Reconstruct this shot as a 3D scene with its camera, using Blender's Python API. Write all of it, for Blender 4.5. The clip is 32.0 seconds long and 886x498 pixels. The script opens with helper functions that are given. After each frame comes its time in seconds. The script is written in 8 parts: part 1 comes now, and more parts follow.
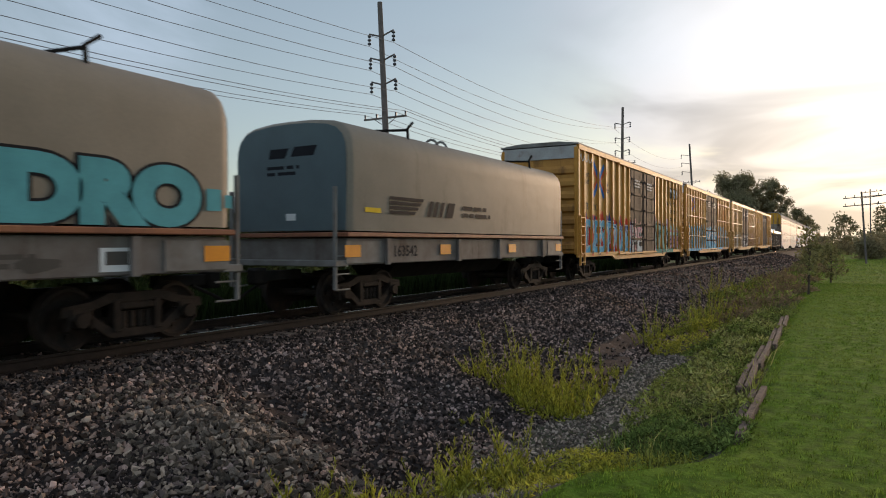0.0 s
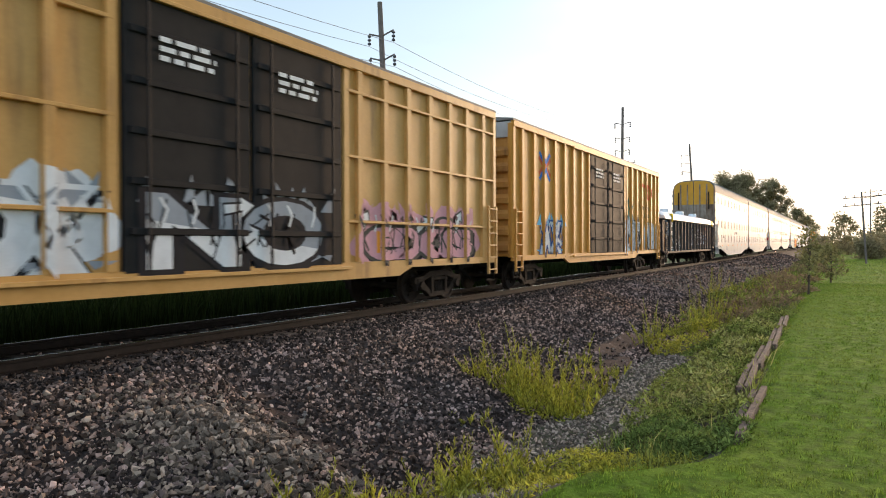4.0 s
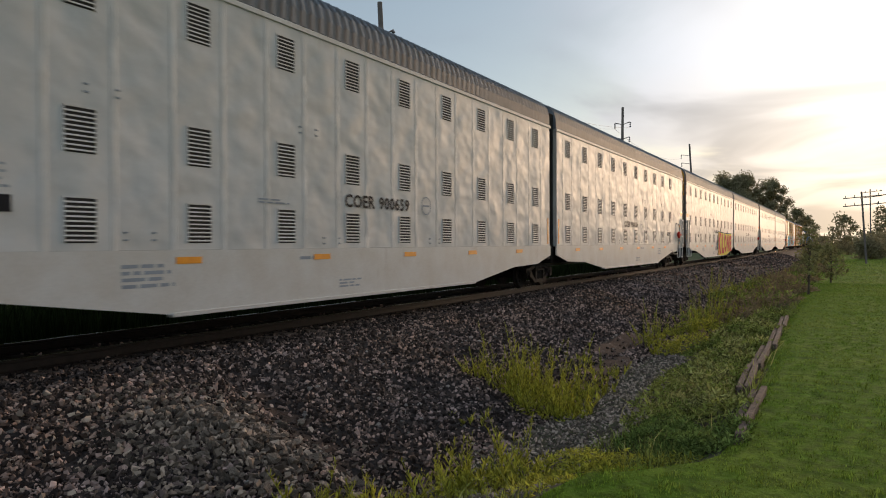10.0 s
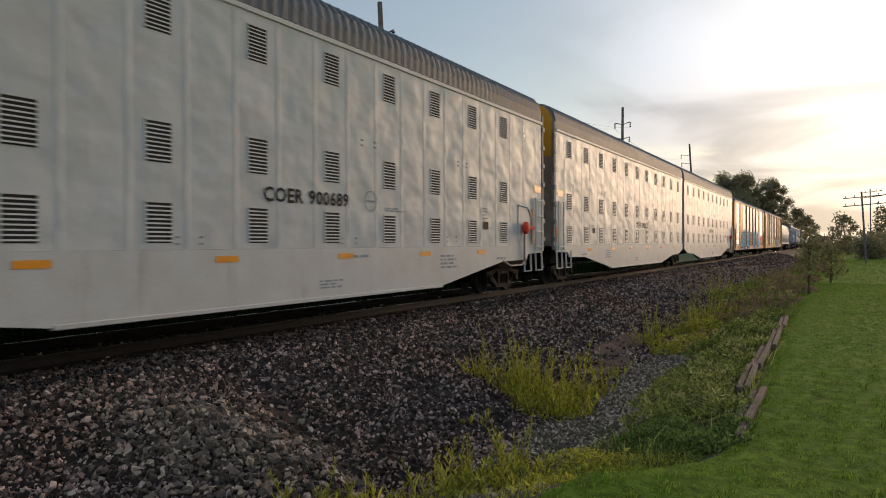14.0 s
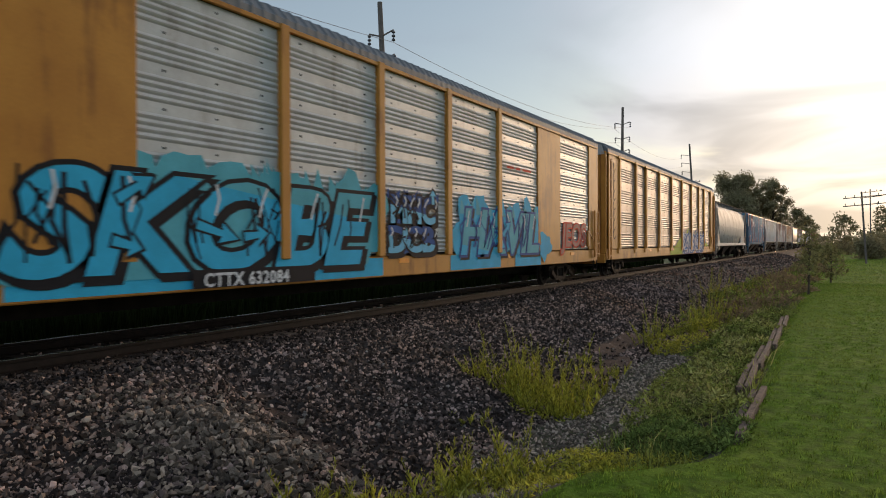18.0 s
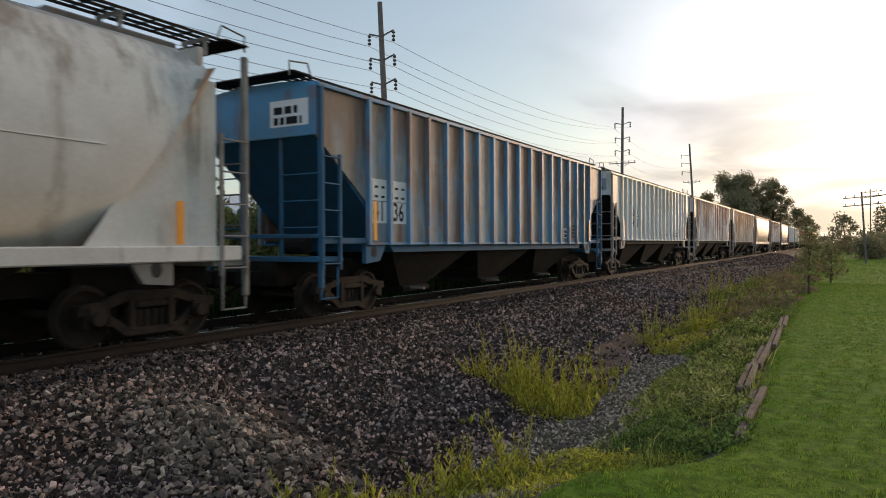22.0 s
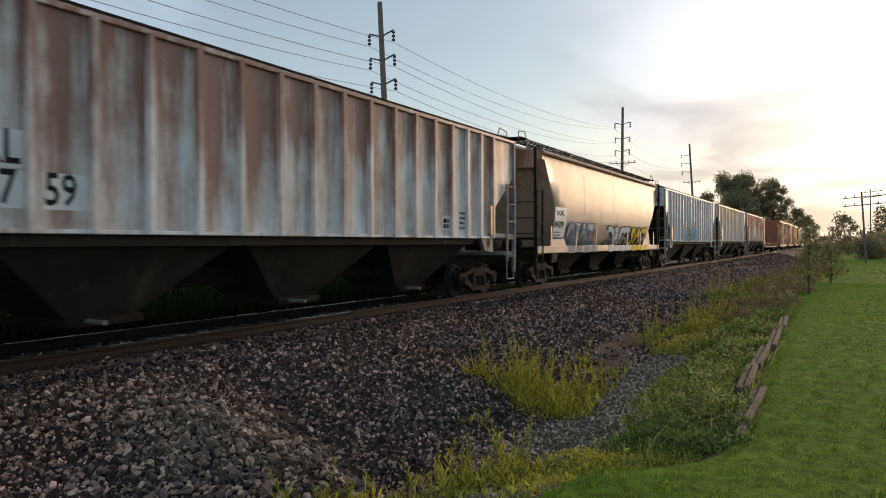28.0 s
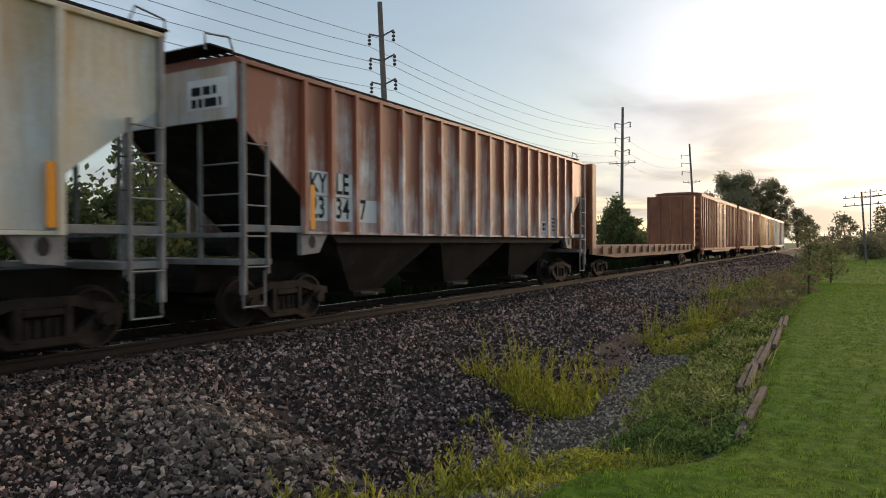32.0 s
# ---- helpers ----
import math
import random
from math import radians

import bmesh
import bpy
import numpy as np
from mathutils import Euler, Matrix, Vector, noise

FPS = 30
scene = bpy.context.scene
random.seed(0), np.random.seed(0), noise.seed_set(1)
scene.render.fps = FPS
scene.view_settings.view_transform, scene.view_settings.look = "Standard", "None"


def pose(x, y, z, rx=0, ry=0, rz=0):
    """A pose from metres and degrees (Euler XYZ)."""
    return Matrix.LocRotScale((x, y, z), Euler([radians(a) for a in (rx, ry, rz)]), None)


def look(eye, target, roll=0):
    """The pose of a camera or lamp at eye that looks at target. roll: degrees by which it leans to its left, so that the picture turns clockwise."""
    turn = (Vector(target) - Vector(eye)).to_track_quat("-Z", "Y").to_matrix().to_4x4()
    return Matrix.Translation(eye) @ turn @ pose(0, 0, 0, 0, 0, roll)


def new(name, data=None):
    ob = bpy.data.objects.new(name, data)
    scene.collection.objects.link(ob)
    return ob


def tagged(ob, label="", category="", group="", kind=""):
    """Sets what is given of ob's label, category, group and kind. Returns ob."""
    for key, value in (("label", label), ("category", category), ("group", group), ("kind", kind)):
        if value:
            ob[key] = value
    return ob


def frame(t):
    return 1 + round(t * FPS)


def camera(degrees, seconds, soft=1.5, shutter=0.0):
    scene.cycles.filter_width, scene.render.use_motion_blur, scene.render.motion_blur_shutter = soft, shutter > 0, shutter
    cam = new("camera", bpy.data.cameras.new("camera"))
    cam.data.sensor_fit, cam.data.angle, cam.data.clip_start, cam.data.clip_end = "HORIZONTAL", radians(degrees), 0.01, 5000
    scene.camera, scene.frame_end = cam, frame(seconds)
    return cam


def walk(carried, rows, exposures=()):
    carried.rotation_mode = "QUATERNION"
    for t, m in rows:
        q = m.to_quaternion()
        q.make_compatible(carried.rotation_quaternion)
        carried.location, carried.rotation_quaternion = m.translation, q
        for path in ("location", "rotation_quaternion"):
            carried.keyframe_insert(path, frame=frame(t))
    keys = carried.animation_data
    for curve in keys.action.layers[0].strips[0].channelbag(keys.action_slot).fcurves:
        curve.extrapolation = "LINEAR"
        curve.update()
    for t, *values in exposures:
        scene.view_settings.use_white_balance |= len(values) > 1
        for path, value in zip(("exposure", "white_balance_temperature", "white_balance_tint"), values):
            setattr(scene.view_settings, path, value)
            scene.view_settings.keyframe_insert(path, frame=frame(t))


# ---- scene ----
# The camera stands on a lawn beside a railway; +y is the way the track runs, z = 0 is the top of the rails.
cam = camera(64.86, 32.0, soft=1.0, shutter=0.13)
EYE = (0.0, 0.0, 1.437)
YAW, PITCH = radians(29.754), radians(-0.435)
AIM = (EYE[0] - math.sin(YAW) * math.cos(PITCH), EYE[1] + math.cos(YAW) * math.cos(PITCH), EYE[2] + math.sin(PITCH))
STAND = look(EYE, AIM, -0.21)
walk(cam, [(0.0, STAND), (32.0, STAND)], exposures=[(0.0, 0.41, 6280, 10), (1.0, 0.54, 6280, 10), (1.5, 0.91, 6280, 10), (2.0, 1.32, 6280, 10), (3.5, 1.32, 6280, 10), (5.4, 1.06, 6280, 10), (6.0, 0.38, 6280, 10), (7.0, 0.36, 6280, 10), (18.0, 0.36, 6280, 10), (19.0, 0.41, 6280, 10), (20.0, 0.86, 6280, 10), (21.0, 0.86, 6280, 10), (22.0, 0.60, 6280, 10), (23.0, 0.56, 6280, 10), (32.0, 0.56, 6280, 10)])

TRACK = -9.82          # x of the track's middle
LAWN = -0.30           # height of the lawn


def run(t):
    """How far the train has gone at t seconds, against where it is at 15 s."""
    a = t - 15.0
    return 16.753 * a + 0.00925 * a * a + 0.00025 * a ** 3


# ---- sky and sun ----
SUN_UP, SUN_EAST = 9.0, 9.0     # degrees: height, and turn from +y towards +x
sun_way = Vector((math.sin(radians(SUN_EAST)) * math.cos(radians(SUN_UP)), math.cos(radians(SUN_EAST)) * math.cos(radians(SUN_UP)), math.sin(radians(SUN_UP))))
world = bpy.data.worlds.new("evening_sky")
scene.world = world
world.use_nodes = True


def build_sky():
    nt = world.node_tree
    nt.nodes.clear()
    N, L = nt.nodes.new, nt.links.new
    out = N("ShaderNodeOutputWorld")
    bg = N("ShaderNodeBackground")
    L(bg.outputs[0], out.inputs[0])
    sky = N("ShaderNodeTexSky")
    sky.sky_type, sky.sun_disc = "NISHITA", False
    sky.sun_elevation, sky.sun_rotation = radians(SUN_UP), radians(SUN_EAST)
    sky.air_density, sky.dust_density, sky.ozone_density = 1.0, 0.9, 1.0
    co = N("ShaderNodeTexCoord")
    sep = N("ShaderNodeSeparateXYZ")
    L(co.outputs["Generated"], sep.inputs[0])

    def m(op, a, b=None, c=None):
        n = N("ShaderNodeMath")
        n.operation = op
        for k, v in enumerate((a, b, c)):
            if v is None:
                continue
            if isinstance(v, (int, float)):
                n.inputs[k].default_value = v
            else:
                L(v, n.inputs[k])
        return n.outputs[0]
    # clouds lie on a flat layer overhead
    up = m("MAXIMUM", m("ADD", sep.outputs[2], 0.10), 0.02)
    flat = N("ShaderNodeCombineXYZ")
    L(m("DIVIDE", sep.outputs[0], up), flat.inputs[0])
    L(m("DIVIDE", sep.outputs[1], up), flat.inputs[1])
    noise_a = N("ShaderNodeTexNoise")
    noise_a.inputs["Scale"].default_value, noise_a.inputs["Detail"].default_value, noise_a.inputs["Roughness"].default_value = 0.55, 7.0, 0.55
    noise_a.inputs["Distortion"].default_value = 0.6
    L(flat.outputs[0], noise_a.inputs["Vector"])
    near_sun = N("ShaderNodeVectorMath")
    near_sun.operation = "DOT_PRODUCT"
    norm = N("ShaderNodeVectorMath")
    norm.operation = "NORMALIZE"
    L(co.outputs["Generated"], norm.inputs[0])
    L(norm.outputs[0], near_sun.inputs[0])
    near_sun.inputs[1].default_value = sun_way
    dot = m("MAXIMUM", near_sun.outputs["Value"], 0.0)
    glow = m("ADD", m("MULTIPLY", m("POWER", dot, 9.0), 0.45), m("MULTIPLY", m("POWER", dot, 40.0), 0.55))
    cover = m("MULTIPLY_ADD", glow, 0.75, noise_a.outputs["Fac"])
    ramp = N("ShaderNodeMapRange")
    ramp.interpolation_type = "SMOOTHSTEP"
    L(cover, ramp.inputs[0])
    ramp.inputs[1].default_value, ramp.inputs[2].default_value = 0.50, 0.78
    # a cloud's colour: grey-blue away from the sun, bright and warm round it
    warm = N("ShaderNodeMix")
    warm.data_type = "RGBA"
    L(m("MINIMUM", m("MULTIPLY", glow, 1.3), 1.0), warm.inputs[0])
    warm.inputs[6].default_value, warm.inputs[7].default_value = (2.75, 3.2, 3.85, 1), (9.2, 8.3, 7.3, 1)
    # clouds overhead and away from the sun are lit from the front and are brighter
    lift = N("ShaderNodeMapRange")
    lift.interpolation_type = "SMOOTHSTEP"
    L(m("ADD", sep.outputs[2], m("MULTIPLY", sep.outputs[1], -0.45)), lift.inputs[0])
    lift.inputs[1].default_value, lift.inputs[2].default_value, lift.inputs[3].default_value, lift.inputs[4].default_value = -0.10, 0.70, 1.0, 5.0
    noise_b = N("ShaderNodeTexNoise")
    noise_b.inputs["Scale"].default_value, noise_b.inputs["Detail"].default_value, noise_b.inputs["Roughness"].default_value = 0.7, 4.0, 0.45
    noise_b.inputs["Distortion"].default_value = 0.8
    L(flat.outputs[0], noise_b.inputs["Vector"])
    thick = N("ShaderNodeMapRange")
    thick.interpolation_type = "SMOOTHSTEP"
    L(noise_b.outputs["Fac"], thick.inputs[0])
    thick.inputs[1].default_value, thick.inputs[2].default_value, thick.inputs[3].default_value, thick.inputs[4].default_value = 0.36, 0.60, 0.80, 1.18
    bright = N("ShaderNodeVectorMath")
    bright.operation = "SCALE"
    L(warm.outputs[2], bright.inputs[0])
    L(m("MULTIPLY", lift.outputs[0], thick.outputs[0]), bright.inputs["Scale"])
    mix = N("ShaderNodeMix")
    mix.data_type = "RGBA"
    L(ramp.outputs[0], mix.inputs[0])
    veil = N("ShaderNodeMix")          # a thin high veil over the blue
    veil.data_type = "RGBA"
    haze = N("ShaderNodeMapRange")
    L(sep.outputs[2], haze.inputs[0])
    haze.inputs[1].default_value, haze.inputs[2].default_value, haze.inputs[3].default_value, haze.inputs[4].default_value = 0.0, 0.6, 0.55, 0.34
    L(haze.outputs[0], veil.inputs[0])
    L(sky.outputs[0], veil.inputs[6])
    veil.inputs[7].default_value = (2.6, 2.9, 3.1, 1)
    L(veil.outputs[2], mix.inputs[6])
    low = N("ShaderNodeMix")           # the light is ruddier near the horizon
    low.data_type = "RGBA"
    low_fac = N("ShaderNodeMapRange")
    L(sep.outputs[2], low_fac.inputs[0])
    low_fac.inputs[1].default_value, low_fac.inputs[2].default_value = 0.02, 0.24
    L(low_fac.outputs[0], low.inputs[0])
    low.inputs[6].default_value, low.inputs[7].default_value = (0.98, 0.83, 0.64, 1), (1, 1, 1, 1)
    tint = N("ShaderNodeVectorMath")
    tint.operation = "MULTIPLY"
    L(bright.outputs[0], tint.inputs[0])
    L(low.outputs[2], tint.inputs[1])
    L(tint.outputs[0], mix.inputs[7])
    L(mix.outputs[2], bg.inputs[0])
    bg.inputs[1].default_value = 0.12


build_sky()
sun = new("sun", bpy.data.lights.new("sun", "SUN"))
sun.data.energy, sun.data.angle, sun.data.color = 1.6, radians(18), (1.0, 0.66, 0.40)
sun.matrix_world = look((0, 0, 60), Vector((0, 0, 60)) - sun_way)
# ---- materials ----
def shader(name, base, rough=0.6, metal=0.0, second=None, scale=6.0, mix=0.5, bump=0.0, bump_scale=60.0, third=None, streak=None, streak_amount=0.0, spread=0.0, seam=None, wave=0.0, spec=0.3, jitter=0.0, detail=6.0, thin=0.0, top_rust=0.0, coarse=0.06, skew=0.0):
    """A surface with stains at two scales. streak: a colour that runs down in rusty streaks; wave: slow dents in a metal sheet."""
    mat = bpy.data.materials.new(name)
    mat.use_nodes = True
    nt = mat.node_tree
    N, L = nt.nodes.new, nt.links.new
    b = nt.nodes["Principled BSDF"]
    b.inputs["Roughness"].default_value, b.inputs["Metallic"].default_value = rough, metal
    b.inputs["Specular IOR Level"].default_value = spec
    co = N("ShaderNodeTexCoord")
    info = N("ShaderNodeObjectInfo")
    shift = N("ShaderNodeVectorMath")
    shift.operation = "ADD"
    far = N("ShaderNodeVectorMath")
    far.operation = "SCALE"
    far.inputs[0].default_value = (37.0, 61.0, 17.0)
    L(info.outputs["Random"], far.inputs["Scale"])
    L(co.outputs["Object"], shift.inputs[0])
    L(far.outputs[0], shift.inputs[1])
    where = shift.outputs[0]

    def noise_tex(s, d=6.0, r=0.6, stretch=None):
        n = N("ShaderNodeTexNoise")
        n.inputs["Scale"].default_value, n.inputs["Detail"].default_value, n.inputs["Roughness"].default_value = s, d, r
        if stretch:
            mp = N("ShaderNodeMapping")
            mp.inputs["Scale"].default_value = stretch
            L(where, mp.inputs[0])
            L(mp.outputs[0], n.inputs["Vector"])
        else:
            L(where, n.inputs["Vector"])
        return n.outputs["Fac"]

    def span(v, lo, hi, a=0.0, z=1.0):
        n = N("ShaderNodeMapRange")
        L(v, n.inputs[0])
        for k, q in enumerate((lo, hi, a, z)):
            n.inputs[k + 1].default_value = q
        return n.outputs[0]

    def blend(f, a, z):
        n = N("ShaderNodeMix")
        n.data_type = "RGBA"
        L(f, n.inputs[0])
        for k, q in ((6, a), (7, z)):
            if isinstance(q, tuple):
                n.inputs[k].default_value = (*q[:3], 1)
            else:
                L(q, n.inputs[k])
        return n.outputs[2]
    col = tuple(base)
    if second:
        col = blend(span(noise_tex(scale, detail), 0.5 - 0.22 * mix - 0.05, 0.5 + 0.30 - 0.2 * mix), col, tuple(second))
    if third:
        col = blend(span(noise_tex(scale * 7.3, 4.0), 0.52, 0.78), col, tuple(third))
    if streak:
        run_down = noise_tex(1.0, 7.0, 0.7, (2.2, 2.2, 0.2))
        patch = noise_tex(0.5, 6.0, 0.65)
        n = N("ShaderNodeMath")
        n.operation = "MULTIPLY_ADD"
        L(run_down, n.inputs[0])
        n.inputs[1].default_value = 0.6
        k = N("ShaderNodeMath")
        k.operation = "MULTIPLY"
        L(patch, k.inputs[0])
        k.inputs[1].default_value = 0.4
        L(k.outputs[0], n.inputs[2])
        lo = 0.62 - 0.25 * streak_amount
        amount = n.outputs[0]
        if top_rust:          # rust that has run down from the roof's edge
            high = N("ShaderNodeSeparateXYZ")
            L(co.outputs["Object"], high.inputs[0])
            more = N("ShaderNodeMath")
            more.operation = "ADD"
            L(amount, more.inputs[0])
            L(span(high.outputs[2], 2.0, 4.3, -0.6 * top_rust, top_rust), more.inputs[1])
            amount = more.outputs[0]
        col = blend(span(amount, lo, lo + 0.10 + 0.35 * abs(top_rust), 0.0, min(1.0, 0.55 + 0.5 * streak_amount)), col, tuple(streak))
    fine = noise_tex(scale * 22.0, 3.0)
    grain = N("ShaderNodeHueSaturation")
    L(span(fine, 0.3, 0.7, 1 - coarse, 1 + coarse), grain.inputs["Value"])
    if isinstance(col, tuple):
        grain.inputs["Color"].default_value = (*col[:3], 1)
    else:
        L(col, grain.inputs["Color"])
    final = grain.outputs[0]
    if jitter:
        j = N("ShaderNodeHueSaturation")
        L(span(info.outputs["Random"], 0, 1, 1 - jitter, 1 + jitter), j.inputs["Value"])
        L(final, j.inputs["Color"])
        final = j.outputs[0]
    if spread:
        g = N("ShaderNodeNewGeometry")
        j = N("ShaderNodeHueSaturation")
        if skew:             # most pieces dark, a few pale
            pw = N("ShaderNodeMath")
            pw.operation = "POWER"
            L(g.outputs["Random Per Island"], pw.inputs[0])
            pw.inputs[1].default_value = skew
            L(span(pw.outputs[0], 0, 1, 1 - spread, 1 + 2.4 * spread), j.inputs["Value"])
        else:
            L(span(g.outputs["Random Per Island"], 0, 1, 1 - spread, 1 + spread), j.inputs["Value"])
        L(final, j.inputs["Color"])
        final = j.outputs[0]
    L(final, b.inputs["Base Color"])
    L(span(fine, 0.3, 0.7, max(0.02, rough - 0.08), min(1.0, rough + 0.08)), b.inputs["Roughness"])
    chain = None
    if wave:
        w = N("ShaderNodeBump")
        w.inputs["Strength"].default_value, w.inputs["Distance"].default_value = 1.0, wave
        L(noise_tex(1.0, 1.5, 0.45, (1.0, 1.35, 1.9)), w.inputs["Height"])
        chain = w.outputs[0]
    if bump:
        w = N("ShaderNodeBump")
        w.inputs["Strength"].default_value, w.inputs["Distance"].default_value = 1.0, bump
        L(noise_tex(bump_scale, 5.0), w.inputs["Height"])
        if chain:
            L(chain, w.inputs["Normal"])
        chain = w.outputs[0]
    if chain:
        L(chain, b.inputs["Normal"])
    if thin:             # leaves let light through
        t = N("ShaderNodeBsdfTranslucent")
        L(final, t.inputs["Color"])
        mx = N("ShaderNodeMixShader")
        mx.inputs[0].default_value = thin
        L(b.outputs[0], mx.inputs[1])
        L(t.outputs[0], mx.inputs[2])
        L(mx.outputs[0], nt.nodes["Material Output"].inputs["Surface"])
    return mat


RUST, DARK_RUST = (0.16, 0.065, 0.032), (0.055, 0.028, 0.018)
M = {}
M["rail"] = shader("rail_steel", (0.010, 0.0072, 0.006), 0.7, 0.0, (0.022, 0.014, 0.011), 9, 0.5, 0.002, 80, spec=0.2)
M["rail_top"] = shader("polished_rail", (0.45, 0.43, 0.42), 0.22, 1.0, (0.3, 0.28, 0.26), 3, 0.4)
M["tie"] = shader("old_tie_wood", (0.055, 0.042, 0.034), 0.9, 0, (0.10, 0.08, 0.065), 4, 0.5, 0.006, 40)
M["stone"] = shader("ballast_stone", (0.222, 0.140, 0.098), 0.85, 0, (0.160, 0.126, 0.120), 0.22, 0.5, 0.004, 60, spread=0.88, skew=3.3, spec=0.2)
M["gravel_bed"] = shader("gravel_bed", (0.020, 0.014, 0.012), 0.95, 0, (0.045, 0.034, 0.03), 14, 0.5, 0.03, 30, third=(0.03, 0.024, 0.02))
M["lawn_soil"] = shader("lawn_ground", (0.088, 0.165, 0.014), 0.95, 0, (0.17, 0.22, 0.03), 0.45, 0.5, 0.04, 25, third=(0.055, 0.095, 0.010), spec=0.05, coarse=0.4)
M["grass"] = shader("grass_blades", (0.120, 0.222, 0.022), 0.85, 0, (0.25, 0.30, 0.05), 0.45, 0.5, spread=0.7, thin=0.3, spec=0.06)
M["weed"] = shader("weed_leaves", (0.46, 0.42, 0.055), 0.65, 0, (0.25, 0.29, 0.045), 1.6, 0.5, spread=0.6, thin=0.4, spec=0.15)
M["dark_weed"] = shader("ditch_grass", (0.16, 0.215, 0.045), 0.8, 0, (0.32, 0.33, 0.09), 1.3, 0.4, spread=0.7, thin=0.35, spec=0.1)
M["straw"] = shader("dry_straw", (0.30, 0.23, 0.12), 0.8, 0, (0.17, 0.12, 0.075), 3.0, 0.5, spread=0.4, thin=0.4)
M["ditch_olive"] = shader("olive_ditch_weeds", (0.33, 0.32, 0.12), 0.8, 0, (0.22, 0.255, 0.085), 1.1, 0.4, spread=0.8, thin=0.35, spec=0.08)
M["clover"] = shader("dark_clover", (0.115, 0.18, 0.042), 0.8, 0, (0.20, 0.255, 0.07), 1.6, 0.4, spread=0.7, thin=0.3, spec=0.08)
M["seed_grass"] = shader("seeding_grass", (0.52, 0.46, 0.20), 0.8, 0, (0.38, 0.38, 0.12), 2.0, 0.5, spread=0.4, thin=0.45, spec=0.08)
M["bank_soil"] = shader("bare_brown_bank", (0.075, 0.045, 0.032), 0.95, 0, (0.115, 0.072, 0.048), 3.0, 0.5, 0.03, 30, third=(0.05, 0.03, 0.022))
M["leaf"] = shader("tree_leaves", (0.105, 0.135, 0.045), 0.6, 0, (0.15, 0.165, 0.065), 0.4, 0.5, spread=0.4, thin=0.5)
# leaf green darkened to carry the shade behind the train
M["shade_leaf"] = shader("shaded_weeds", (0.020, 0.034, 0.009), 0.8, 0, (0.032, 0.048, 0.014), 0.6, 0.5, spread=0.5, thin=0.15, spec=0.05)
# paler leaf colours with the haze of distance painted into them
M["hazy_leaf"] = shader("hazy_tree_leaves", (0.23, 0.215, 0.115), 0.6, 0, (0.31, 0.26, 0.155), 0.15, 0.5, spread=0.4, thin=0.55)
M["bush_leaf"] = shader("bush_leaves", (0.17, 0.18, 0.065), 0.6, 0, (0.25, 0.22, 0.095), 0.3, 0.5, spread=0.4, thin=0.5)
M["bark"] = shader("tree_bark", (0.06, 0.045, 0.035), 0.9, 0, (0.10, 0.08, 0.06), 3, 0.5, 0.02, 12)
M["timber"] = shader("weathered_timber", (0.17, 0.118, 0.09), 0.9, 0, (0.06, 0.043, 0.034), 6, 0.5, 0.012, 30, third=(0.24, 0.185, 0.14), coarse=0.3)
M["pole_wood"] = shader("pole_wood", (0.19, 0.16, 0.145), 0.9, 0, (0.12, 0.10, 0.09), 1.5, 0.5, 0.01, 20)
M["wire"] = shader("cable_metal", (0.16, 0.16, 0.18), 0.6, 0.3)
M["insulator"] = shader("insulator_glaze", (0.08, 0.075, 0.08), 0.4)
M["black"] = shader("grimy_black_steel", (0.010, 0.009, 0.008), 0.85, 0, (0.022, 0.018, 0.015), 3, 0.5, 0.002, 40, spec=0.12)
M["bogie"] = shader("bogie_steel", (0.015, 0.012, 0.010), 0.75, 0, (0.038, 0.028, 0.022), 4, 0.5, 0.003, 40, spec=0.12)
M["wheel"] = shader("wheel_steel", (0.020, 0.017, 0.015), 0.75, 0.1, (0.045, 0.03, 0.023), 5, 0.4, spec=0.15)
M["cage_steel"] = shader("grimy_cage_steel", (0.27, 0.265, 0.26), 0.6, 0, (0.17, 0.155, 0.145), 3, 0.5, streak=DARK_RUST, streak_amount=0.3, spec=0.15)
M["grey_steel"] = shader("worn_grey_steel", (0.22, 0.215, 0.205), 0.6, 0, (0.14, 0.125, 0.11), 2.5, 0.5, streak=RUST, streak_amount=0.2, spec=0.2)
M["coil_cover"] = shader("coil_cover_tan", (0.25, 0.215, 0.17), 0.6, 0, (0.21, 0.18, 0.14), 1.0, 0.5, streak=(0.13, 0.095, 0.065), streak_amount=0.25, wave=0.01)
M["coil_end"] = shader("coil_end_blue_grey", (0.10, 0.135, 0.145), 0.65, 0, (0.085, 0.11, 0.12), 1.0, 0.5)
M["coil_frame"] = shader("coil_frame_grey", (0.185, 0.17, 0.158), 0.65, 0, (0.12, 0.10, 0.088), 2.0, 0.5, streak=DARK_RUST, streak_amount=0.3, spec=0.15)
M["yellow_box"] = shader("boxcar_yellow", (0.55, 0.275, 0.055), 0.5, 0, (0.45, 0.205, 0.036), 0.9, 0.5, streak=(0.20, 0.095, 0.035), streak_amount=0.3, wave=0.006, spec=0.2)
M["yellow_end"] = shader("boxcar_end_weathered", (0.50, 0.255, 0.065), 0.65, 0, (0.36, 0.17, 0.05), 1.6, 0.5, streak=(0.13, 0.065, 0.03), streak_amount=0.42, spec=0.15)
M["yellow_faded"] = shader("boxcar_yellow_faded", (0.55, 0.32, 0.11), 0.44, 0, (0.46, 0.25, 0.07), 0.9, 0.5, streak=(0.24, 0.125, 0.05), streak_amount=0.3, wave=0.006, spec=0.2)
M["black_door"] = shader("boxcar_door_black", (0.011, 0.012, 0.014), 0.66, 0, (0.02, 0.02, 0.02), 2, 0.4, spec=0.10)
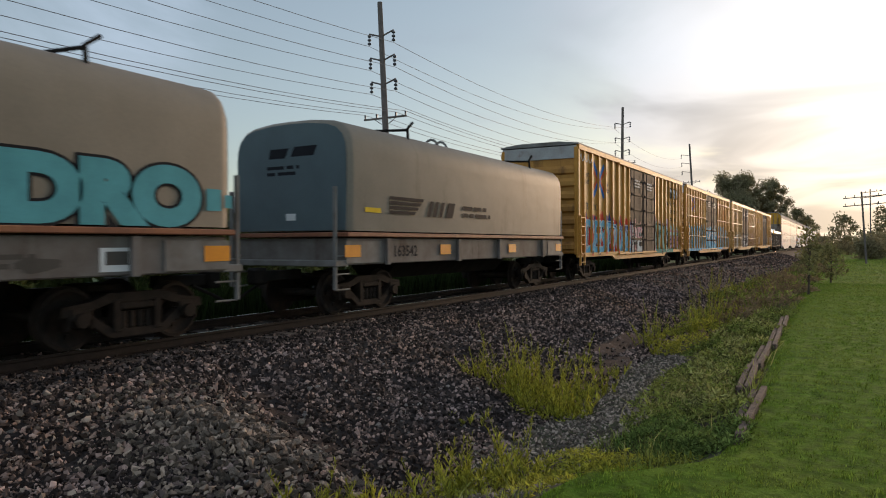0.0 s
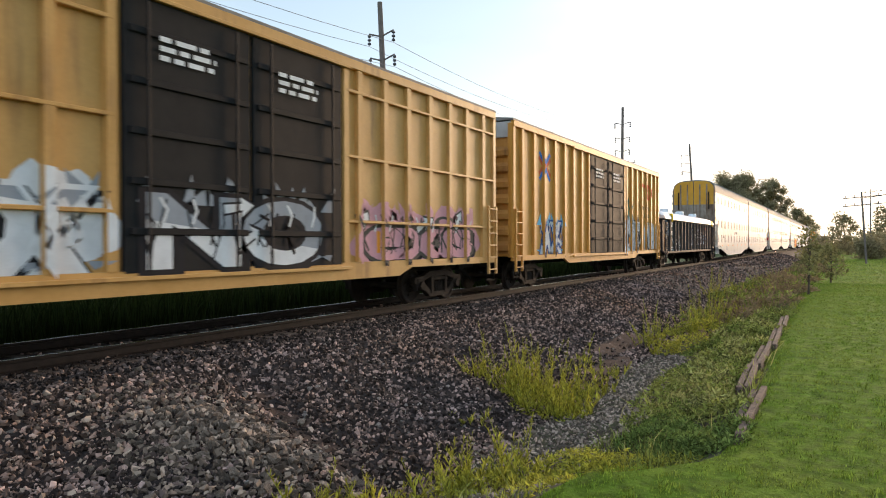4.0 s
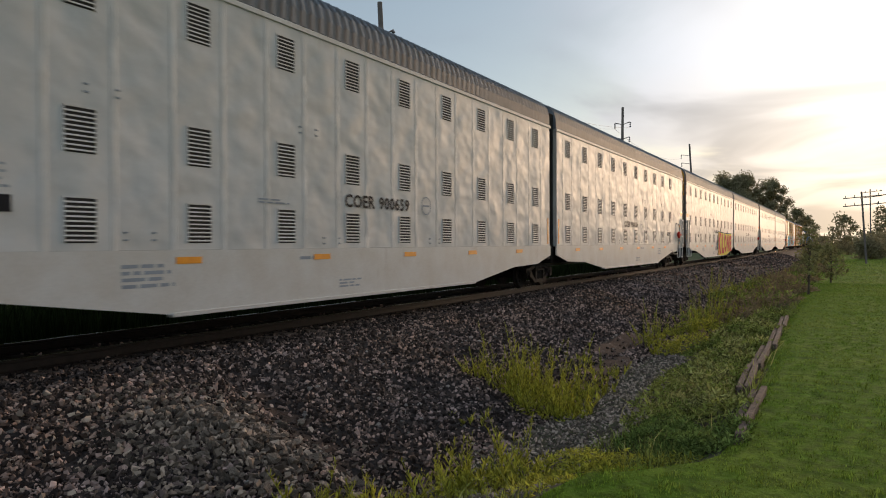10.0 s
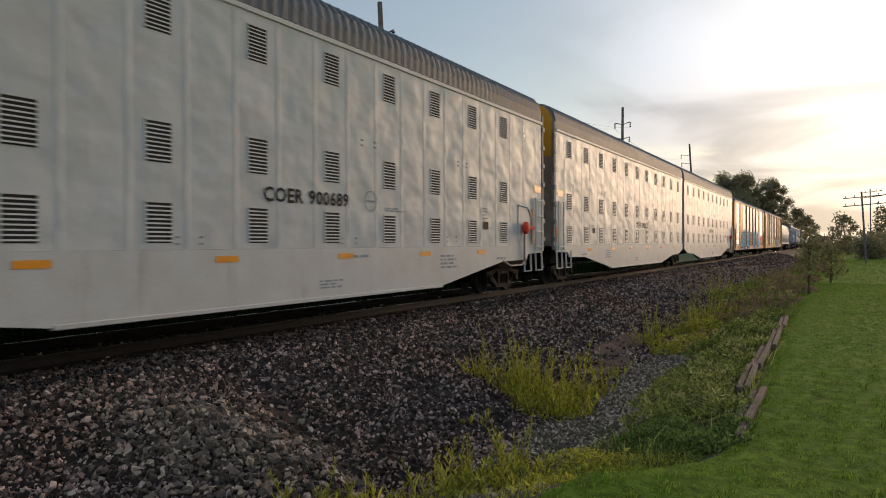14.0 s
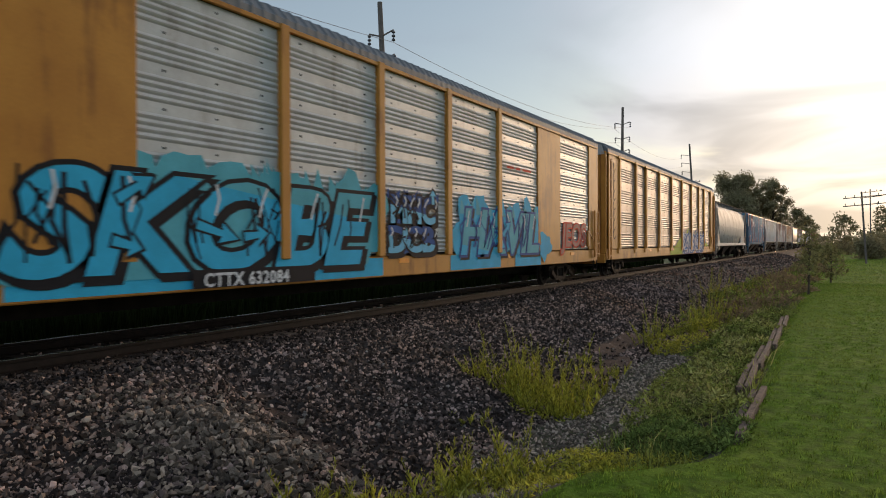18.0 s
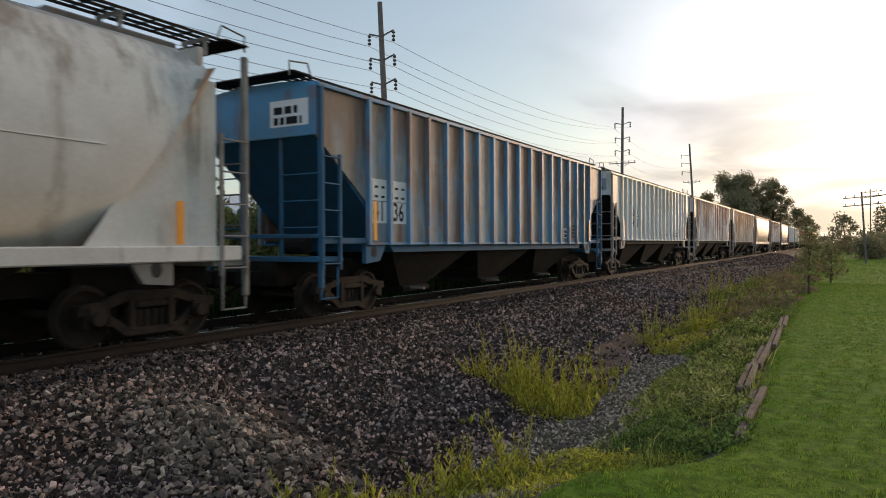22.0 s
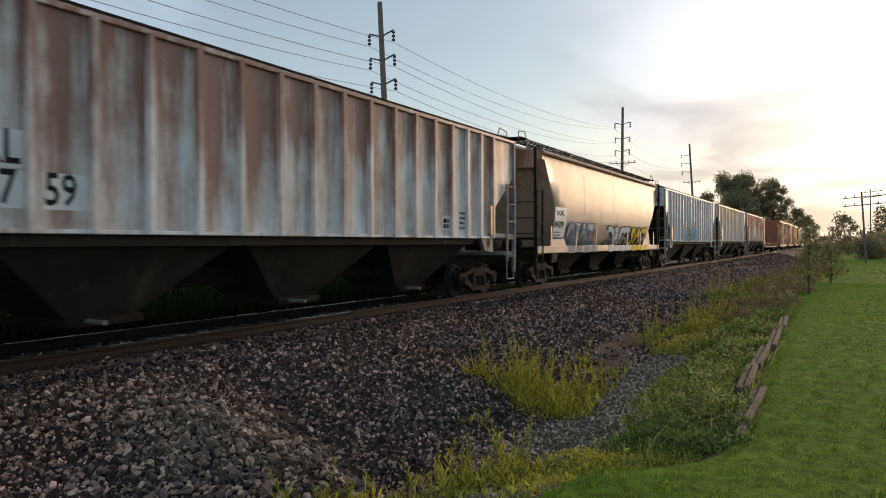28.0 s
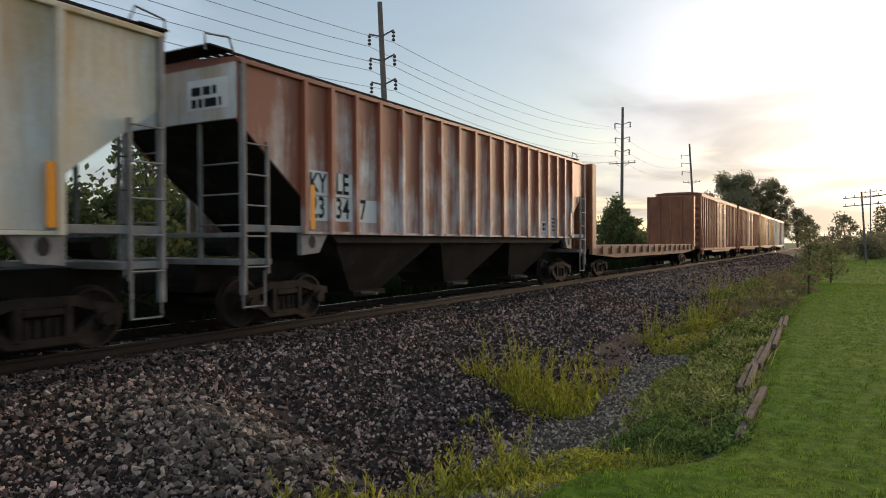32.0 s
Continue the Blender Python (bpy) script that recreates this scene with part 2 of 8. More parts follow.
M["white_paint"] = shader("white_paint", (0.75, 0.76, 0.76), 0.5, 0, (0.62, 0.62, 0.61), 2, 0.5)
M["gon_black"] = shader("gondola_black", (0.013, 0.015, 0.02), 0.6, 0, (0.028, 0.028, 0.03), 1.6, 0.4, streak=(0.10, 0.07, 0.05), streak_amount=0.12, spec=0.08)
M["gon_rib"] = shader("gondola_rib", (0.060, 0.048, 0.042), 0.7, 0, (0.032, 0.028, 0.028), 3, 0.5)
M["gon_lid"] = shader("gondola_lid_white", (0.72, 0.75, 0.78), 0.45, 0, (0.62, 0.65, 0.68), 1.2, 0.5)
M["max_white"] = shader("automobile_car_white", (0.56, 0.55, 0.535), 0.46, 0, (0.50, 0.485, 0.46), 0.8, 0.5, streak=(0.42, 0.375, 0.32), streak_amount=0.15, wave=0.062, coarse=0.02, spec=0.12)
M["max_sill"] = shader("automobile_car_sill", (0.57, 0.555, 0.53), 0.55, 0, (0.51, 0.475, 0.43), 1.5, 0.5, streak=(0.32, 0.255, 0.20), streak_amount=0.18, spec=0.25)
M["max_door"] = shader("automobile_car_door_grimy", (0.33, 0.28, 0.235), 0.65, 0, (0.20, 0.155, 0.12), 1.8, 0.6, streak=(0.12, 0.065, 0.035), streak_amount=0.5, spec=0.15)
M["max_roof"] = shader("galvanised_roof", (0.17, 0.18, 0.195), 0.6, 0.1, (0.13, 0.138, 0.148), 2, 0.5)
# black that stands for the shade inside vents and jacking holes
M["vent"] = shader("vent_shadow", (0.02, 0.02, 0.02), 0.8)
M["door_yellow"] = shader("end_door_yellow", (0.62, 0.31, 0.025), 0.5, 0, (0.50, 0.25, 0.025), 1.5, 0.5, streak=(0.2, 0.12, 0.06), streak_amount=0.2)
M["door_grey"] = shader("end_door_grey", (0.42, 0.42, 0.41), 0.55, 0, (0.30, 0.28, 0.26), 2, 0.5, streak=RUST, streak_amount=0.15)
M["reflector"] = shader("orange_reflector", (0.85, 0.33, 0.02), 0.4, 0, (0.75, 0.27, 0.02), 5, 0.4)
M["rack_yellow"] = shader("rack_yellow", (0.54, 0.25, 0.048), 0.55, 0, (0.43, 0.185, 0.034), 1.0, 0.5, streak=(0.17, 0.065, 0.026), streak_amount=0.42, spec=0.18)
M["rack_silver"] = shader("rack_galvanised", (0.56, 0.57, 0.565), 0.42, 0.15, (0.44, 0.435, 0.43), 2.0, 0.5, streak=(0.20, 0.145, 0.105), streak_amount=0.3, spec=0.35)
M["rack_rusty"] = shader("rack_rusty_galvanised", (0.335, 0.285, 0.245), 0.46, 0.1, (0.24, 0.195, 0.165), 1.6, 0.5, streak=(0.16, 0.09, 0.055), streak_amount=0.42, top_rust=-0.08, spec=0.35)
M["hop_white"] = shader("hopper_white", (0.62, 0.595, 0.55), 0.62, 0, (0.52, 0.485, 0.44), 0.8, 0.5, streak=(0.22, 0.17, 0.13), streak_amount=0.46, top_rust=0.05, spec=0.15)
M["hop_blue"] = shader("hopper_blue", (0.08, 0.25, 0.45), 0.45, 0, (0.11, 0.24, 0.36), 1.1, 0.5, streak=(0.18, 0.10, 0.06), streak_amount=0.55, spec=0.2)
# hopper blue darkened for the ends: their shade is in the colour, rust streaks besides
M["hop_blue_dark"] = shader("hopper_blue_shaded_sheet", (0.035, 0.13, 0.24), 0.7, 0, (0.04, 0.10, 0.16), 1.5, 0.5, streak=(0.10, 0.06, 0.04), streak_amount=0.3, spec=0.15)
M["hop_grey"] = shader("hopper_grey", (0.63, 0.645, 0.65), 0.46, 0, (0.53, 0.52, 0.50), 1.1, 0.5, streak=(0.40, 0.27, 0.13), streak_amount=0.40, top_rust=0.08, spec=0.32, jitter=0.10)
M["hop_cool"] = shader("hopper_cool_grey", (0.52, 0.565, 0.615), 0.46, 0, (0.46, 0.49, 0.52), 1.1, 0.5, streak=(0.34, 0.33, 0.32), streak_amount=0.3, top_rust=0.04, spec=0.32, jitter=0.08)
M["hop_tan"] = shader("hopper_tan_grey", (0.57, 0.59, 0.60), 0.46, 0, (0.58, 0.49, 0.34), 0.6, 0.5, streak=(0.45, 0.31, 0.15), streak_amount=0.5, top_rust=0.10, spec=0.32, jitter=0.10)
M["hop_rust"] = shader("hopper_rust_grey", (0.70, 0.72, 0.74), 0.44, 0, (0.56, 0.51, 0.48), 1.6, 0.5, streak=(0.22, 0.10, 0.070), streak_amount=0.72, top_rust=0.08, spec=0.35, jitter=0.14)
M["hop_orange"] = shader("hopper_orange_rust", (0.62, 0.60, 0.55), 0.44, 0, (0.56, 0.45, 0.32), 1.4, 0.5, streak=(0.37, 0.155, 0.062), streak_amount=0.78, top_rust=0.09, spec=0.35, jitter=0.14)
M["hop_deep"] = shader("hopper_deep_rust", (0.62, 0.62, 0.64), 0.44, 0, (0.43, 0.30, 0.26), 1.6, 0.5, streak=(0.26, 0.082, 0.045), streak_amount=0.92, top_rust=0.09, spec=0.35, jitter=0.14)
M["hop_blue_panel"] = shader("hopper_blue_stained", (0.13, 0.25, 0.35), 0.5, 0, (0.30, 0.29, 0.26), 1.2, 0.6, streak=(0.15, 0.08, 0.05), streak_amount=0.74, top_rust=0.05, spec=0.3, jitter=0.3)
M["rib_rust"] = shader("rusty_rib", (0.26, 0.15, 0.115), 0.6, 0, (0.40, 0.35, 0.33), 2.0, 0.4)
M["hop_beige"] = shader("hopper_beige", (0.53, 0.43, 0.32), 0.46, 0, (0.42, 0.31, 0.21), 0.7, 0.5, streak=(0.24, 0.115, 0.06), streak_amount=0.5, top_rust=0.10, spec=0.32)
M["hop_sandy"] = shader("hopper_sandy", (0.56, 0.43, 0.33), 0.46, 0, (0.45, 0.315, 0.22), 0.9, 0.5, streak=(0.25, 0.105, 0.05), streak_amount=0.5, top_rust=0.13, spec=0.32)
# near-black: the shade below the sill and under the end slopes is painted in
M["bay"] = shader("hopper_bay_shaded", (0.032, 0.028, 0.025), 0.85, 0, (0.018, 0.016, 0.0145), 1.5, 0.5, streak=(0.075, 0.066, 0.056), streak_amount=0.3, spec=0.12)
M["rust_box"] = shader("boxcar_rust", (0.30, 0.115, 0.055), 0.55, 0, (0.17, 0.065, 0.038), 1.0, 0.5, streak=(0.46, 0.24, 0.11), streak_amount=0.35)
M["rust_roof"] = shader("rusty_roof_edge", (0.30, 0.17, 0.11), 0.6, 0, (0.20, 0.11, 0.075), 1.4, 0.5, streak=(0.42, 0.30, 0.22), streak_amount=0.3, spec=0.2)
M["siding"] = shader("board_siding", (0.20, 0.155, 0.12), 0.8, 0, (0.15, 0.115, 0.09), 2, 0.5)
M["roof_pale"] = shader("pale_roof", (0.62, 0.64, 0.66), 0.5, 0, (0.52, 0.53, 0.55), 2, 0.5)
M["flat_deck"] = shader("flat_wagon_deck", (0.20, 0.10, 0.06), 0.7, 0, (0.12, 0.062, 0.042), 2, 0.5)


def paint(name, colour, rough=0.5):
    if name not in M:
        M[name] = shader("paint_" + name, colour, 0.7, 0, tuple(0.78 * q for q in colour), 2.0, 0.5, spec=0.10)
    return M[name]


for _n, _c in (("cyan", (0.13, 0.40, 0.44)), ("rose", (0.50, 0.24, 0.20)), ("lagoon", (0.12, 0.45, 0.55)), ("sky_blue", (0.20, 0.56, 0.80)), ("deep_blue", (0.03, 0.10, 0.32)), ("ink", (0.02, 0.02, 0.024)), ("chalk", (0.72, 0.74, 0.76)), ("mint", (0.45, 0.66, 0.55)), ("pink", (0.68, 0.36, 0.40)), ("red", (0.70, 0.055, 0.025)), ("gold", (0.86, 0.57, 0.03)), ("lime", (0.42, 0.50, 0.06)), ("brick", (0.62, 0.13, 0.045)), ("aqua", (0.05, 0.46, 0.74)), ("bright_blue", (0.05, 0.20, 0.62)), ("smoke", (0.30, 0.33, 0.37)), ("violet", (0.25, 0.26, 0.45)), ("sea", (0.06, 0.30, 0.25)), ("orange", (0.62, 0.24, 0.04)), ("faded_ink", (0.10, 0.09, 0.08)), ("faded_blue", (0.17, 0.33, 0.60)), ("signal_red", (0.65, 0.05, 0.03))):
    paint(_n, _c)
# ---- building blocks ----
class Shape:
    """A mesh in the making."""

    def __init__(self):
        self.v, self.f = [], []

    def add(self, verts, faces):
        k = len(self.v)
        self.v.extend(verts)
        self.f.extend([tuple(i + k for i in f) for f in faces])
        return self

    def box(self, x0, x1, y0, y1, z0, z1, c=0.0):
        """A box; c: the width of its chamfered edges."""
        if c <= 0:
            return self.add([(x, y, z) for z in (z0, z1) for y in (y0, y1) for x in (x0, x1)],
                            [(0, 2, 3, 1), (4, 5, 7, 6), (0, 1, 5, 4), (2, 6, 7, 3), (0, 4, 6, 2), (1, 3, 7, 5)])
        vs, idx = [], {}
        for sx in (0, 1):
            for sy in (0, 1):
                for sz in (0, 1):
                    full = ((x0, x1)[sx], (y0, y1)[sy], (z0, z1)[sz])
                    inn = ((x0 + c, x1 - c)[sx], (y0 + c, y1 - c)[sy], (z0 + c, z1 - c)[sz])
                    for a in range(3):
                        idx[sx, sy, sz, a] = len(vs)
                        vs.append(tuple(full[k] if k == a else inn[k] for k in range(3)))
        fs = []
        for a in range(3):
            b, d = (a + 1) % 3, (a + 2) % 3
            for s in (0, 1):
                q = []
                for sb, sd in ((0, 0), (1, 0), (1, 1), (0, 1)):
                    key = [0, 0, 0]
                    key[a], key[b], key[d] = s, sb, sd
                    q.append(idx[(*key, a)])
                fs.append(tuple(q if s else q[::-1]))
            for sb in (0, 1):
                for sd in (0, 1):
                    k0, k1 = [0, 0, 0], [0, 0, 0]
                    k0[a], k1[a] = 0, 1
                    k0[b] = k1[b] = sb
                    k0[d] = k1[d] = sd
                    q = (idx[(*k0, b)], idx[(*k1, b)], idx[(*k1, d)], idx[(*k0, d)])
                    fs.append(q if sb != sd else q[::-1])
        for sx in (0, 1):
            for sy in (0, 1):
                for sz in (0, 1):
                    q = tuple(idx[sx, sy, sz, a] for a in range(3))
                    fs.append(q if (sx + sy + sz) % 2 else q[::-1])
        return self.add(vs, fs)

    def prism(self, outline, axis, lo, hi):
        """An outline of two coordinates pushed along an axis: 'y' takes (x, z), 'x' takes (y, z), 'z' takes (x, y)."""
        n = len(outline)

        def put(a, b, q):
            return {"y": (a, q, b), "x": (q, a, b), "z": (a, b, q)}[axis]
        vs = [put(a, b, lo) for a, b in outline] + [put(a, b, hi) for a, b in outline]
        fs = [(i, (i + 1) % n, n + (i + 1) % n, n + i) for i in range(n)]
        return self.add(vs, fs + [tuple(range(n))[::-1], tuple(range(n, 2 * n))])

    def tube(self, path, r, n=6):
        """A round bar along a path of points."""
        path = [Vector(p) for p in path]
        vs, fs = [], []
        for i, p in enumerate(path):
            d = (path[min(i + 1, len(path) - 1)] - path[max(i - 1, 0)]).normalized()
            u = d.orthogonal().normalized() if i == 0 else (u - d * u.dot(d)).normalized()
            w = d.cross(u)
            rr = r[i] if isinstance(r, (list, tuple)) else r
            for k in range(n):
                a = math.tau * k / n
                vs.append(tuple(p + (u * math.cos(a) + w * math.sin(a)) * rr))
        for i in range(len(path) - 1):
            for k in range(n):
                fs.append((i * n + k, i * n + (k + 1) % n, (i + 1) * n + (k + 1) % n, (i + 1) * n + k))
        fs += [tuple(range(n))[::-1], tuple(range((len(path) - 1) * n, len(path) * n))]
        return self.add(vs, fs)

    def loft(self, rings, caps=True):
        """Rings of equally many points, skinned one to the next."""
        n = len(rings[0])
        vs = [p for r in rings for p in r]
        fs = [(i * n + k, i * n + (k + 1) % n, (i + 1) * n + (k + 1) % n, (i + 1) * n + k) for i in range(len(rings) - 1) for k in range(n)]
        if caps:
            fs += [tuple(range(n))[::-1], tuple(range((len(rings) - 1) * n, len(rings) * n))]
        return self.add(vs, fs)

    def mesh(self, name, mats=(), smooth=0.0):
        me = bpy.data.meshes.new(name)
        me.from_pydata(self.v, [], self.f)
        bm = bmesh.new()
        bm.from_mesh(me)
        bmesh.ops.recalc_face_normals(bm, faces=bm.faces)
        if smooth:
            for f in bm.faces:
                f.smooth = True
            for e in bm.edges:
                e.smooth = len(e.link_faces) == 2 and e.calc_face_angle(9.0) < radians(smooth)
        bm.to_mesh(me)
        bm.free()
        for m in mats if isinstance(mats, (list, tuple)) else (mats,):
            me.materials.append(m)
        return me


def part(name, shape, material, parent, label="", at=None, smooth=0.0):
    """Links a shape, or a mesh made before, as one mesh object under a thing or a part."""
    me = shape if isinstance(shape, bpy.types.Mesh) else shape.mesh(name, M[material] if isinstance(material, str) else material, smooth)
    ob = new(name, me)
    ob.parent = parent
    if at is not None:
        ob.matrix_basis = at if isinstance(at, Matrix) else Matrix.Translation(at)
    if label:
        ob["label"] = label
    return ob


def thing(name, label, category, group="", kind="", at=None):
    ob = new(name)
    ob.empty_display_size = 0.3
    if at is not None:
        ob.matrix_basis = at if isinstance(at, Matrix) else Matrix.Translation(at)
    return tagged(ob, label, category, group, kind)


def lettering(words, size, fat=0.0, space=1.0, shear=0.0, res=2):
    """The built-in font's letters as flat points and faces, from the left end of the base line."""
    cu = bpy.data.curves.new("letters", "FONT")
    cu.body, cu.size, cu.offset, cu.space_character, cu.shear, cu.resolution_u = words, size, fat, space, shear, res
    ob = bpy.data.objects.new("letters", cu)
    me = bpy.data.meshes.new_from_object(ob)
    pts, faces = [tuple(v.co[:2]) for v in me.vertices], [tuple(p.vertices) for p in me.polygons]
    bpy.data.objects.remove(ob)
    bpy.data.curves.remove(cu)
    bpy.data.meshes.remove(me)
    return pts, faces


def blob(cx, cy, rx, ry, seed, n=22, rough=0.18):
    """A painted cloud: flat points and one face."""
    rnd = random.Random(seed)
    ph = [rnd.uniform(0, math.tau) for _ in range(4)]
    pts = []
    for k in range(n):
        a = math.tau * k / n
        r = 1 + rough * (math.sin(3 * a + ph[0]) + 0.7 * math.sin(5 * a + ph[1]) + 0.5 * math.sin(8 * a + ph[2])) / 1.6
        pts.append((cx + rx * r * math.cos(a), cy + ry * r * math.sin(a)))
    return pts, [tuple(range(n))]


def stroke(path, w):
    """A painted line of width w through flat points."""
    pts, faces = [], []
    path = [Vector((a, b)) for a, b in path]
    for i, p in enumerate(path):
        d = (path[min(i + 1, len(path) - 1)] - path[max(i - 1, 0)]).normalized()
        nrm = Vector((-d.y, d.x)) * w / 2
        pts += [tuple(p + nrm), tuple(p - nrm)]
    for i in range(len(path) - 1):
        faces.append((2 * i, 2 * i + 1, 2 * i + 3, 2 * i + 2))
    return pts, faces


def scribble(cx, cy, w, h, seed, turns=4):
    rnd = random.Random(seed)
    path = []
    for k in range(turns * 8):
        a = k * 0.85 + rnd.uniform(-0.3, 0.3)
        path.append((cx - w / 2 + w * k / (turns * 8) + 0.22 * h * math.cos(a), cy + h * 0.5 * math.sin(a) * rnd.uniform(0.5, 1)))
    return path


def moved(flat, du, dv, su=1.0, sv=1.0):
    return [(u * su + du, v * sv + dv) for u, v in flat[0]], flat[1]


def width_of(flat):
    us = [u for u, _ in flat[0]]
    return min(us), max(us)


def on_side(flats, x, proud=0.004, steps=()):
    """Flat paint laid on a wagon's side (u runs along y, v up). steps: (y0, y1, depth) of ribs that stand proud there and are painted too."""
    s = Shape()
    pts, faces = [], []
    for p, f in flats:
        k = len(pts)
        pts += p
        faces += [tuple(i + k for i in q) for q in f]
    s.add([(x + proud, u, v) for u, v in pts], faces)
    if steps and pts:
        lo, hi = min(u for u, _ in pts), max(u for u, _ in pts)
        base = bmesh.new()
        vs = [base.verts.new((x + proud, u, v)) for u, v in pts]
        for q in faces:
            try:
                base.faces.new([vs[i] for i in q])
            except ValueError:
                pass
        for y0, y1, depth in steps:
            if y1 < lo or y0 > hi:
                continue
            b = base.copy()
            for yy, sign in ((y0, -1), (y1, 1)):
                bmesh.ops.bisect_plane(b, geom=b.verts[:] + b.edges[:] + b.faces[:], plane_co=(0, yy, 0), plane_no=(0, sign, 0), clear_outer=True)
            b.verts.index_update()
            s.add([(v.co.x + depth, v.co.y, v.co.z) for v in b.verts], [tuple(v.index for v in f.verts) for f in b.faces])
            b.free()
        base.free()
    return s


def on_end(flats, y, proud=0.004):
    """Flat paint laid on a wagon's leading end, which faces -y (u runs along x, v up)."""
    s = Shape()
    for p, f in flats:
        s.add([(u, y - proud, v) for u, v in p], f)
    return s


def bars(u0, v0, w, h, rows, seed=1, fill=0.55):
    """Writing too small to read: rows of bars."""
    rnd = random.Random(seed)
    out = []
    pitch = h / rows
    for r in range(rows):
        a = u0
        end = u0 + w * rnd.uniform(0.65, 1.0)
        while a < end - 0.02:
            b = min(end, a + rnd.uniform(0.12, 0.4) * w)
            v = v0 + h - (r + 1) * pitch
            out.append(([(a, v), (b, v), (b, v + pitch * fill), (a, v + pitch * fill)], [(0, 1, 2, 3)]))
            a = b + 0.06 * w
    return out


def rect(u0, u1, v0, v1):
    return [(u0, v0), (u1, v0), (u1, v1), (u0, v1)], [(0, 1, 2, 3)]


# ---- parts that every wagon has ----
WHEEL_R = 0.43


def make_wheelset_mesh():
    s = Shape()
    n = 20
    for side in (1, -1):
        prof = [(0.66, 0.10), (0.68, 0.36), (0.66, 0.40), (0.665, 0.455), (0.70, 0.455), (0.715, WHEEL_R), (0.79, WHEEL_R - 0.004), (0.795, 0.38), (0.765, 0.355), (0.745, 0.30), (0.74, 0.17), (0.79, 0.12), (0.80, 0.0)]
        rings = [[(side * x, r * math.cos(math.tau * k / n), r * math.sin(math.tau * k / n)) for k in range(n)] for x, r in prof]
        s.loft(rings)
        for k in range(4):     # raised webs, so that the turning shows
            a = math.tau * k / 4
            s.box(side * 0.74 if side > 0 else -0.775, side * 0.775 if side > 0 else -0.74, math.cos(a) * 0.23 - 0.035, math.cos(a) * 0.23 + 0.035, math.sin(a) * 0.23 - 0.035, math.sin(a) * 0.23 + 0.035)
    s.tube([(-1.02, 0, 0), (1.02, 0, 0)], 0.075, 10)
    for side in (1, -1):
        s.tube([(side * 0.98, 0, 0), (side * 1.09, 0, 0)], 0.105, 10)
    return s.mesh("wheelset", M["wheel"], 35)


def make_bogie_mesh():
    s = Shape()
    for side in (1, -1):
        x0, x1 = (0.93, 1.07) if side > 0 else (-1.07, -0.93)
        s.prism([(-1.14, 0.48), (-1.12, 0.62), (-0.72, 0.67), (-0.45, 0.77), (0.45, 0.77), (0.72, 0.67), (1.12, 0.62), (1.14, 0.48), (0.98, 0.50), (0.68, 0.56), (0.40, 0.64), (-0.40, 0.64), (-0.68, 0.56), (-0.98, 0.50)], "x", x0, x1)
        s.prism([(-0.98, 0.40), (-0.72, 0.36), (-0.44, 0.15), (0.44, 0.15), (0.72, 0.36), (0.98, 0.40), (0.98, 0.53), (0.70, 0.49), (0.38, 0.26), (-0.38, 0.26), (-0.70, 0.49), (-0.98, 0.53)], "x", x0, x1)
        for k in (-1, 1):     # columns, pedestals and bearing caps
            s.box(x0 - 0.015, x1 + 0.015, k * 0.33 - 0.055, k * 0.33 + 0.055, 0.22, 0.68, 0.012)
            s.box(x0 - 0.02, x1 + 0.02, k * 0.865 - 0.16, k * 0.865 + 0.16, 0.42, 0.60, 0.02)
            s.box(x0, x1, k * 0.865 - 0.19, k * 0.865 - 0.13, 0.30, 0.50, 0.012)
            s.box(x0, x1, k * 0.865 + 0.13, k * 0.865 + 0.19, 0.30, 0.50, 0.012)
            s.tube([(side * 1.0, k * 0.865, WHEEL_R), (side * 1.13, k * 0.865, WHEEL_R)], [0.13, 0.10], 10)
        for j in (-0.2, -0.07, 0.07, 0.2):      # coil springs
            s.loft([[(side * 1.0 + r * math.cos(a), j + r * math.sin(a), 0.26 + 0.035 * q) for a in [math.tau * e / 6 for e in range(6)]] for q, r in enumerate((0.05, 0.06) * 4)])
        s.box(x0 - 0.02, x1 + 0.02, -0.27, 0.27, 0.53, 0.63, 0.02)
    s.box(-1.05, 1.05, -0.20, 0.20, 0.52, 0.76, 0.03)
    s.box(-0.3, 0.3, -0.3, 0.3, 0.72, 0.86, 0.03)
    for k in (-1, 1):
        s.box(-0.9, 0.9, k * 0.42 - 0.03, k * 0.42 + 0.03, 0.30, 0.42)
        s.box(-0.82, -0.66, k * 0.43 - 0.03, k * 0.43 + 0.03, 0.30, 0.56)
        s.box(0.66, 0.82, k * 0.43 - 0.03, k * 0.43 + 0.03, 0.30, 0.56)
    return s.mesh("bogie", M["bogie"], 35)


def make_coupler_mesh():
    s = Shape()
    s.box(-0.10, 0.10, -0.45, 0.6, 0.72, 0.92, 0.02)
    s.box(-0.17, 0.15, -0.72, -0.42, 0.66, 0.98, 0.04)
    s.box(0.08, 0.20, -0.80, -0.60, 0.68, 0.96, 0.03)
    s.tube([(-0.35, 0.1, 0.75), (-0.38, -0.35, 0.55), (-0.32, -0.72, 0.40)], 0.03, 6)
    return s.mesh("coupler", M["black"], 35)


WHEELSET, BOGIE, COUPLER = make_wheelset_mesh(), make_bogie_mesh(), make_coupler_mesh()
CARS, WHEELS = [], []


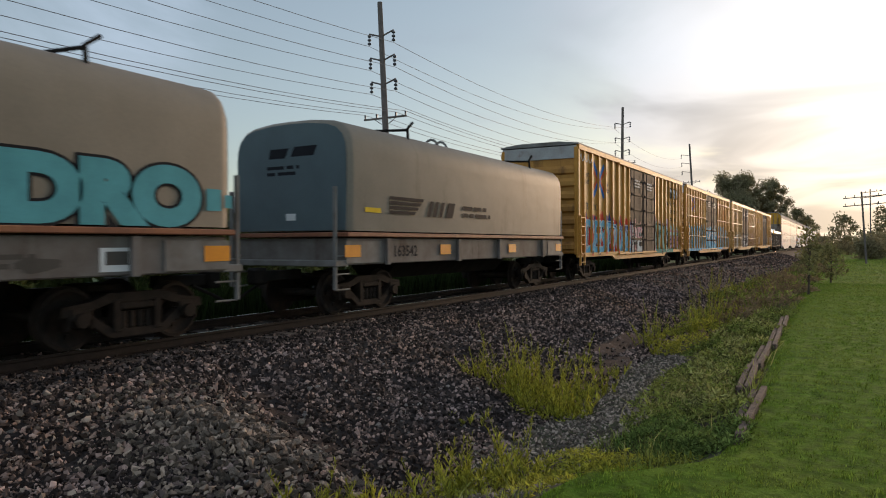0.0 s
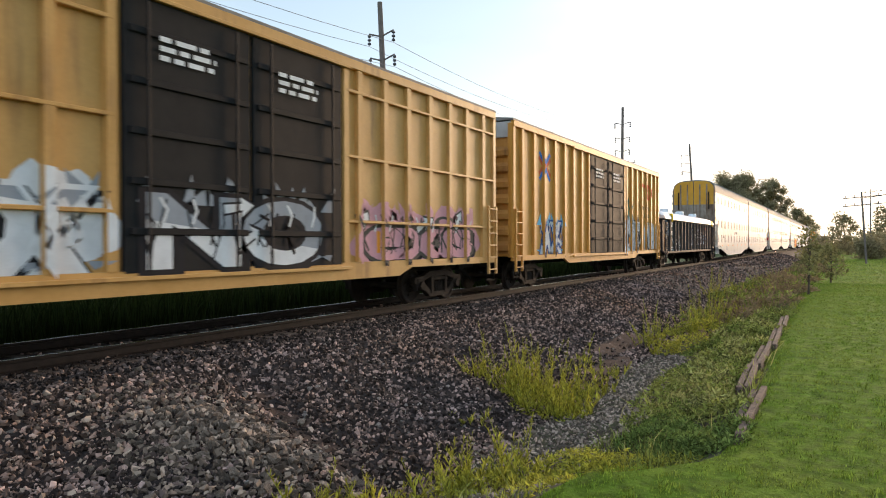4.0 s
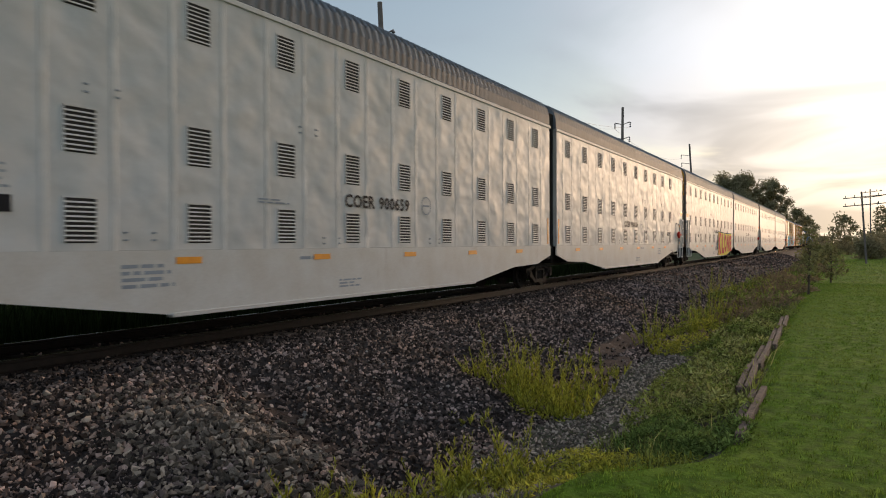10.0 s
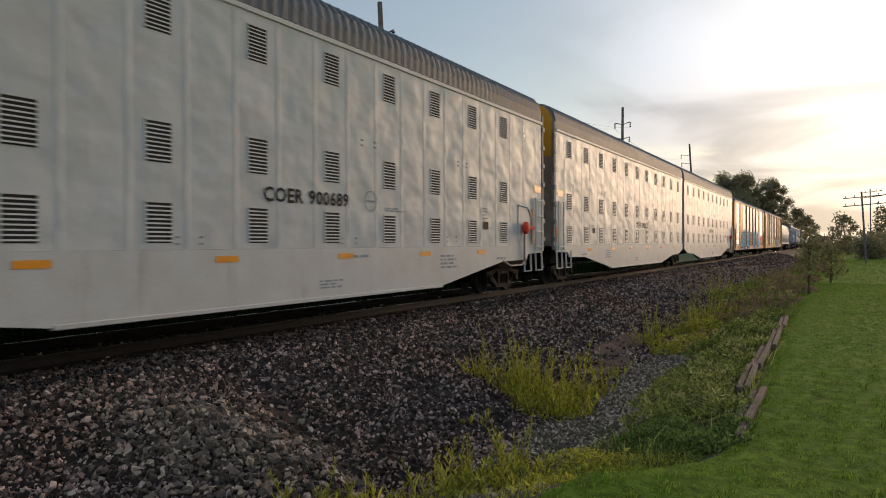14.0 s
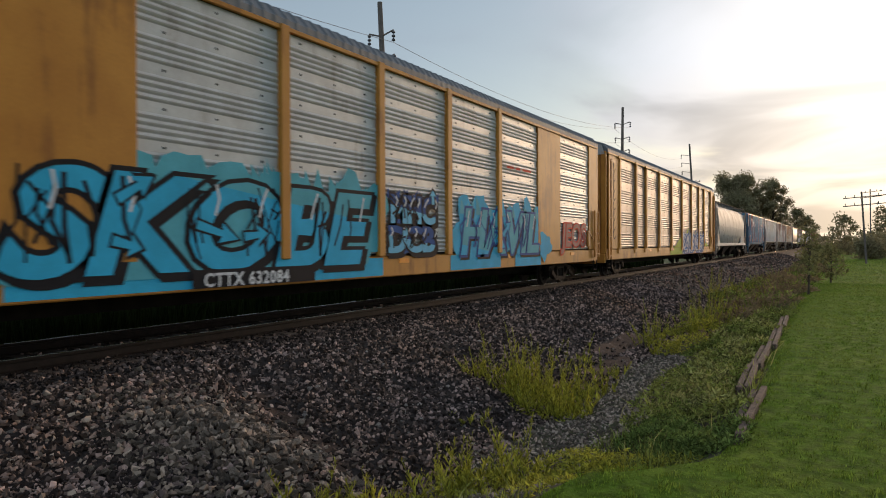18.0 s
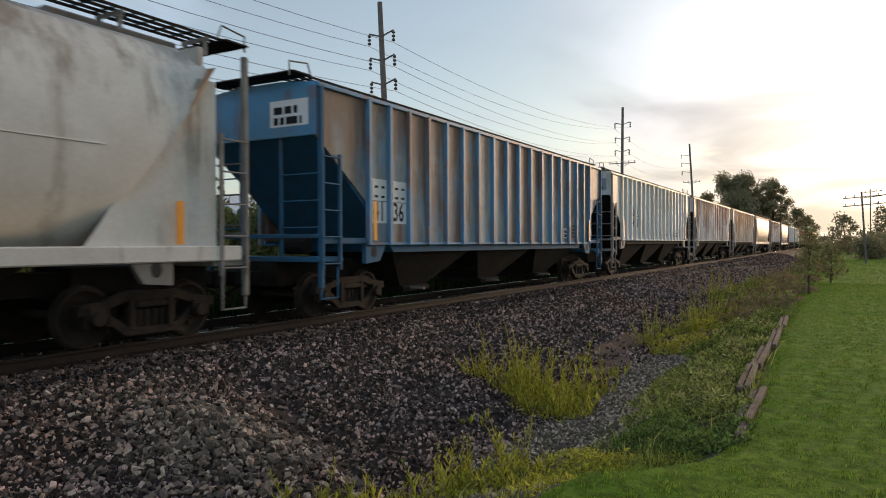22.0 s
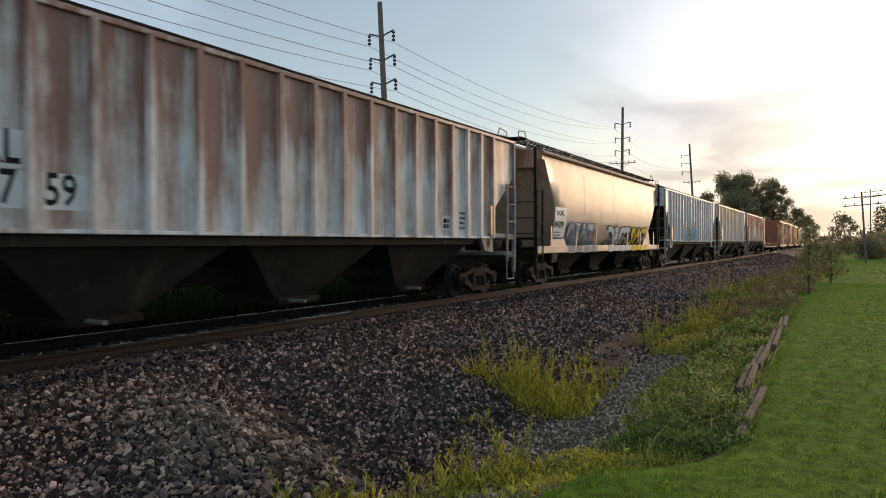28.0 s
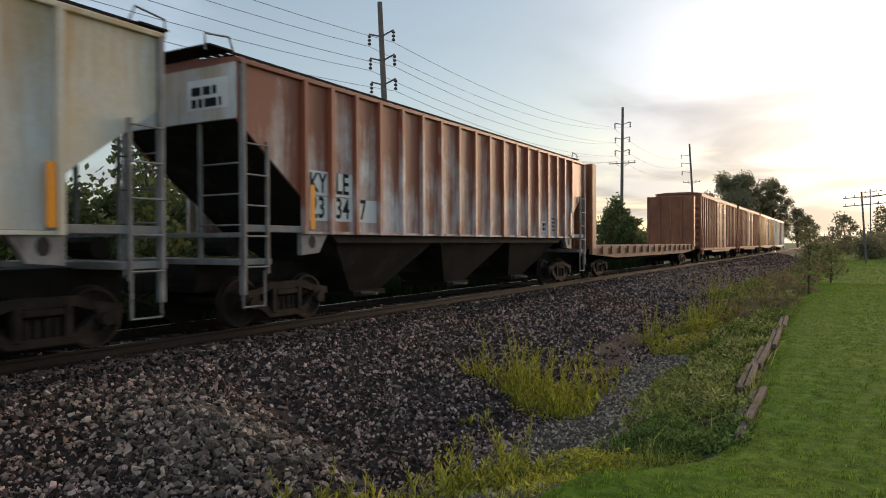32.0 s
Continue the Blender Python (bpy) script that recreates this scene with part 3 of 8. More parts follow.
def running_gear(car, L, inset, ends=(True, True), shared=None):
    """Two bogies with their wheelsets, and the couplers."""
    spots = (-L / 2 + inset, L / 2 - inset) if shared is None else shared
    for y in spots:
        bogie = part("bogie", BOGIE, None, car, "dark steel bogie", (0, y, 0))
        for k in (-0.865, 0.865):
            w = part("wheelset", WHEELSET, None, bogie, "worn steel wheels on an axle", (0, k, WHEEL_R))
            WHEELS.append((w, car, k))
    for k, flag in ((-1, ends[0]), (1, ends[1])):
        if flag:
            part("coupler", COUPLER, None, car, "", pose(0, k * (L / 2 + 0.02), 0, 0, 0, 0 if k < 0 else 180))


def ladder(name, car, y0, y1, x, z0, z1, rungs, mat, step=0.0):
    """A ladder on the side of a wagon: two posts and rungs."""
    s = Shape()
    for y in (y0, y1):
        s.box(x - 0.03, x + 0.03, y - 0.025, y + 0.025, z0, z1)
    lad = part(name, s, mat, car)
    rung = Shape().tube([(x + 0.03, y0, 0), (x + 0.03, y1, 0)], 0.016, 6).mesh("rung", M[mat])
    for k in range(rungs):
        part("rung", rung, None, lad, "", (0, 0, z0 + 0.12 + (z1 - z0 - 0.2) * k / max(1, rungs - 1)))
    return lad


def grabs(car, y, x, zs, w, mat):
    for z in zs:
        s = Shape().tube([(x, y - w / 2, z), (x + 0.07, y - w / 2, z), (x + 0.07, y + w / 2, z), (x, y + w / 2, z)], 0.014, 6)
        part("grab_iron", s, mat, car)


def wagon(name, label, group, front, L):
    """The Empty of a wagon whose leading end stands at front along the track when the train is at its 15-second place."""
    car = thing(name, label, "railcar", group)
    CARS.append((car, front + L / 2, L))
    return car


def reflectors(car, ys, x, z0, z1, w):
    for y in ys:
        part("reflector", Shape().box(x, x + 0.006, y - w / 2, y + w / 2, z0, z1), "reflector", car, "orange reflector strip")


# ---- ground and track ----
def lawn_edge(y):
    return float(np.interp(y, (-20, 4.4, 5.2, 5.6, 5.9, 6.8, 19, 60), (-2.0, -1.92, -1.82, -1.40, -1.02, -0.86, -1.12, -1.3)))


TROUGH = ((-7.1, 6.8), (-4.4, 5.8))      # a worn runnel of brown fines beside the stone heap


def trough_off(x, y):
    """How far a place lies from the runnel's line, and how far along it."""
    (ax, ay), (bx, by) = TROUGH
    q = ((x - ax) * (bx - ax) + (y - ay) * (by - ay)) / ((bx - ax) ** 2 + (by - ay) ** 2)
    return math.hypot(x - ax - q * (bx - ax), y - ay - q * (by - ay)), q


def bare(x, y):
    """Bare earth: the share of the stones that it has lost."""
    for cx, cy, rx, ry in ((-4.36, 16.0, 0.42, 1.7), (-3.66, 10.9, 0.26, 0.55), (-3.82, 13.2, 0.32, 1.0), (-2.55, 5.9, 0.3, 0.35)):
        if ((x - cx) / rx) ** 2 + ((y - cy) / ry) ** 2 < 1 + 0.5 * noise.noise((x * 4, y * 4, 5.0)):
            return 0.92
    d, q = trough_off(x, y)
    return 0.6 * (d < 0.10 + 0.22 * noise.noise((x * 3, y * 3, 8.0)) and 0.1 < q < 1.05)


def ground_z(x, y):
    """The lie of the land: embankment, ditch and lawn."""
    e = lawn_edge(y)
    z = float(np.interp(x, (-60, -16, -13.2, -12.0, -7.5, -4.3, -3.3, e - 0.55, e - 0.12, e + 0.1, e + 3), (-0.7, -0.75, -0.65, -0.20, -0.20, -0.92, -0.95, -0.60, -0.46, LAWN - 0.03, LAWN)))
    amp = float(np.interp(x, (-13, -12, -8, -7, -4, e - 0.2, e + 0.3), (0.06, 0.01, 0.01, 0.09, 0.08, 0.05, 0.012)))
    d, q = trough_off(x, y)
    if d < 0.9 and -0.2 < q < 1.3:
        z -= 0.09 * math.exp(-(d / 0.3) ** 2) * min(1.0, max(0.0, (q + 0.2) * 3)) * min(1.0, max(0.0, (1.3 - q) * 3))
    z += 0.17 * math.exp(-((x + 5.45) / 1.0) ** 2 - ((y - 5.0 + 0.12 * (x + 5.45)) / 0.62) ** 2)
    return z + amp * noise.noise((x * 0.9, y * 0.9, 3.1)) + 0.4 * amp * noise.noise((x * 3.1, y * 3.1, 7.7))


def build_ground():
    xs = [-900, -300, -120, -60, -40, -28, -22, -18, -16, -14.5, -13.2, -12.6, -12, -11, -9.8, -8.6, -8, -7.7] + [-7.5 + 0.2 * k for k in range(44)] + [1.4, 1.8, 2.4, 3, 4, 6, 9, 14, 22, 40, 80, 200, 600, 1500]
    ys = [-900, -200, -60, -30, -15, -8, -4, -2, 0, 1] + [1.5 + 0.25 * k for k in range(80)] + [22 + 0.6 * k for k in range(40)] + [47, 50, 54, 58, 64, 70, 78, 88, 100, 120, 150, 200, 300, 500, 900, 2500]
    me = bpy.data.meshes.new("ground")
    nx, ny = len(xs), len(ys)
    vs = [(x, y, ground_z(x, y)) for y in ys for x in xs]
    fs, mi = [], []
    for j in range(ny - 1):
        for i in range(nx - 1):
            fs.append((j * nx + i, j * nx + i + 1, (j + 1) * nx + i + 1, (j + 1) * nx + i))
            x, y = (xs[i] + xs[i + 1]) / 2, (ys[j] + ys[j + 1]) / 2
            e = lawn_edge(y)
            wob = 0.35 * noise.noise((x * 1.3, y * 0.7, 1.0))
            mi.append(0 if x > e - 0.05 else 1 if x > -3.55 + wob and not bare(x, y) else 4 if bare(x, y) else 2 if x > -13 else 3)
    me.from_pydata(vs, [], fs)
    for m in ("lawn_soil", "ditch_soil", "gravel_bed", "rough_grass", "bank_soil"):
        me.materials.append(M[m])
    me.polygons.foreach_set("material_index", mi)
    me.polygons.foreach_set("use_smooth", [True] * len(fs))
    tagged(new("ground", me), "mown lawn, weedy ditch and gravel embankment", "ground", kind="structure")


M["ditch_soil"] = shader("ditch_soil", (0.05, 0.04, 0.026), 0.95, 0, (0.07, 0.085, 0.03), 3.0, 0.5, 0.03, 25, third=(0.10, 0.08, 0.06))
M["rough_grass"] = shader("rough_grass", (0.04, 0.075, 0.018), 0.95, 0, (0.07, 0.09, 0.03), 1.5, 0.5, 0.05, 15)
M["stone_dark"] = shader("dark_ballast_stone", (0.085, 0.058, 0.045), 0.8, 0, (0.058, 0.046, 0.042), 0.22, 0.5, 0.004, 60, spread=0.88, skew=3.0, spec=0.2)
M["stone_mid"] = shader("grey_stone", (0.23, 0.175, 0.13), 0.85, 0, (0.15, 0.115, 0.09), 3, 0.5, 0.004, 60, spread=0.7, skew=1.8, spec=0.2)
M["stone_pale"] = shader("pale_stone", (0.27, 0.22, 0.175), 0.85, 0, (0.17, 0.135, 0.11), 5, 0.5, 0.004, 60, spread=0.6, skew=1.8, spec=0.2)
build_ground()

RAIL = [(-0.068, -0.172), (0.068, -0.172), (0.068, -0.160), (0.012, -0.145), (0.009, -0.05), (0.036, -0.04), (0.036, -0.006), (0.028, -0.001), (-0.028, -0.001), (-0.036, -0.006), (-0.036, -0.04), (-0.009, -0.05), (-0.012, -0.145), (-0.068, -0.160)]
track = thing("track", "single railway track of rusty rails on wooden ties", "railway track", kind="structure", at=(TRACK, 0, 0))
for x in (-0.7525, 0.7525):
    part("rail", Shape().prism([(a + x, z) for a, z in RAIL], "y", -80, 700), "rail", track, "rusty steel rail")
    part("rail_head", Shape().box(x - 0.027, x + 0.027, -80, 700, -0.002, 0.001), "rail_top", track, "polished running surface")
TIE = Shape().box(-1.3, 1.3, -0.115, 0.115, -0.30, -0.168, 0.012).mesh("tie", M["tie"])
PLATE = Shape().box(-0.18, 0.18, -0.09, 0.09, -0.170, -0.155, 0.004).box(-0.10, -0.07, -0.07, -0.04, -0.16, -0.135).box(0.07, 0.10, 0.04, 0.07, -0.16, -0.135).mesh("tie_plate", M["rail"])
for k in range(180):
    y = -2.0 + 0.55 * k
    tie = part("tie", TIE, None, track, "", pose(0.03 * math.sin(k * 2.3), y, 0.0, 0, 0, 0.5 * math.sin(k * 1.7)))
    if k < 60:
        part("tie_plate", PLATE, None, tie, "", (0.7525, 0, 0))


def stones(name, count, spans, size, seed, mat, lift=0.4, label="", heap=None):
    """Broken stone strewn over the ground between the spans (x0, x1, y0, y1); size: the range of their radii."""
    rng = np.random.default_rng(seed)
    base = np.array([(x, y, z) for z in (-0.72, 0.72) for x, y in ((-0.72, -0.72), (0.72, -0.72), (0.72, 0.72), (-0.72, 0.72))], float)
    tri = np.array([(0, 2, 1), (0, 3, 2), (4, 5, 6), (4, 6, 7), (0, 1, 5), (0, 5, 4), (1, 2, 6), (1, 6, 5), (2, 3, 7), (2, 7, 6), (3, 0, 4), (3, 4, 7)])
    x0, x1, y0, y1 = spans
    u = rng.random(count)
    y = y0 + (y1 - y0) * u ** 1.7
    x = x0 + (x1 - x0) * rng.random(count)
    if heap:
        x, y = heap[0] + heap[2] * rng.normal(size=count), heap[1] + heap[3] * rng.normal(size=count)
    keep = np.array([rng.random() >= bare(a, b) for a, b in zip(x, y)])
    x, y = x[keep], y[keep]
    count = len(x)
    z = np.array([ground_z(a, b) for a, b in zip(x, y)])
    if heap:
        z += heap[4] * np.exp(-((x - heap[0]) / heap[2] / 1.5) ** 2 - ((y - heap[1]) / heap[3] / 1.5) ** 2) * rng.random(count)
    r = size[0] + (size[1] - size[0]) * rng.random(count) ** 2.2
    r *= (1 + 0.02 * (y - y0)) * np.interp(y, (1, 5, 9), (1.2, 1.12, 1.0))
    ax = rng.normal(size=(count, 4))
    ax /= np.linalg.norm(ax, axis=1)[:, None]
    w, a, b, c = ax.T
    R = np.stack([np.stack([1 - 2 * (b * b + c * c), 2 * (a * b - w * c), 2 * (a * c + w * b)], 1), np.stack([2 * (a * b + w * c), 1 - 2 * (a * a + c * c), 2 * (b * c - w * a)], 1), np.stack([2 * (a * c - w * b), 2 * (b * c + w * a), 1 - 2 * (a * a + b * b)], 1)], 1)
    jit = base[None] * (1 + 0.62 * (rng.random((count, 8, 3)) - 0.5) * 2)
    jit = jit * (np.array([1.25, 0.9, 0.62]) * (1 + 0.3 * (rng.random((count, 1, 3)) - 0.5)))
    P = np.einsum("nij,nkj->nki", R, jit) * r[:, None, None]
    P += np.stack([x, y, z + r * lift], 1)[:, None]
    V = P.reshape(-1, 3)
    F = (tri[None] + 8 * np.arange(count)[:, None, None]).reshape(-1, 3)
    me = bpy.data.meshes.new(name)
    me.vertices.add(len(V))
    me.vertices.foreach_set("co", V.ravel())
    me.loops.add(F.size)
    me.loops.foreach_set("vertex_index", F.ravel().astype(np.int32))
    me.polygons.add(len(F))
    me.polygons.foreach_set("loop_start", np.arange(0, F.size, 3, dtype=np.int32))
    me.update(calc_edges=True)
    me.shade_flat()
    me.materials.append(M[mat])
    return tagged(new(name, me), label, "gravel", kind="stuff")


stones("ballast", 17000, (-9.0, -7.5, 1.2, 30), (0.010, 0.032), 18, "stone_dark", 0.35, "darker broken stone beside the rail")
stones("ballast", 62000, (-7.9, -3.4, 1.2, 30), (0.009, 0.030), 11, "stone", 0.35, "grey-brown broken stone ballast on the embankment")
stones("ballast", 16000, (-9.0, -3.3, 26, 110), (0.018, 0.036), 12, "stone", 0.35, "grey-brown broken stone ballast on the embankment")
stones("ballast", 4000, (-11.4, -8.3, 1.0, 40), (0.016, 0.038), 13, "stone", 0.3, "grey-brown broken stone ballast between the ties")
stones("coarse_stone", 1900, (-6.0, -3.7, 2.6, 6.2), (0.016, 0.038), 14, "stone_mid", 0.35, "coarse grey broken stone heaped on the embankment", heap=(-5.4, 5.0, 0.85, 0.6, 0.05))


def loose_stones(owner, count, seed, mat, place, size, sink=0.35):
    """Single stones that lie on the ground, each a piece of its owner."""
    rnd = random.Random(seed)
    kinds = []
    for k in range(10):
        bm = bmesh.new()
        for _q in range(13):           # a broken stone: the hull of a few corners
            d = Vector((rnd.gauss(0, 1), rnd.gauss(0, 1), rnd.gauss(0, 1))).normalized()
            bm.verts.new((d.x * 1.15 * rnd.uniform(0.75, 1.1), d.y * 0.95 * rnd.uniform(0.75, 1.1), d.z * 0.68))
        bmesh.ops.convex_hull(bm, input=bm.verts[:])
        me = bpy.data.meshes.new("stone")
        bm.to_mesh(me)
        bm.free()
        me.materials.append(M[mat])
        kinds.append(me)
    for k in range(count):
        x, y, lift = place(rnd)
        r = size[0] + (size[1] - size[0]) * rnd.random() ** 2.0
        m = pose(x, y, ground_z(x, y) + lift + r * sink, rnd.uniform(-35, 35), rnd.uniform(-35, 35), rnd.uniform(0, 360)) @ Matrix.Diagonal((r, r, r, 1))
        part("stone", kinds[k % 10], None, owner, "", owner.matrix_world.inverted() @ m)


def heap_place(rnd):
    a, b = rnd.gauss(0, 1), rnd.gauss(0, 1)
    return -5.4 + 0.85 * a, 5.05 - 0.1 * a + 0.52 * b, 0.03 * math.exp(-(a * a + b * b) / 2.2)


heap = thing("stone_heap", "heap of coarse angular grey stones on the embankment", "stones", at=(-5.4, 5.0, ground_z(-5.4, 5.0)))
bpy.context.view_layer.update()
M["heap_stone"] = shader("heap_stone", (0.24, 0.19, 0.145), 0.85, 0, (0.12, 0.092, 0.072), 9.0, 0.5, 0.02, 30, jitter=0.6, spec=0.2, third=(0.42, 0.36, 0.30))
M["loose_pale_stone"] = shader("loose_pale_stone", (0.42, 0.38, 0.34), 0.85, 0, (0.24, 0.20, 0.18), 9.0, 0.5, 0.02, 30, jitter=0.4, spec=0.2)
loose_stones(heap, 298, 41, "heap_stone", heap_place, (0.034, 0.085))
stones("ditch_gravel", 9500, (-3.6, -2.1, 4.6, 15), (0.009, 0.024), 15, "stone_pale", 0.35, "pale washed gravel in the ditch")


def blades(name, count, region, height, width, seed, mat, label, lean=0.35, category="grass", clump=0.0, centres=None, tuft=1.0):
    """Grass blades, each a bent ribbon of two faces, strewn where region(x, y) lets them."""
    rng = np.random.default_rng(seed)
    V, F = [], []
    x0, x1, y0, y1 = region[:4]
    test = region[4] if len(region) > 4 else None
    k = 0
    tries = 0
    while k < count and tries < count * 4:
        tries += 1
        if centres:
            cx, cy, cr = centres[int(rng.integers(len(centres)))]
            x, y = cx + cr * rng.normal() * 0.5, cy + cr * rng.normal() * 0.5
        else:
            x, y = x0 + (x1 - x0) * rng.random(), y0 + (y1 - y0) * rng.random() ** 1.8
        if test and not test(x, y):
            continue
        z = ground_z(x, y) - 0.01
        hgt = height[0] + (height[1] - height[0]) * rng.random()
        if clump:
            hgt *= max(0.12, 0.55 + clump * noise.noise((x * 1.7 * tuft, y * 1.1 * tuft, 9.0)))
        wd = width * (0.6 + 0.8 * rng.random()) * (1 + 0.03 * max(0, y - 5))
        a = rng.random() * math.tau
        d = rng.random() * math.tau
        l = lean * hgt * rng.random()
        ux, uy = math.cos(a) * wd, math.sin(a) * wd
        lx, ly = math.cos(d) * l, math.sin(d) * l
        V += [(x - ux, y - uy, z), (x + ux, y + uy, z), (x + ux * 0.7 + lx * 0.35, y + uy * 0.7 + ly * 0.35, z + hgt * 0.6), (x - ux * 0.7 + lx * 0.35, y - uy * 0.7 + ly * 0.35, z + hgt * 0.6), (x + lx, y + ly, z + hgt)]
        n = 5 * k
        F += [(n, n + 1, n + 2, n + 3), (n + 3, n + 2, n + 4)]
        k += 1
    me = bpy.data.meshes.new(name)
    me.from_pydata(V, [], F)
    me.materials.append(M[mat])
    return tagged(new(name, me), label, category, kind="stuff")


blades("lawn_grass", 120000, (-2.3, 6.0, 3.2, 34, lambda x, y: x > lawn_edge(y) + 0.02 and x < 0.5 + 0.07 * y), (0.02, 0.065), 0.003, 21, "grass", "short mown green lawn grass", 0.9, clump=0.9, tuft=4.0)
blades("lawn_grass", 40000, (-1.4, 8.0, 16, 80, lambda x, y: lawn_edge(y) < x < 0.8 + 0.07 * y and (x * 791.9 + y * 1047.29) % 1.0 < (y - 16) / 16), (0.018, 0.045), 0.005, 25, "grass", "short mown green lawn grass", 0.9)
blades("ditch_grass", 11000, (-3.2, -0.8, 5.2, 40, lambda x, y: lawn_edge(y) - 1.2 + 0.5 * noise.noise((x, y * 0.8, 0)) < x < lawn_edge(y) + 0.03 and y > 5.9), (0.06, 0.24), 0.004, 22, "dark_weed", "long dark grass in the ditch", 1.0, clump=1.3)
loose_stones(bpy.data.objects["ground"], 298, 42, "loose_pale_stone", lambda rnd: (rnd.uniform(-8.0, -3.5), 2.2 + 15 * rnd.random() ** 1.6, 0.0), (0.018, 0.052), 0.3)
# these weeds take the green that has the train's shade in it
blades("far_weeds", 42000, (-15.6, -12.9, -2, 60), (0.4, 1.45), 0.014, 23, "shade_leaf", "tall weeds along the far side of the track, shade put into their colour", 0.5, "weeds")
blades("ditch_seed_grass", 30, (-2.6, -1.0, 6.5, 12, lambda x, y: lawn_edge(y) - 1.1 < x < lawn_edge(y) - 0.1), (0.26, 0.42), 0.0035, 24, "seed_grass", "pale seeding grass stalks in the ditch", 0.8)
blades("ditch_seed_grass", 120, (-3, 0, 6, 14), (0.26, 0.44), 0.0035, 28, "seed_grass", "pale seeding grass stalks in the ditch", 1.2, centres=((-1.95, 9.6, 0.45), (-1.65, 9.2, 0.4), (-1.7, 10.4, 0.5), (-1.35, 8.6, 0.35), (-2.0, 8.6, 0.3), (-1.5, 11.6, 0.5)))

stones("ballast", 9000, (-9.0, -3.4, -6.0, 1.3), (0.012, 0.032), 17, "stone", 0.35, "grey-brown broken stone ballast on the embankment")
blades("lawn_grass", 16000, (-1.9, 3.5, -4.0, 3.3), (0.014, 0.04), 0.0028, 26, "grass", "short mown green lawn grass", 0.9)
blades("ditch_grass", 5000, (-3.3, -1.95, -6.0, 5.0), (0.08, 0.30), 0.004, 27, "dark_weed", "long dark grass in the ditch", 1.3, clump=1.3)


def herbs(name, mounds, count, leaf, seed, mat, label):
    """Low leafy growth: narrow leaves massed over soft mounds (x, y, radius, height)."""
    rng = np.random.default_rng(seed)
    area = np.array([r * r for _x, _y, r, _h in mounds])
    which = rng.choice(len(mounds), count, p=area / area.sum())
    V = np.zeros((count, 4, 3))
    m = np.array(mounds)[which]
    rad = np.sqrt(rng.random(count)) * 1.15
    ang = rng.random(count) * math.tau
    x, y = m[:, 0] + m[:, 2] * rad * np.cos(ang), m[:, 1] + m[:, 2] * rad * np.sin(ang)
    g = np.array([ground_z(a, b) for a, b in zip(x, y)])
    lump = np.array([0.75 + 0.6 * noise.noise((a * 4.0, b * 4.0, 2.0)) for a, b in zip(x, y)])
    dome = m[:, 3] * np.clip(1 - rad ** 2, 0.06, 1) ** 0.6 * lump
    z = g + dome * (0.35 + 0.65 * np.sqrt(rng.random(count)))
    ln = leaf * (0.5 + rng.random(count)) * (1 + 0.03 * np.maximum(0, y - 7))
    d = rng.normal(size=(count, 3)) * (1, 1, 0.5) + (0, 0, 0.55)
    d /= np.linalg.norm(d, axis=1)[:, None]
    w = np.cross(d, rng.normal(size=(count, 3)))
    w /= np.linalg.norm(w, axis=1)[:, None]
    p = np.stack([x, y, z], 1)
    V[:, 0], V[:, 2] = p, p + d * ln[:, None]
    V[:, 1] = p + d * ln[:, None] * 0.5 + w * ln[:, None] * 0.13
    V[:, 3] = p + d * ln[:, None] * 0.5 - w * ln[:, None] * 0.13
    me = bpy.data.meshes.new(name)
    me.from_pydata(V.reshape(-1, 3).tolist(), [], (4 * np.arange(count)[:, None] + np.arange(4)).tolist())
    me.materials.append(M[mat])
    return tagged(new(name, me), label, "weeds", kind="stuff")


MOUNDS = [(-1.45, 6.85, 0.42, 0.36), (-1.12, 7.2, 0.32, 0.30), (-1.75, 7.35, 0.48, 0.40), (-1.3, 8.0, 0.48, 0.38), (-1.9, 8.35, 0.5, 0.40), (-1.5, 9.0, 0.5, 0.42), (-2.15, 9.6, 0.45, 0.40), (-1.6, 10.2, 0.55, 0.42), (-2.2, 11.0, 0.5, 0.38), (-1.5, 11.6, 0.5, 0.40), (-2.0, 12.6, 0.6, 0.42), (-1.5, 13.5, 0.5, 0.38), (-2.3, 14.5, 0.6, 0.42), (-1.6, 15.5, 0.6, 0.40), (-2.2, 17.0, 0.7, 0.46), (-1.7, 19.0, 0.7, 0.45)]
MOUNDS += [(-1.5, 6.6, 0.28, 0.24), (-1.25, 6.65, 0.28, 0.24), (-1.02, 6.8, 0.22, 0.2)]
herbs("ditch_weeds", [(x + 0.1, y, r * 0.86, h * 0.9) for x, y, r, h in MOUNDS if y > 7.6], 15000, 0.06, 31, "dark_weed", "low dense green weeds filling the ditch")
herbs("ditch_weeds", [(x + 0.25 - 0.2 * (k % 2), y + 0.45, r * 0.7, h * 0.95) for k, (x, y, r, h) in enumerate(MOUNDS) if y > 7.6], 8000, 0.075, 36, "ditch_olive", "dull olive weeds in the ditch")
herbs("ditch_weeds", [(x + 0.12, y, r * 0.82, h * 0.85) for x, y, r, h in MOUNDS if y <= 7.6], 8500, 0.05, 35, "clover", "dark green clover-like weeds at the lawn's corner")
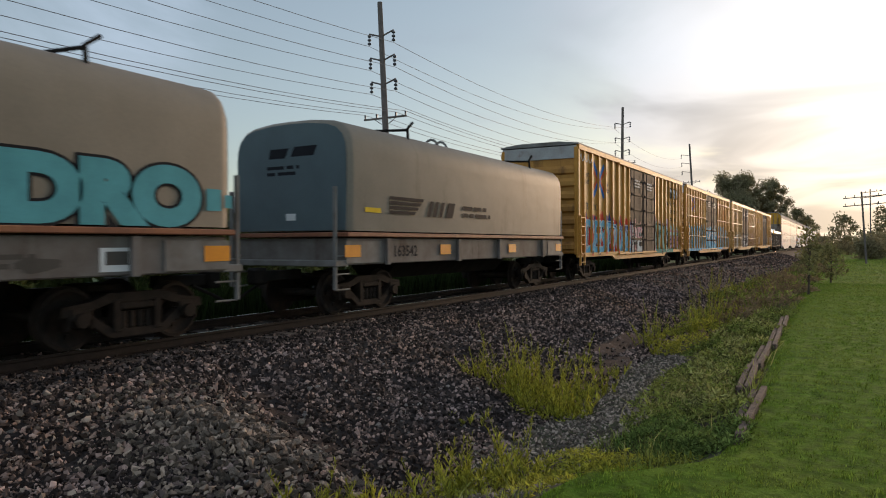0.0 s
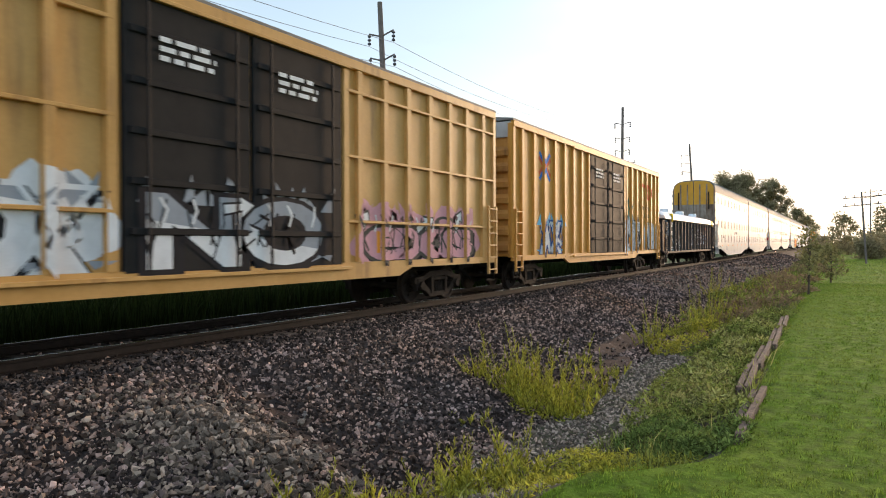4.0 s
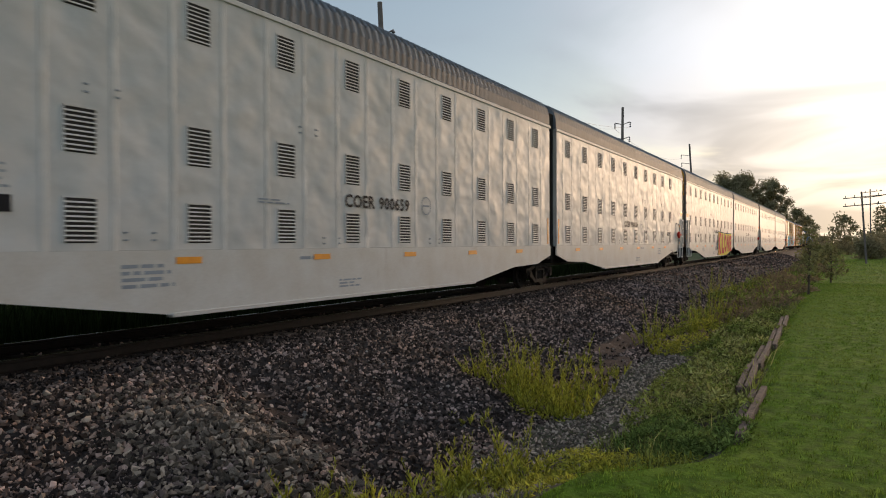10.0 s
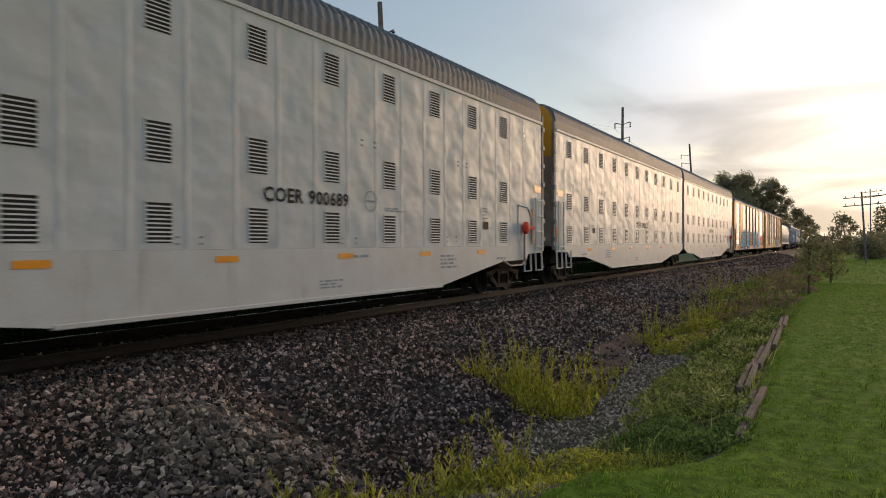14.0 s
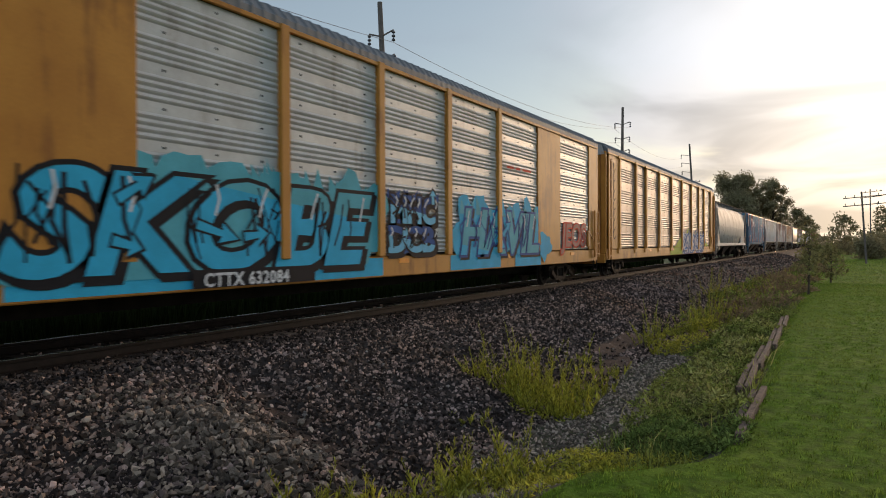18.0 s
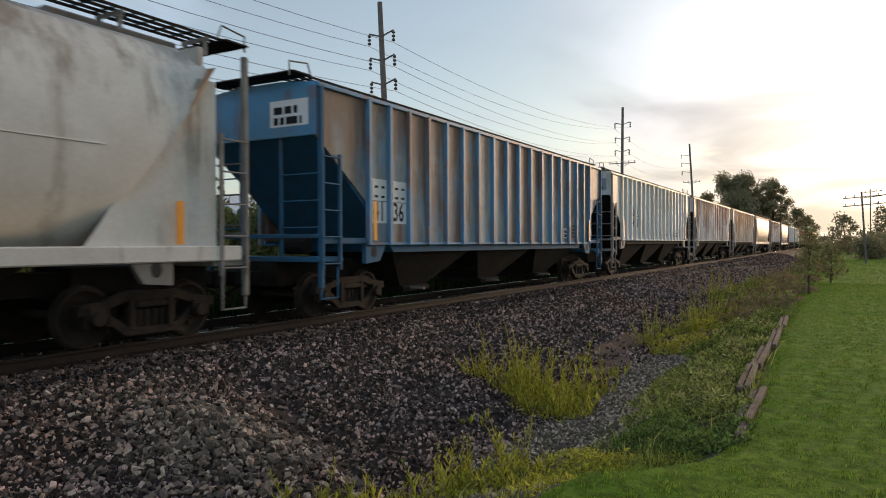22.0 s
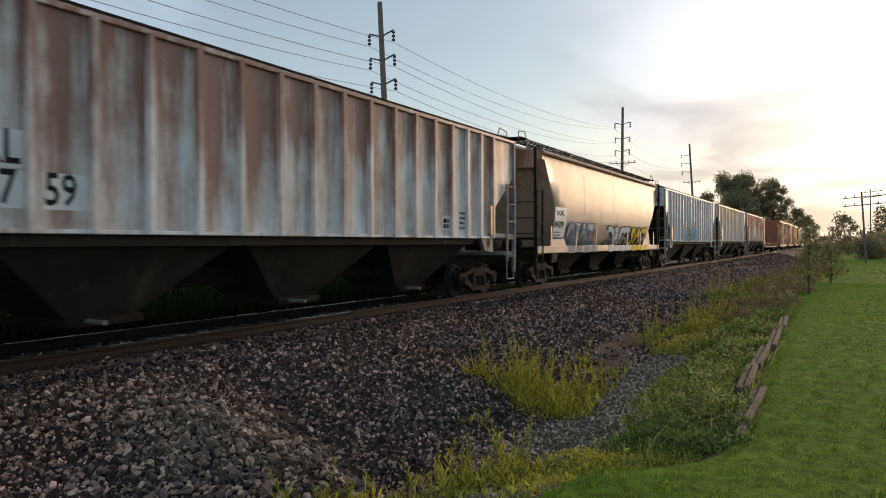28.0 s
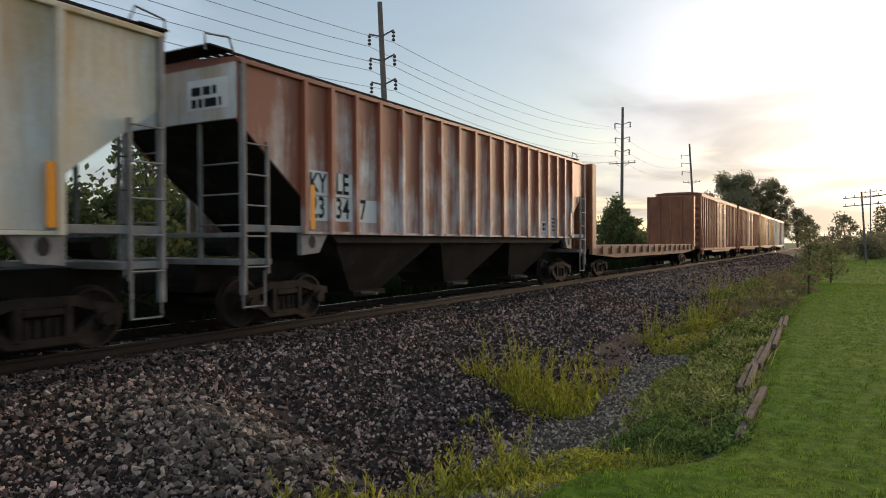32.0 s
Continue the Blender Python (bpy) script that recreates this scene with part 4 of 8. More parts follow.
herbs("ditch_weeds", [(-2.3, 6.5, 0.34, 0.24), (-2.05, 6.35, 0.34, 0.24), (-1.8, 6.3, 0.3, 0.2), (-2.15, 5.5, 0.28, 0.10), (-2.2, 5.0, 0.25, 0.08), (-2.4, 6.8, 0.28, 0.13), (-1.5, 6.2, 0.32, 0.16), (-2.85, 5.7, 0.35, 0.26), (-3.1, 5.35, 0.3, 0.2), (-2.7, 6.2, 0.28, 0.2), (-3.7, 9.4, 0.45, 0.22), (-4.1, 10.1, 0.5, 0.2), (-3.3, 9.1, 0.3, 0.2), (-2.9, 15.6, 0.6, 0.4), (-3.2, 18.6, 0.7, 0.5), (-2.0, 6.0, 0.3, 0.13), (-1.7, 6.05, 0.25, 0.12), (-2.3, 5.9, 0.28, 0.14), (-1.3, 6.35, 0.2, 0.1)], 10500, 0.05, 32, "weed", "yellow-green low weeds at the ditch's edge")
herbs("dry_weeds", [(-2.6, 16.8, 0.5, 0.35), (-2.4, 20.5, 0.8, 0.5), (-1.9, 23.5, 0.8, 0.6), (-2.8, 25.5, 0.9, 0.6), (-1.9, 28.0, 1.0, 0.7), (-2.9, 31.0, 1.0, 0.7), (-2.2, 35.0, 1.2, 0.8), (-3.0, 40.0, 1.3, 0.8), (-2.2, 46.0, 1.5, 0.9)], 9000, 0.10, 33, "straw", "dry brown weeds in the ditch")
herbs("ditch_weeds", [(-3.4, 22.0, 0.7, 0.5), (-3.0, 27.0, 0.8, 0.6), (-3.8, 30.0, 0.8, 0.6), (-3.4, 36.0, 1.0, 0.7), (-2.0, 26.0, 0.7, 0.5), (-1.9, 32.0, 0.8, 0.6), (-2.0, 40.0, 1.0, 0.7)], 6000, 0.10, 34, "dark_weed", "olive weeds in the far ditch")


# ---- wagons ----
def side_ribs(car, ys, x, depth, w, z0, z1, mat, both=True, name="rib", label=""):
    me = Shape().prism([(0, -w / 2), (depth, -w / 2 * 0.85), (depth, w / 2 * 0.85), (0, w / 2)], "z", z0, z1).mesh(name, M[mat])
    for y in ys:
        part(name, me, None, car, label, (x, y, 0))
        if both:
            part(name, me, None, car, label, pose(-x, y, 0, 0, 0, 180))
    return [(y - w / 2 * 0.85, y + w / 2 * 0.85, depth) for y in ys]


def coil_car(front, tag_fn, label, L=12.3):
    car = wagon("coil_wagon", label, "coil wagons", front, L)
    h = L / 2
    running_gear(car, L, 1.65)
    s = Shape().box(-1.45, 1.45, -h + 0.35, h - 0.35, 1.02, 1.56, 0.02)
    part("frame", s, "coil_frame", car, "worn grey steel underframe")
    part("floor_trough", Shape().prism([(-0.75, 1.05), (-0.35, 0.62), (0.35, 0.62), (0.75, 1.05)], "y", -h + 3.2, h - 3.2), "black", car)
    part("deck_rim", Shape().box(-1.56, 1.56, -h + 0.25, h - 0.25, 1.58, 1.67, 0.015), "rust_box", car, "rusty deck rim")
    for k in (-1, 1):
        part("end_platform", Shape().box(-1.45, 1.45, min(k * h, k * (h - 0.4)), max(k * h, k * (h - 0.4)), 1.00, 1.12, 0.015), "grey_steel", car)
        for x in (-1.38, 1.38):
            part("corner_post", Shape().box(x - 0.04, x + 0.04, k * (h - 0.06) - 0.03, k * (h - 0.06) + 0.03, 0.55, 2.55, 0.01), "grey_steel", car)
            for z in (0.55, 0.85, 1.2):
                part("step", Shape().tube([(x, k * (h - 0.06), z), (x, k * (h - 0.5), z)], 0.018, 6), "grey_steel", car)
    # the cover: one rounded hood, its ends leaning in a little
    arc = [(1.50, 1.70), (1.52, 2.6), (1.52, 3.25), (1.50, 3.48), (1.42, 3.68), (1.26, 3.83), (1.02, 3.91), (0.5, 3.97), (0, 3.98)]
    prof = arc + [(-x, z) for x, z in arc[-2::-1]]
    e = h - 0.32
    rings = []
    for y, q in ((-e + 0.02, 0.965), (-e + 0.07, 0.99), (-e + 0.18, 1.0), (e - 0.18, 1.0), (e - 0.07, 0.99), (e - 0.02, 0.965)):
        rings.append([(x * q, y, 1.70 + (z - 1.70) * q) for x, z in prof])
    part("cover", Shape().loft(rings), "coil_cover", car, "rounded tan steel coil cover", smooth=40)
    for k in (-1, 1):
        inner = [(x * 0.955, 1.71 + (z - 1.70) * 0.955) for x, z in prof]
        part("cover_end", Shape().prism(inner, "y", k * (e - 0.015), k * (e + 0.012)), "coil_end", car, "blue-grey cover end plate")
    for y in (-h + 2.85, h - 2.55):      # lifting brackets on the cover
        s = Shape()
        s.box(1.25, 1.34, y - 0.06, y + 0.06, 3.2, 3.75, 0.01)
        s.box(-1.34, -1.25, y - 0.06, y + 0.06, 3.2, 3.75, 0.01)
        for x in (-1.29, 1.29):
            s.tube([(x, y, 3.5), (x * 0.97, y, 4.05), (x * 0.97, y + 0.22, 4.22)], 0.035, 6)
        s.tube([(-1.25, y, 4.02), (0, y, 4.10), (1.25, y, 4.02)], 0.03, 6)
        part("lifting_bracket", s, "black", car, "dark lifting bracket")
    for y in (-0.25, 0.25):
        s = Shape().tube([(0.25 * math.cos(a), y, 3.96 + 0.34 * math.sin(a)) for a in [math.pi * k / 8 for k in range(9)]], 0.035, 6)
        part("lifting_eye", s, "grey_steel", car)
    for y in (-h + 0.9, h - 0.9):
        part("side_pocket", Shape().box(1.452, 1.47, y - 0.6, y + 0.6, 1.05, 1.5, 0.006), "grey_steel", car)
    for y in (-h + 1.7, -1.4, 1.0, h - 2.0):
        part("stake", Shape().box(1.45, 1.53, y - 0.07, y + 0.07, 1.0, 1.56, 0.01), "coil_frame", car)
    reflectors(car, (-h + 0.5, -h + 4.2, 1.9, h - 0.55), 1.475, 1.18, 1.42, 0.5)
    tag_fn(car, h, e)
    return car


def coil_tag_one(car, h, e):
    # bubble letters in turquoise with a dark rim
    word = lettering("DRO", 1.02, 0.085, 1.0, 0.0, 6)
    rim = lettering("DRO", 1.02, 0.125, 1.0, 0.0, 6)
    lo, hi = width_of(rim)
    k = 3.0 / (hi - lo)
    part("graffiti_rim", on_side([moved(rim, -h + 8.45 - lo * k, 1.78, k)], 1.512, 0.012), "ink", car)
    part("graffiti", on_side([moved(word, -h + 8.45 - lo * k, 1.78, k)], 1.512, 0.020), "cyan", car, "turquoise bubble-letter graffiti")
    part("graffiti_mark", on_side([rect(-h + 11.5, -h + 11.78, 1.95, 2.28), rect(-h + 11.85, -h + 12.0, 2.0, 2.2)], 1.50, 0.030), "cyan", car)
    part("small_print", on_side(bars(h - 4.2, 1.16, 1.0, 0.22, 2, 5), 1.45, 0.004), "faded_ink", car)
    part("inspection_panel", on_side([rect(h - 2.5, h - 2.0, 1.08, 1.40)], 1.45, 0.006), "white_paint", car)
    part("inspection_face", on_side([rect(h - 2.42, h - 2.08, 1.17, 1.35)], 1.45, 0.010), "faded_ink", car)
    part("faded_logo", on_side([blob(h - 3.3, 1.2, 0.28, 0.09, 14)], 1.45, 0.005), "faded_ink", car)


def coil_tag_two(car, h, e):
    flats = []
    for k in range(4):      # the flag of stripes, then the maker's letters as slanted blocks
        flats.append(([(-h + 1.7 + 0.0 * k, 2.08 + 0.10 * k), (-h + 2.7 + 0.12 * k, 2.08 + 0.10 * k), (-h + 2.75 + 0.12 * k, 2.15 + 0.10 * k), (-h + 1.72, 2.15 + 0.10 * k)], [(0, 1, 2, 3)]))
    for k, w in ((0, 0.13), (0.22, 0.13), (0.46, 0.13), (0.75, 0.3)):
        u = -h + 3.25 + k * 1.15
        flats.append(([(u, 2.06), (u + w * 1.1, 2.06), (u + w * 1.1 + 0.15, 2.42), (u + 0.15, 2.42)], [(0, 1, 2, 3)]))
    part("side_emblem", on_side(flats, 1.528, 0.008), "ink", car)
    part("small_print", on_side(bars(-h + 5.0, 2.1, 1.8, 0.36, 2, 3), 1.528, 0.008), "ink", car)
    part("number", on_side([moved(lettering("163542", 0.33, 0.008), -h + 1.95, 1.17)], 1.45, 0.006), "ink", car)
    part("end_emblem", on_end([([(-0.55, 3.2), (-0.1, 3.2), (0.0, 3.4), (-0.5, 3.4)], [(0, 1, 2, 3)]), ([(0.05, 3.22), (0.65, 3.22), (0.75, 3.42), (0.15, 3.42)], [(0, 1, 2, 3)])] + bars(-0.6, 2.85, 1.2, 0.25, 2, 8), -e - 0.012), "ink", car)
    part("placard", on_end([rect(-0.08, 0.18, 1.92, 2.06)], -e - 0.012, 0.006), "white_paint", car)
    part("yellow_patch", on_side([rect(-h + 0.85, -h + 1.4, 2.08, 2.18)], 1.513, 0.008), "gold", car)


def box_car(front, L, label, paint_name, style, marks=None, group="boxcars", door_mat="black_door", top=5.16, bottom=0.92, name="boxcar", doors=True, rails=()):
    car = wagon(name, label, group, front, L)
    h = L / 2
    running_gear(car, L, 2.4)
    part("body", Shape().box(-1.46, 1.46, -h + 0.10, h - 0.10, bottom + 0.14, top - 0.16, 0.02), paint_name, car, "")
    roof = [(-1.55, top - 0.12), (-1.55, top - 0.07), (-0.8, top + 0.02), (0.8, top + 0.02), (1.55, top - 0.07), (1.55, top - 0.12)]
    part("roof", Shape().prism(roof, "y", -h + 0.06, h - 0.06), "grey_steel" if style != "rust" else "rust_box", car, "weathered steel roof")
    me = Shape().box(-1.2, 1.2, -0.03, 0.03, top - 0.1, top + 0.03, 0.01).mesh("roof_seam", M["grey_steel"])
    for k in range(12):
        part("roof_seam", me, None, car, "", (0, -h + 0.8 + k * (L - 1.6) / 11, 0))
    part("side_sill", Shape().prism([(-h + 0.1, bottom), (-h + 4.4, bottom), (-h + 4.9, bottom - 0.17), (h - 4.9, bottom - 0.17), (h - 4.4, bottom), (h - 0.1, bottom), (h - 0.1, bottom + 0.16), (-h + 0.1, bottom + 0.16)], "x", 1.44, 1.53), paint_name, car)
    part("far_sill", Shape().box(-1.53, -1.44, -h + 0.1, h - 0.1, bottom, bottom + 0.16), paint_name, car)
    part("centre_sill", Shape().box(-0.35, 0.35, -h + 0.3, h - 0.3, 0.72, 0.98, 0.02), "black", car)
    part("top_chord", Shape().box(1.44, 1.56, -h + 0.1, h - 0.1, top - 0.30, top - 0.122, 0.01), paint_name, car)
    d0, d1 = -h + 7.25, -h + 12.0
    steps = []
    if style in ("ribs", "panels", "rust"):
        half = (0.16, 0.81, 1.74, 2.62, 3.56, 4.50, 5.40, 6.30, 7.12)
        ys = [-h + q for q in half] + [h - q for q in half[:-1]] + [d1 + 0.1]
        steps = side_ribs(car, ys, 1.46, 0.085, 0.17, bottom + 0.16, top - 0.3, paint_name)
    for z in rails:            # light horizontal rails between the posts
        for a, b in ((-h + 0.2, d0 - 0.1), (d1 + 0.1, h - 0.2)):
            part("side_rail", Shape().box(1.46, 1.55, a, b, z - 0.03, z + 0.03, 0.01), paint_name, car)
    # leading and trailing ends: pressed ribs
    for k in (-1, 1):
        y = k * (h - 0.10)
        z = bottom + 0.25
        step = (top - 0.75 - z) / 7
        end_mat = "yellow_end" if paint_name == "yellow_box" else paint_name
        part("end_sheet", Shape().box(-1.40, 1.40, min(y, y + k * 0.004), max(y, y + k * 0.004), bottom + 0.2, top - 0.62), end_mat, car)
        me = Shape().prism([(0, 0), (0.10, 0.06), (0.10, step * 0.45), (0, step * 0.72)], "x", -1.40, 1.40).mesh("end_rib", M[end_mat])
        for j in range(7):
            part("end_rib", me, None, car, "", pose(0, y, z + j * step, 0, 0, 180) if k < 0 else pose(0, y, z + j * step))
        part("end_cap", Shape().box(-1.46, 1.46, min(y, y + k * 0.05), max(y, y + k * 0.05), top - 0.62, top - 0.16, 0.01), "door_grey" if style != "rust" else "rust_box", car, "pale grey band over the end")
        for x in (-1.44, 1.44):
            part("corner_post", Shape().box(x - 0.07, x + 0.07, y - 0.06, y + 0.06, bottom + 0.1, top - 0.2, 0.02), paint_name, car)
        ladder("end_ladder", car, k * (h - 0.16) - 0.0, k * (h - 0.62), 1.58, 0.62, 2.45, 6, paint_name)
        part("end_step", Shape().tube([(1.5, k * (h - 0.15), bottom), (1.5, k * (h - 0.15), 0.45), (1.5, k * (h - 0.6), 0.45), (1.5, k * (h - 0.6), bottom)], 0.022, 6), "black", car)
    part("brake_wheel", Shape().tube([(0.28 * math.cos(a) - 0.6, h + 0.16, 2.6 + 0.28 * math.sin(a)) for a in [math.tau * q / 14 for q in range(15)]], 0.022, 6), "black", car)
    # two plug doors
    if doors:
        mid = (d0 + d1) / 2
        for a, b in ((d0 + 0.04, mid - 0.03), (mid + 0.03, d1 - 0.04)):
            door = part("door", Shape().box(1.46, 1.535, a, b, bottom + 0.12, top - 0.34, 0.015), door_mat, car, "black sliding plug door")
            me = Shape().box(1.535, 1.575, a + 0.08, b - 0.08, -0.05, 0.05, 0.01).mesh("door_rib", M[door_mat])
            for j in range(5):
                part("door_rib", me, None, door, "", (0, 0, bottom + 0.7 + j * (top - bottom - 1.5) / 4))
            for yy in (a + 0.35, b - 0.35):
                part("locking_bar", Shape().tube([(1.60, yy, bottom + 0.15), (1.60, yy, top - 0.4)], 0.022, 6), "black_door", door)
            part("door_print", on_side(bars(a + 0.55, top - 1.15, b - a - 1.1, 0.4, 3, 7) , 1.535, 0.046), "chalk", door)
        for z in (bottom + 0.06, top - 0.31):
            part("door_track", Shape().box(1.46, 1.60, d0 - 2.0, d1 + 0.2, z - 0.03, z + 0.03, 0.008), paint_name, car)
    for y in (-h + 2.6, -h + 5.6, h - 5.6, h - 2.6):
        part("reflector", Shape().box(1.466, 1.474, y - 0.06, y + 0.06, 1.25, 1.7), "reflector", car, "orange reflector strip")
    if marks:
        marks(car, h, steps, top, bottom)
    return car


def emblem_x(car, h, steps, x=1.46, k=1.0):
    """The crossing red and blue brush strokes on the pooled boxcars."""
    u, v, w = -h + 2.0, 3.30, 1.5
    cu, cv = u + w / 2, v + 0.62
    flats_b, flats_r = [], []
    for sx in (-1, 1):
        for sy in (-1, 1):
            flats_b.append(stroke([(cu + 0.03 * sx, cv + 0.06 * sy), (cu + 0.70 * k * sx, cv + 0.66 * k * sy)], 0.20 * k))
            flats_r.append(stroke([(cu + 0.14 * sx, cv + 0.02 * sy), (cu + 0.78 * k * sx, cv + 0.40 * k * sy)], 0.20 * k))
    part("emblem_blue", on_side(flats_b, x, 0.006, steps), "bright_blue", car)
    part("emblem_red", on_side(flats_r, x, 0.0045, steps), "brick", car)


def clipped(flat, vmax):
    """The part of flat paint below the height vmax."""
    b = bmesh.new()
    vs = [b.verts.new((u, v, 0)) for u, v in flat[0]]
    for q in flat[1]:
        try:
            b.faces.new([vs[i] for i in q])
        except ValueError:
            pass
    bmesh.ops.bisect_plane(b, geom=b.verts[:] + b.edges[:] + b.faces[:], plane_co=(0, vmax, 0), plane_no=(0.12, 1, 0), clear_outer=True)
    b.verts.index_update()
    out = [(v.co.x, v.co.y) for v in b.verts], [tuple(v.index for v in f.verts) for f in b.faces]
    b.free()
    return out


def tag_words(car, steps, x, word, u0, u1, v, size, cols, seed, fat=0.06, cloud=None, shear=0.0, name="graffiti", low=None):
    """Bubble letters between u0 and u1: a cloud behind them, a shadow, a rim, a two-tone fill and a few highlights."""
    rim = lettering(word, size, fat * 1.7 + 0.03, 0.96, shear, 4)
    fill = lettering(word, size, fat, 0.96, shear, 4)
    a, b = width_of(rim)
    k = (u1 - u0) / (b - a)
    rnd = random.Random(seed)
    if cloud:
        for q in range(7):
            pts, f = blob(u0 + (u1 - u0) * (q + 0.5) / 7, v + size * (0.36 + 0.08 * rnd.uniform(-1, 1)), (u1 - u0) / 8.5, size * rnd.uniform(0.42, 0.56), seed + q, 26, 0.30)
            part(name + "_cloud", on_side([([(uu, max(vv, v - 0.14)) for uu, vv in pts], f)], x, 0.0035 + 0.0002 * q, steps), cloud, car)
    put = lambda g, du=0.0, dv=0.0: moved(g, u0 - a * k + du, v + dv, k)
    part(name + "_shadow", on_side([put(rim, 0.09, -0.06)], x, 0.0065, steps), "ink", car)
    part(name + "_rim", on_side([put(rim)], x, 0.009, steps), cols[1], car)
    part(name, on_side([put(fill)], x, 0.012, steps), cols[0], car, "bubble-letter graffiti")
    part(name + "_lower", on_side([clipped(put(fill), v + size * 0.30)], x, 0.0145, steps), low or cols[2], car)
    flats = []
    for q in range(6):
        u = u0 + (u1 - u0) * (q + rnd.uniform(0.2, 0.8)) / 6
        flats.append(stroke([(u, v + size * 0.42), (u + 0.08, v + size * 0.56), (u + rnd.uniform(-0.05, 0.2), v + size * 0.68)], 0.05))
    tagged(part(name + "_shine", on_side(flats, x, 0.017, steps), "chalk", car), kind="stuff")
    # jagged spurs over and under the letters, and dark cuts through them
    spur, cuts = [], []
    for q in range(int(4 + (u1 - u0) * 3.0)):
        u = u0 + (u1 - u0) * rnd.random()
        w, t = rnd.uniform(0.10, 0.24), rnd.uniform(0.14, 0.34) * size
        lean, high = rnd.uniform(-0.35, 0.35), rnd.random() < 0.75
        base = v + size * (0.62 if high else 0.06)
        tip = base + (t if high else -min(t, 0.12))
        spur.append(([(u - w, base), (u + w, base), (u + lean, tip)], [(0, 1, 2)]))
        c = u0 + (u1 - u0) * rnd.random()
        cuts.append(stroke([(c, v + size * rnd.uniform(0.05, 0.2)), (c + rnd.uniform(-0.25, 0.25), v + size * rnd.uniform(0.3, 0.45)), (c + rnd.uniform(-0.3, 0.3), v + size * rnd.uniform(0.5, 0.7))], rnd.uniform(0.03, 0.07)))
    tagged(part(name + "_spur", on_side(spur, x, 0.0078, steps), cols[0], car), kind="stuff")
    rims, arrows = [], []
    for q in range(int((u1 - u0) * 0.7)):
        u, b0 = u0 + (u1 - u0) * rnd.random(), v + size * rnd.uniform(0.15, 0.6)
        a0, ln = rnd.uniform(-0.5, 1.9), size * rnd.uniform(0.25, 0.5)
        d = Vector((math.cos(a0), math.sin(a0)))
        n = Vector((-d.y, d.x))
        c0 = Vector((u, b0))
        for grow, to in ((0.035, rims), (0.0, arrows)):
            pts = [c0 - d * grow + n * (0.07 + grow), c0 + d * ln * 0.6 + n * (0.05 + grow), c0 + d * ln * 0.55 + n * (0.16 + grow * 1.6), c0 + d * (ln + grow * 2), c0 + d * ln * 0.55 - n * (0.16 + grow * 1.6), c0 + d * ln * 0.6 - n * (0.05 + grow), c0 - d * grow - n * (0.07 + grow)]
            to.append(([(p.x, max(p.y, v - 0.1)) for p in pts], [tuple(range(7))]))
    tagged(part(name + "_arrow_rim", on_side(rims, x, 0.0174, steps), cols[1], car), kind="stuff")
    tagged(part(name + "_arrow", on_side(arrows, x, 0.0182, steps), low or cols[2], car), kind="stuff")
    tagged(part(name + "_cut", on_side(cuts, x, 0.0160, steps), cols[1], car), kind="stuff")


def marks_pope(car, h, steps, top, bottom):
    emblem_x(car, h, steps)
    for line in (moved(lettering("next", 0.34), -h + 0.95, 3.95), moved(lettering("load", 0.34), -h + 0.95, 3.68), moved(lettering("any", 0.34), -h + 3.55, 3.75), moved(lettering("road", 0.34), -h + 3.55, 3.48)):
        part("slogan", on_side([line], 1.46, 0.006, steps), "faded_ink", car)
    part("number", on_side([moved(lettering("TB", 0.36, 0.006), -h + 1.0, 2.72), moved(lettering("OX", 0.36, 0.006), -h + 1.9, 2.72)], 1.46, 0.006, steps), "faded_ink", car)
    part("top_tag", on_side([stroke(scribble(-h + 0.9, 4.6, 1.4, 0.35, 3, 3), 0.05)], 1.46, 0.09), "chalk", car)
    tag_words(car, steps, 1.46, "DEST", -h + 0.9, -h + 4.6, 1.10, 1.75, ("deep_blue", "chalk", "sky_blue"), 21, 0.02, "red", 0.1)
    tag_words(car, steps, 1.46, "POPE", -h + 4.75, -h + 7.25, 1.05, 1.65, ("deep_blue", "chalk", "sky_blue"), 22, 0.02, "red", 0.1)
    tag_words(car, (), 1.535, "PE", -h + 7.4, -h + 9.4, 1.1, 1.5, ("pink", "ink", "chalk"), 23, 0.06, "pink")
    tag_words(car, steps, 1.46, "GRO", -h + 11.9, -h + 15.4, 1.08, 1.75, ("mint", "ink", "sea"), 24, 0.09, "pink")
    tag_words(car, steps, 1.46, "ens", -h + 15.5, -h + 18.3, 1.2, 1.35, ("pink", "faded_ink", "chalk"), 25, 0.03, "mint")
    part("base_paint", on_side([rect(-h + 12.0, -h + 16.5, bottom + 0.0, bottom + 0.2)], 1.53, 0.004), "sea", car)
    part("sign_panel", on_side([rect(h - 3.74, h - 1.13, 3.92, 4.52)], 1.46, 0.006, steps), "ink", car)
    flats = []
    for u in (h - 3.6, h - 2.85):        # the mark's blocks
        flats += [rect(u, u + 0.72, 4.28, 4.42), rect(u + 0.24, u + 0.48, 4.02, 4.28)]
    flats += [stroke([(h - 2.0, 4.03), (h - 1.35, 4.41)], 0.2), stroke([(h - 2.0, 4.41), (h - 1.35, 4.03)], 0.2)]
    part("sign_letters", on_side(flats, 1.46, 0.010, steps), "chalk", car)
    for line in (moved(lettering("Railcar Pooling", 0.40, 0.006), h - 4.1, 3.52, 1.12), moved(lettering("Experts", 0.40, 0.006), h - 3.15, 3.10, 1.12), moved(lettering("ttx.com", 0.38, 0.006), h - 3.15, 2.66, 1.12)):
        part("slogan", on_side([line], 1.46, 0.008, steps), "ink", car)


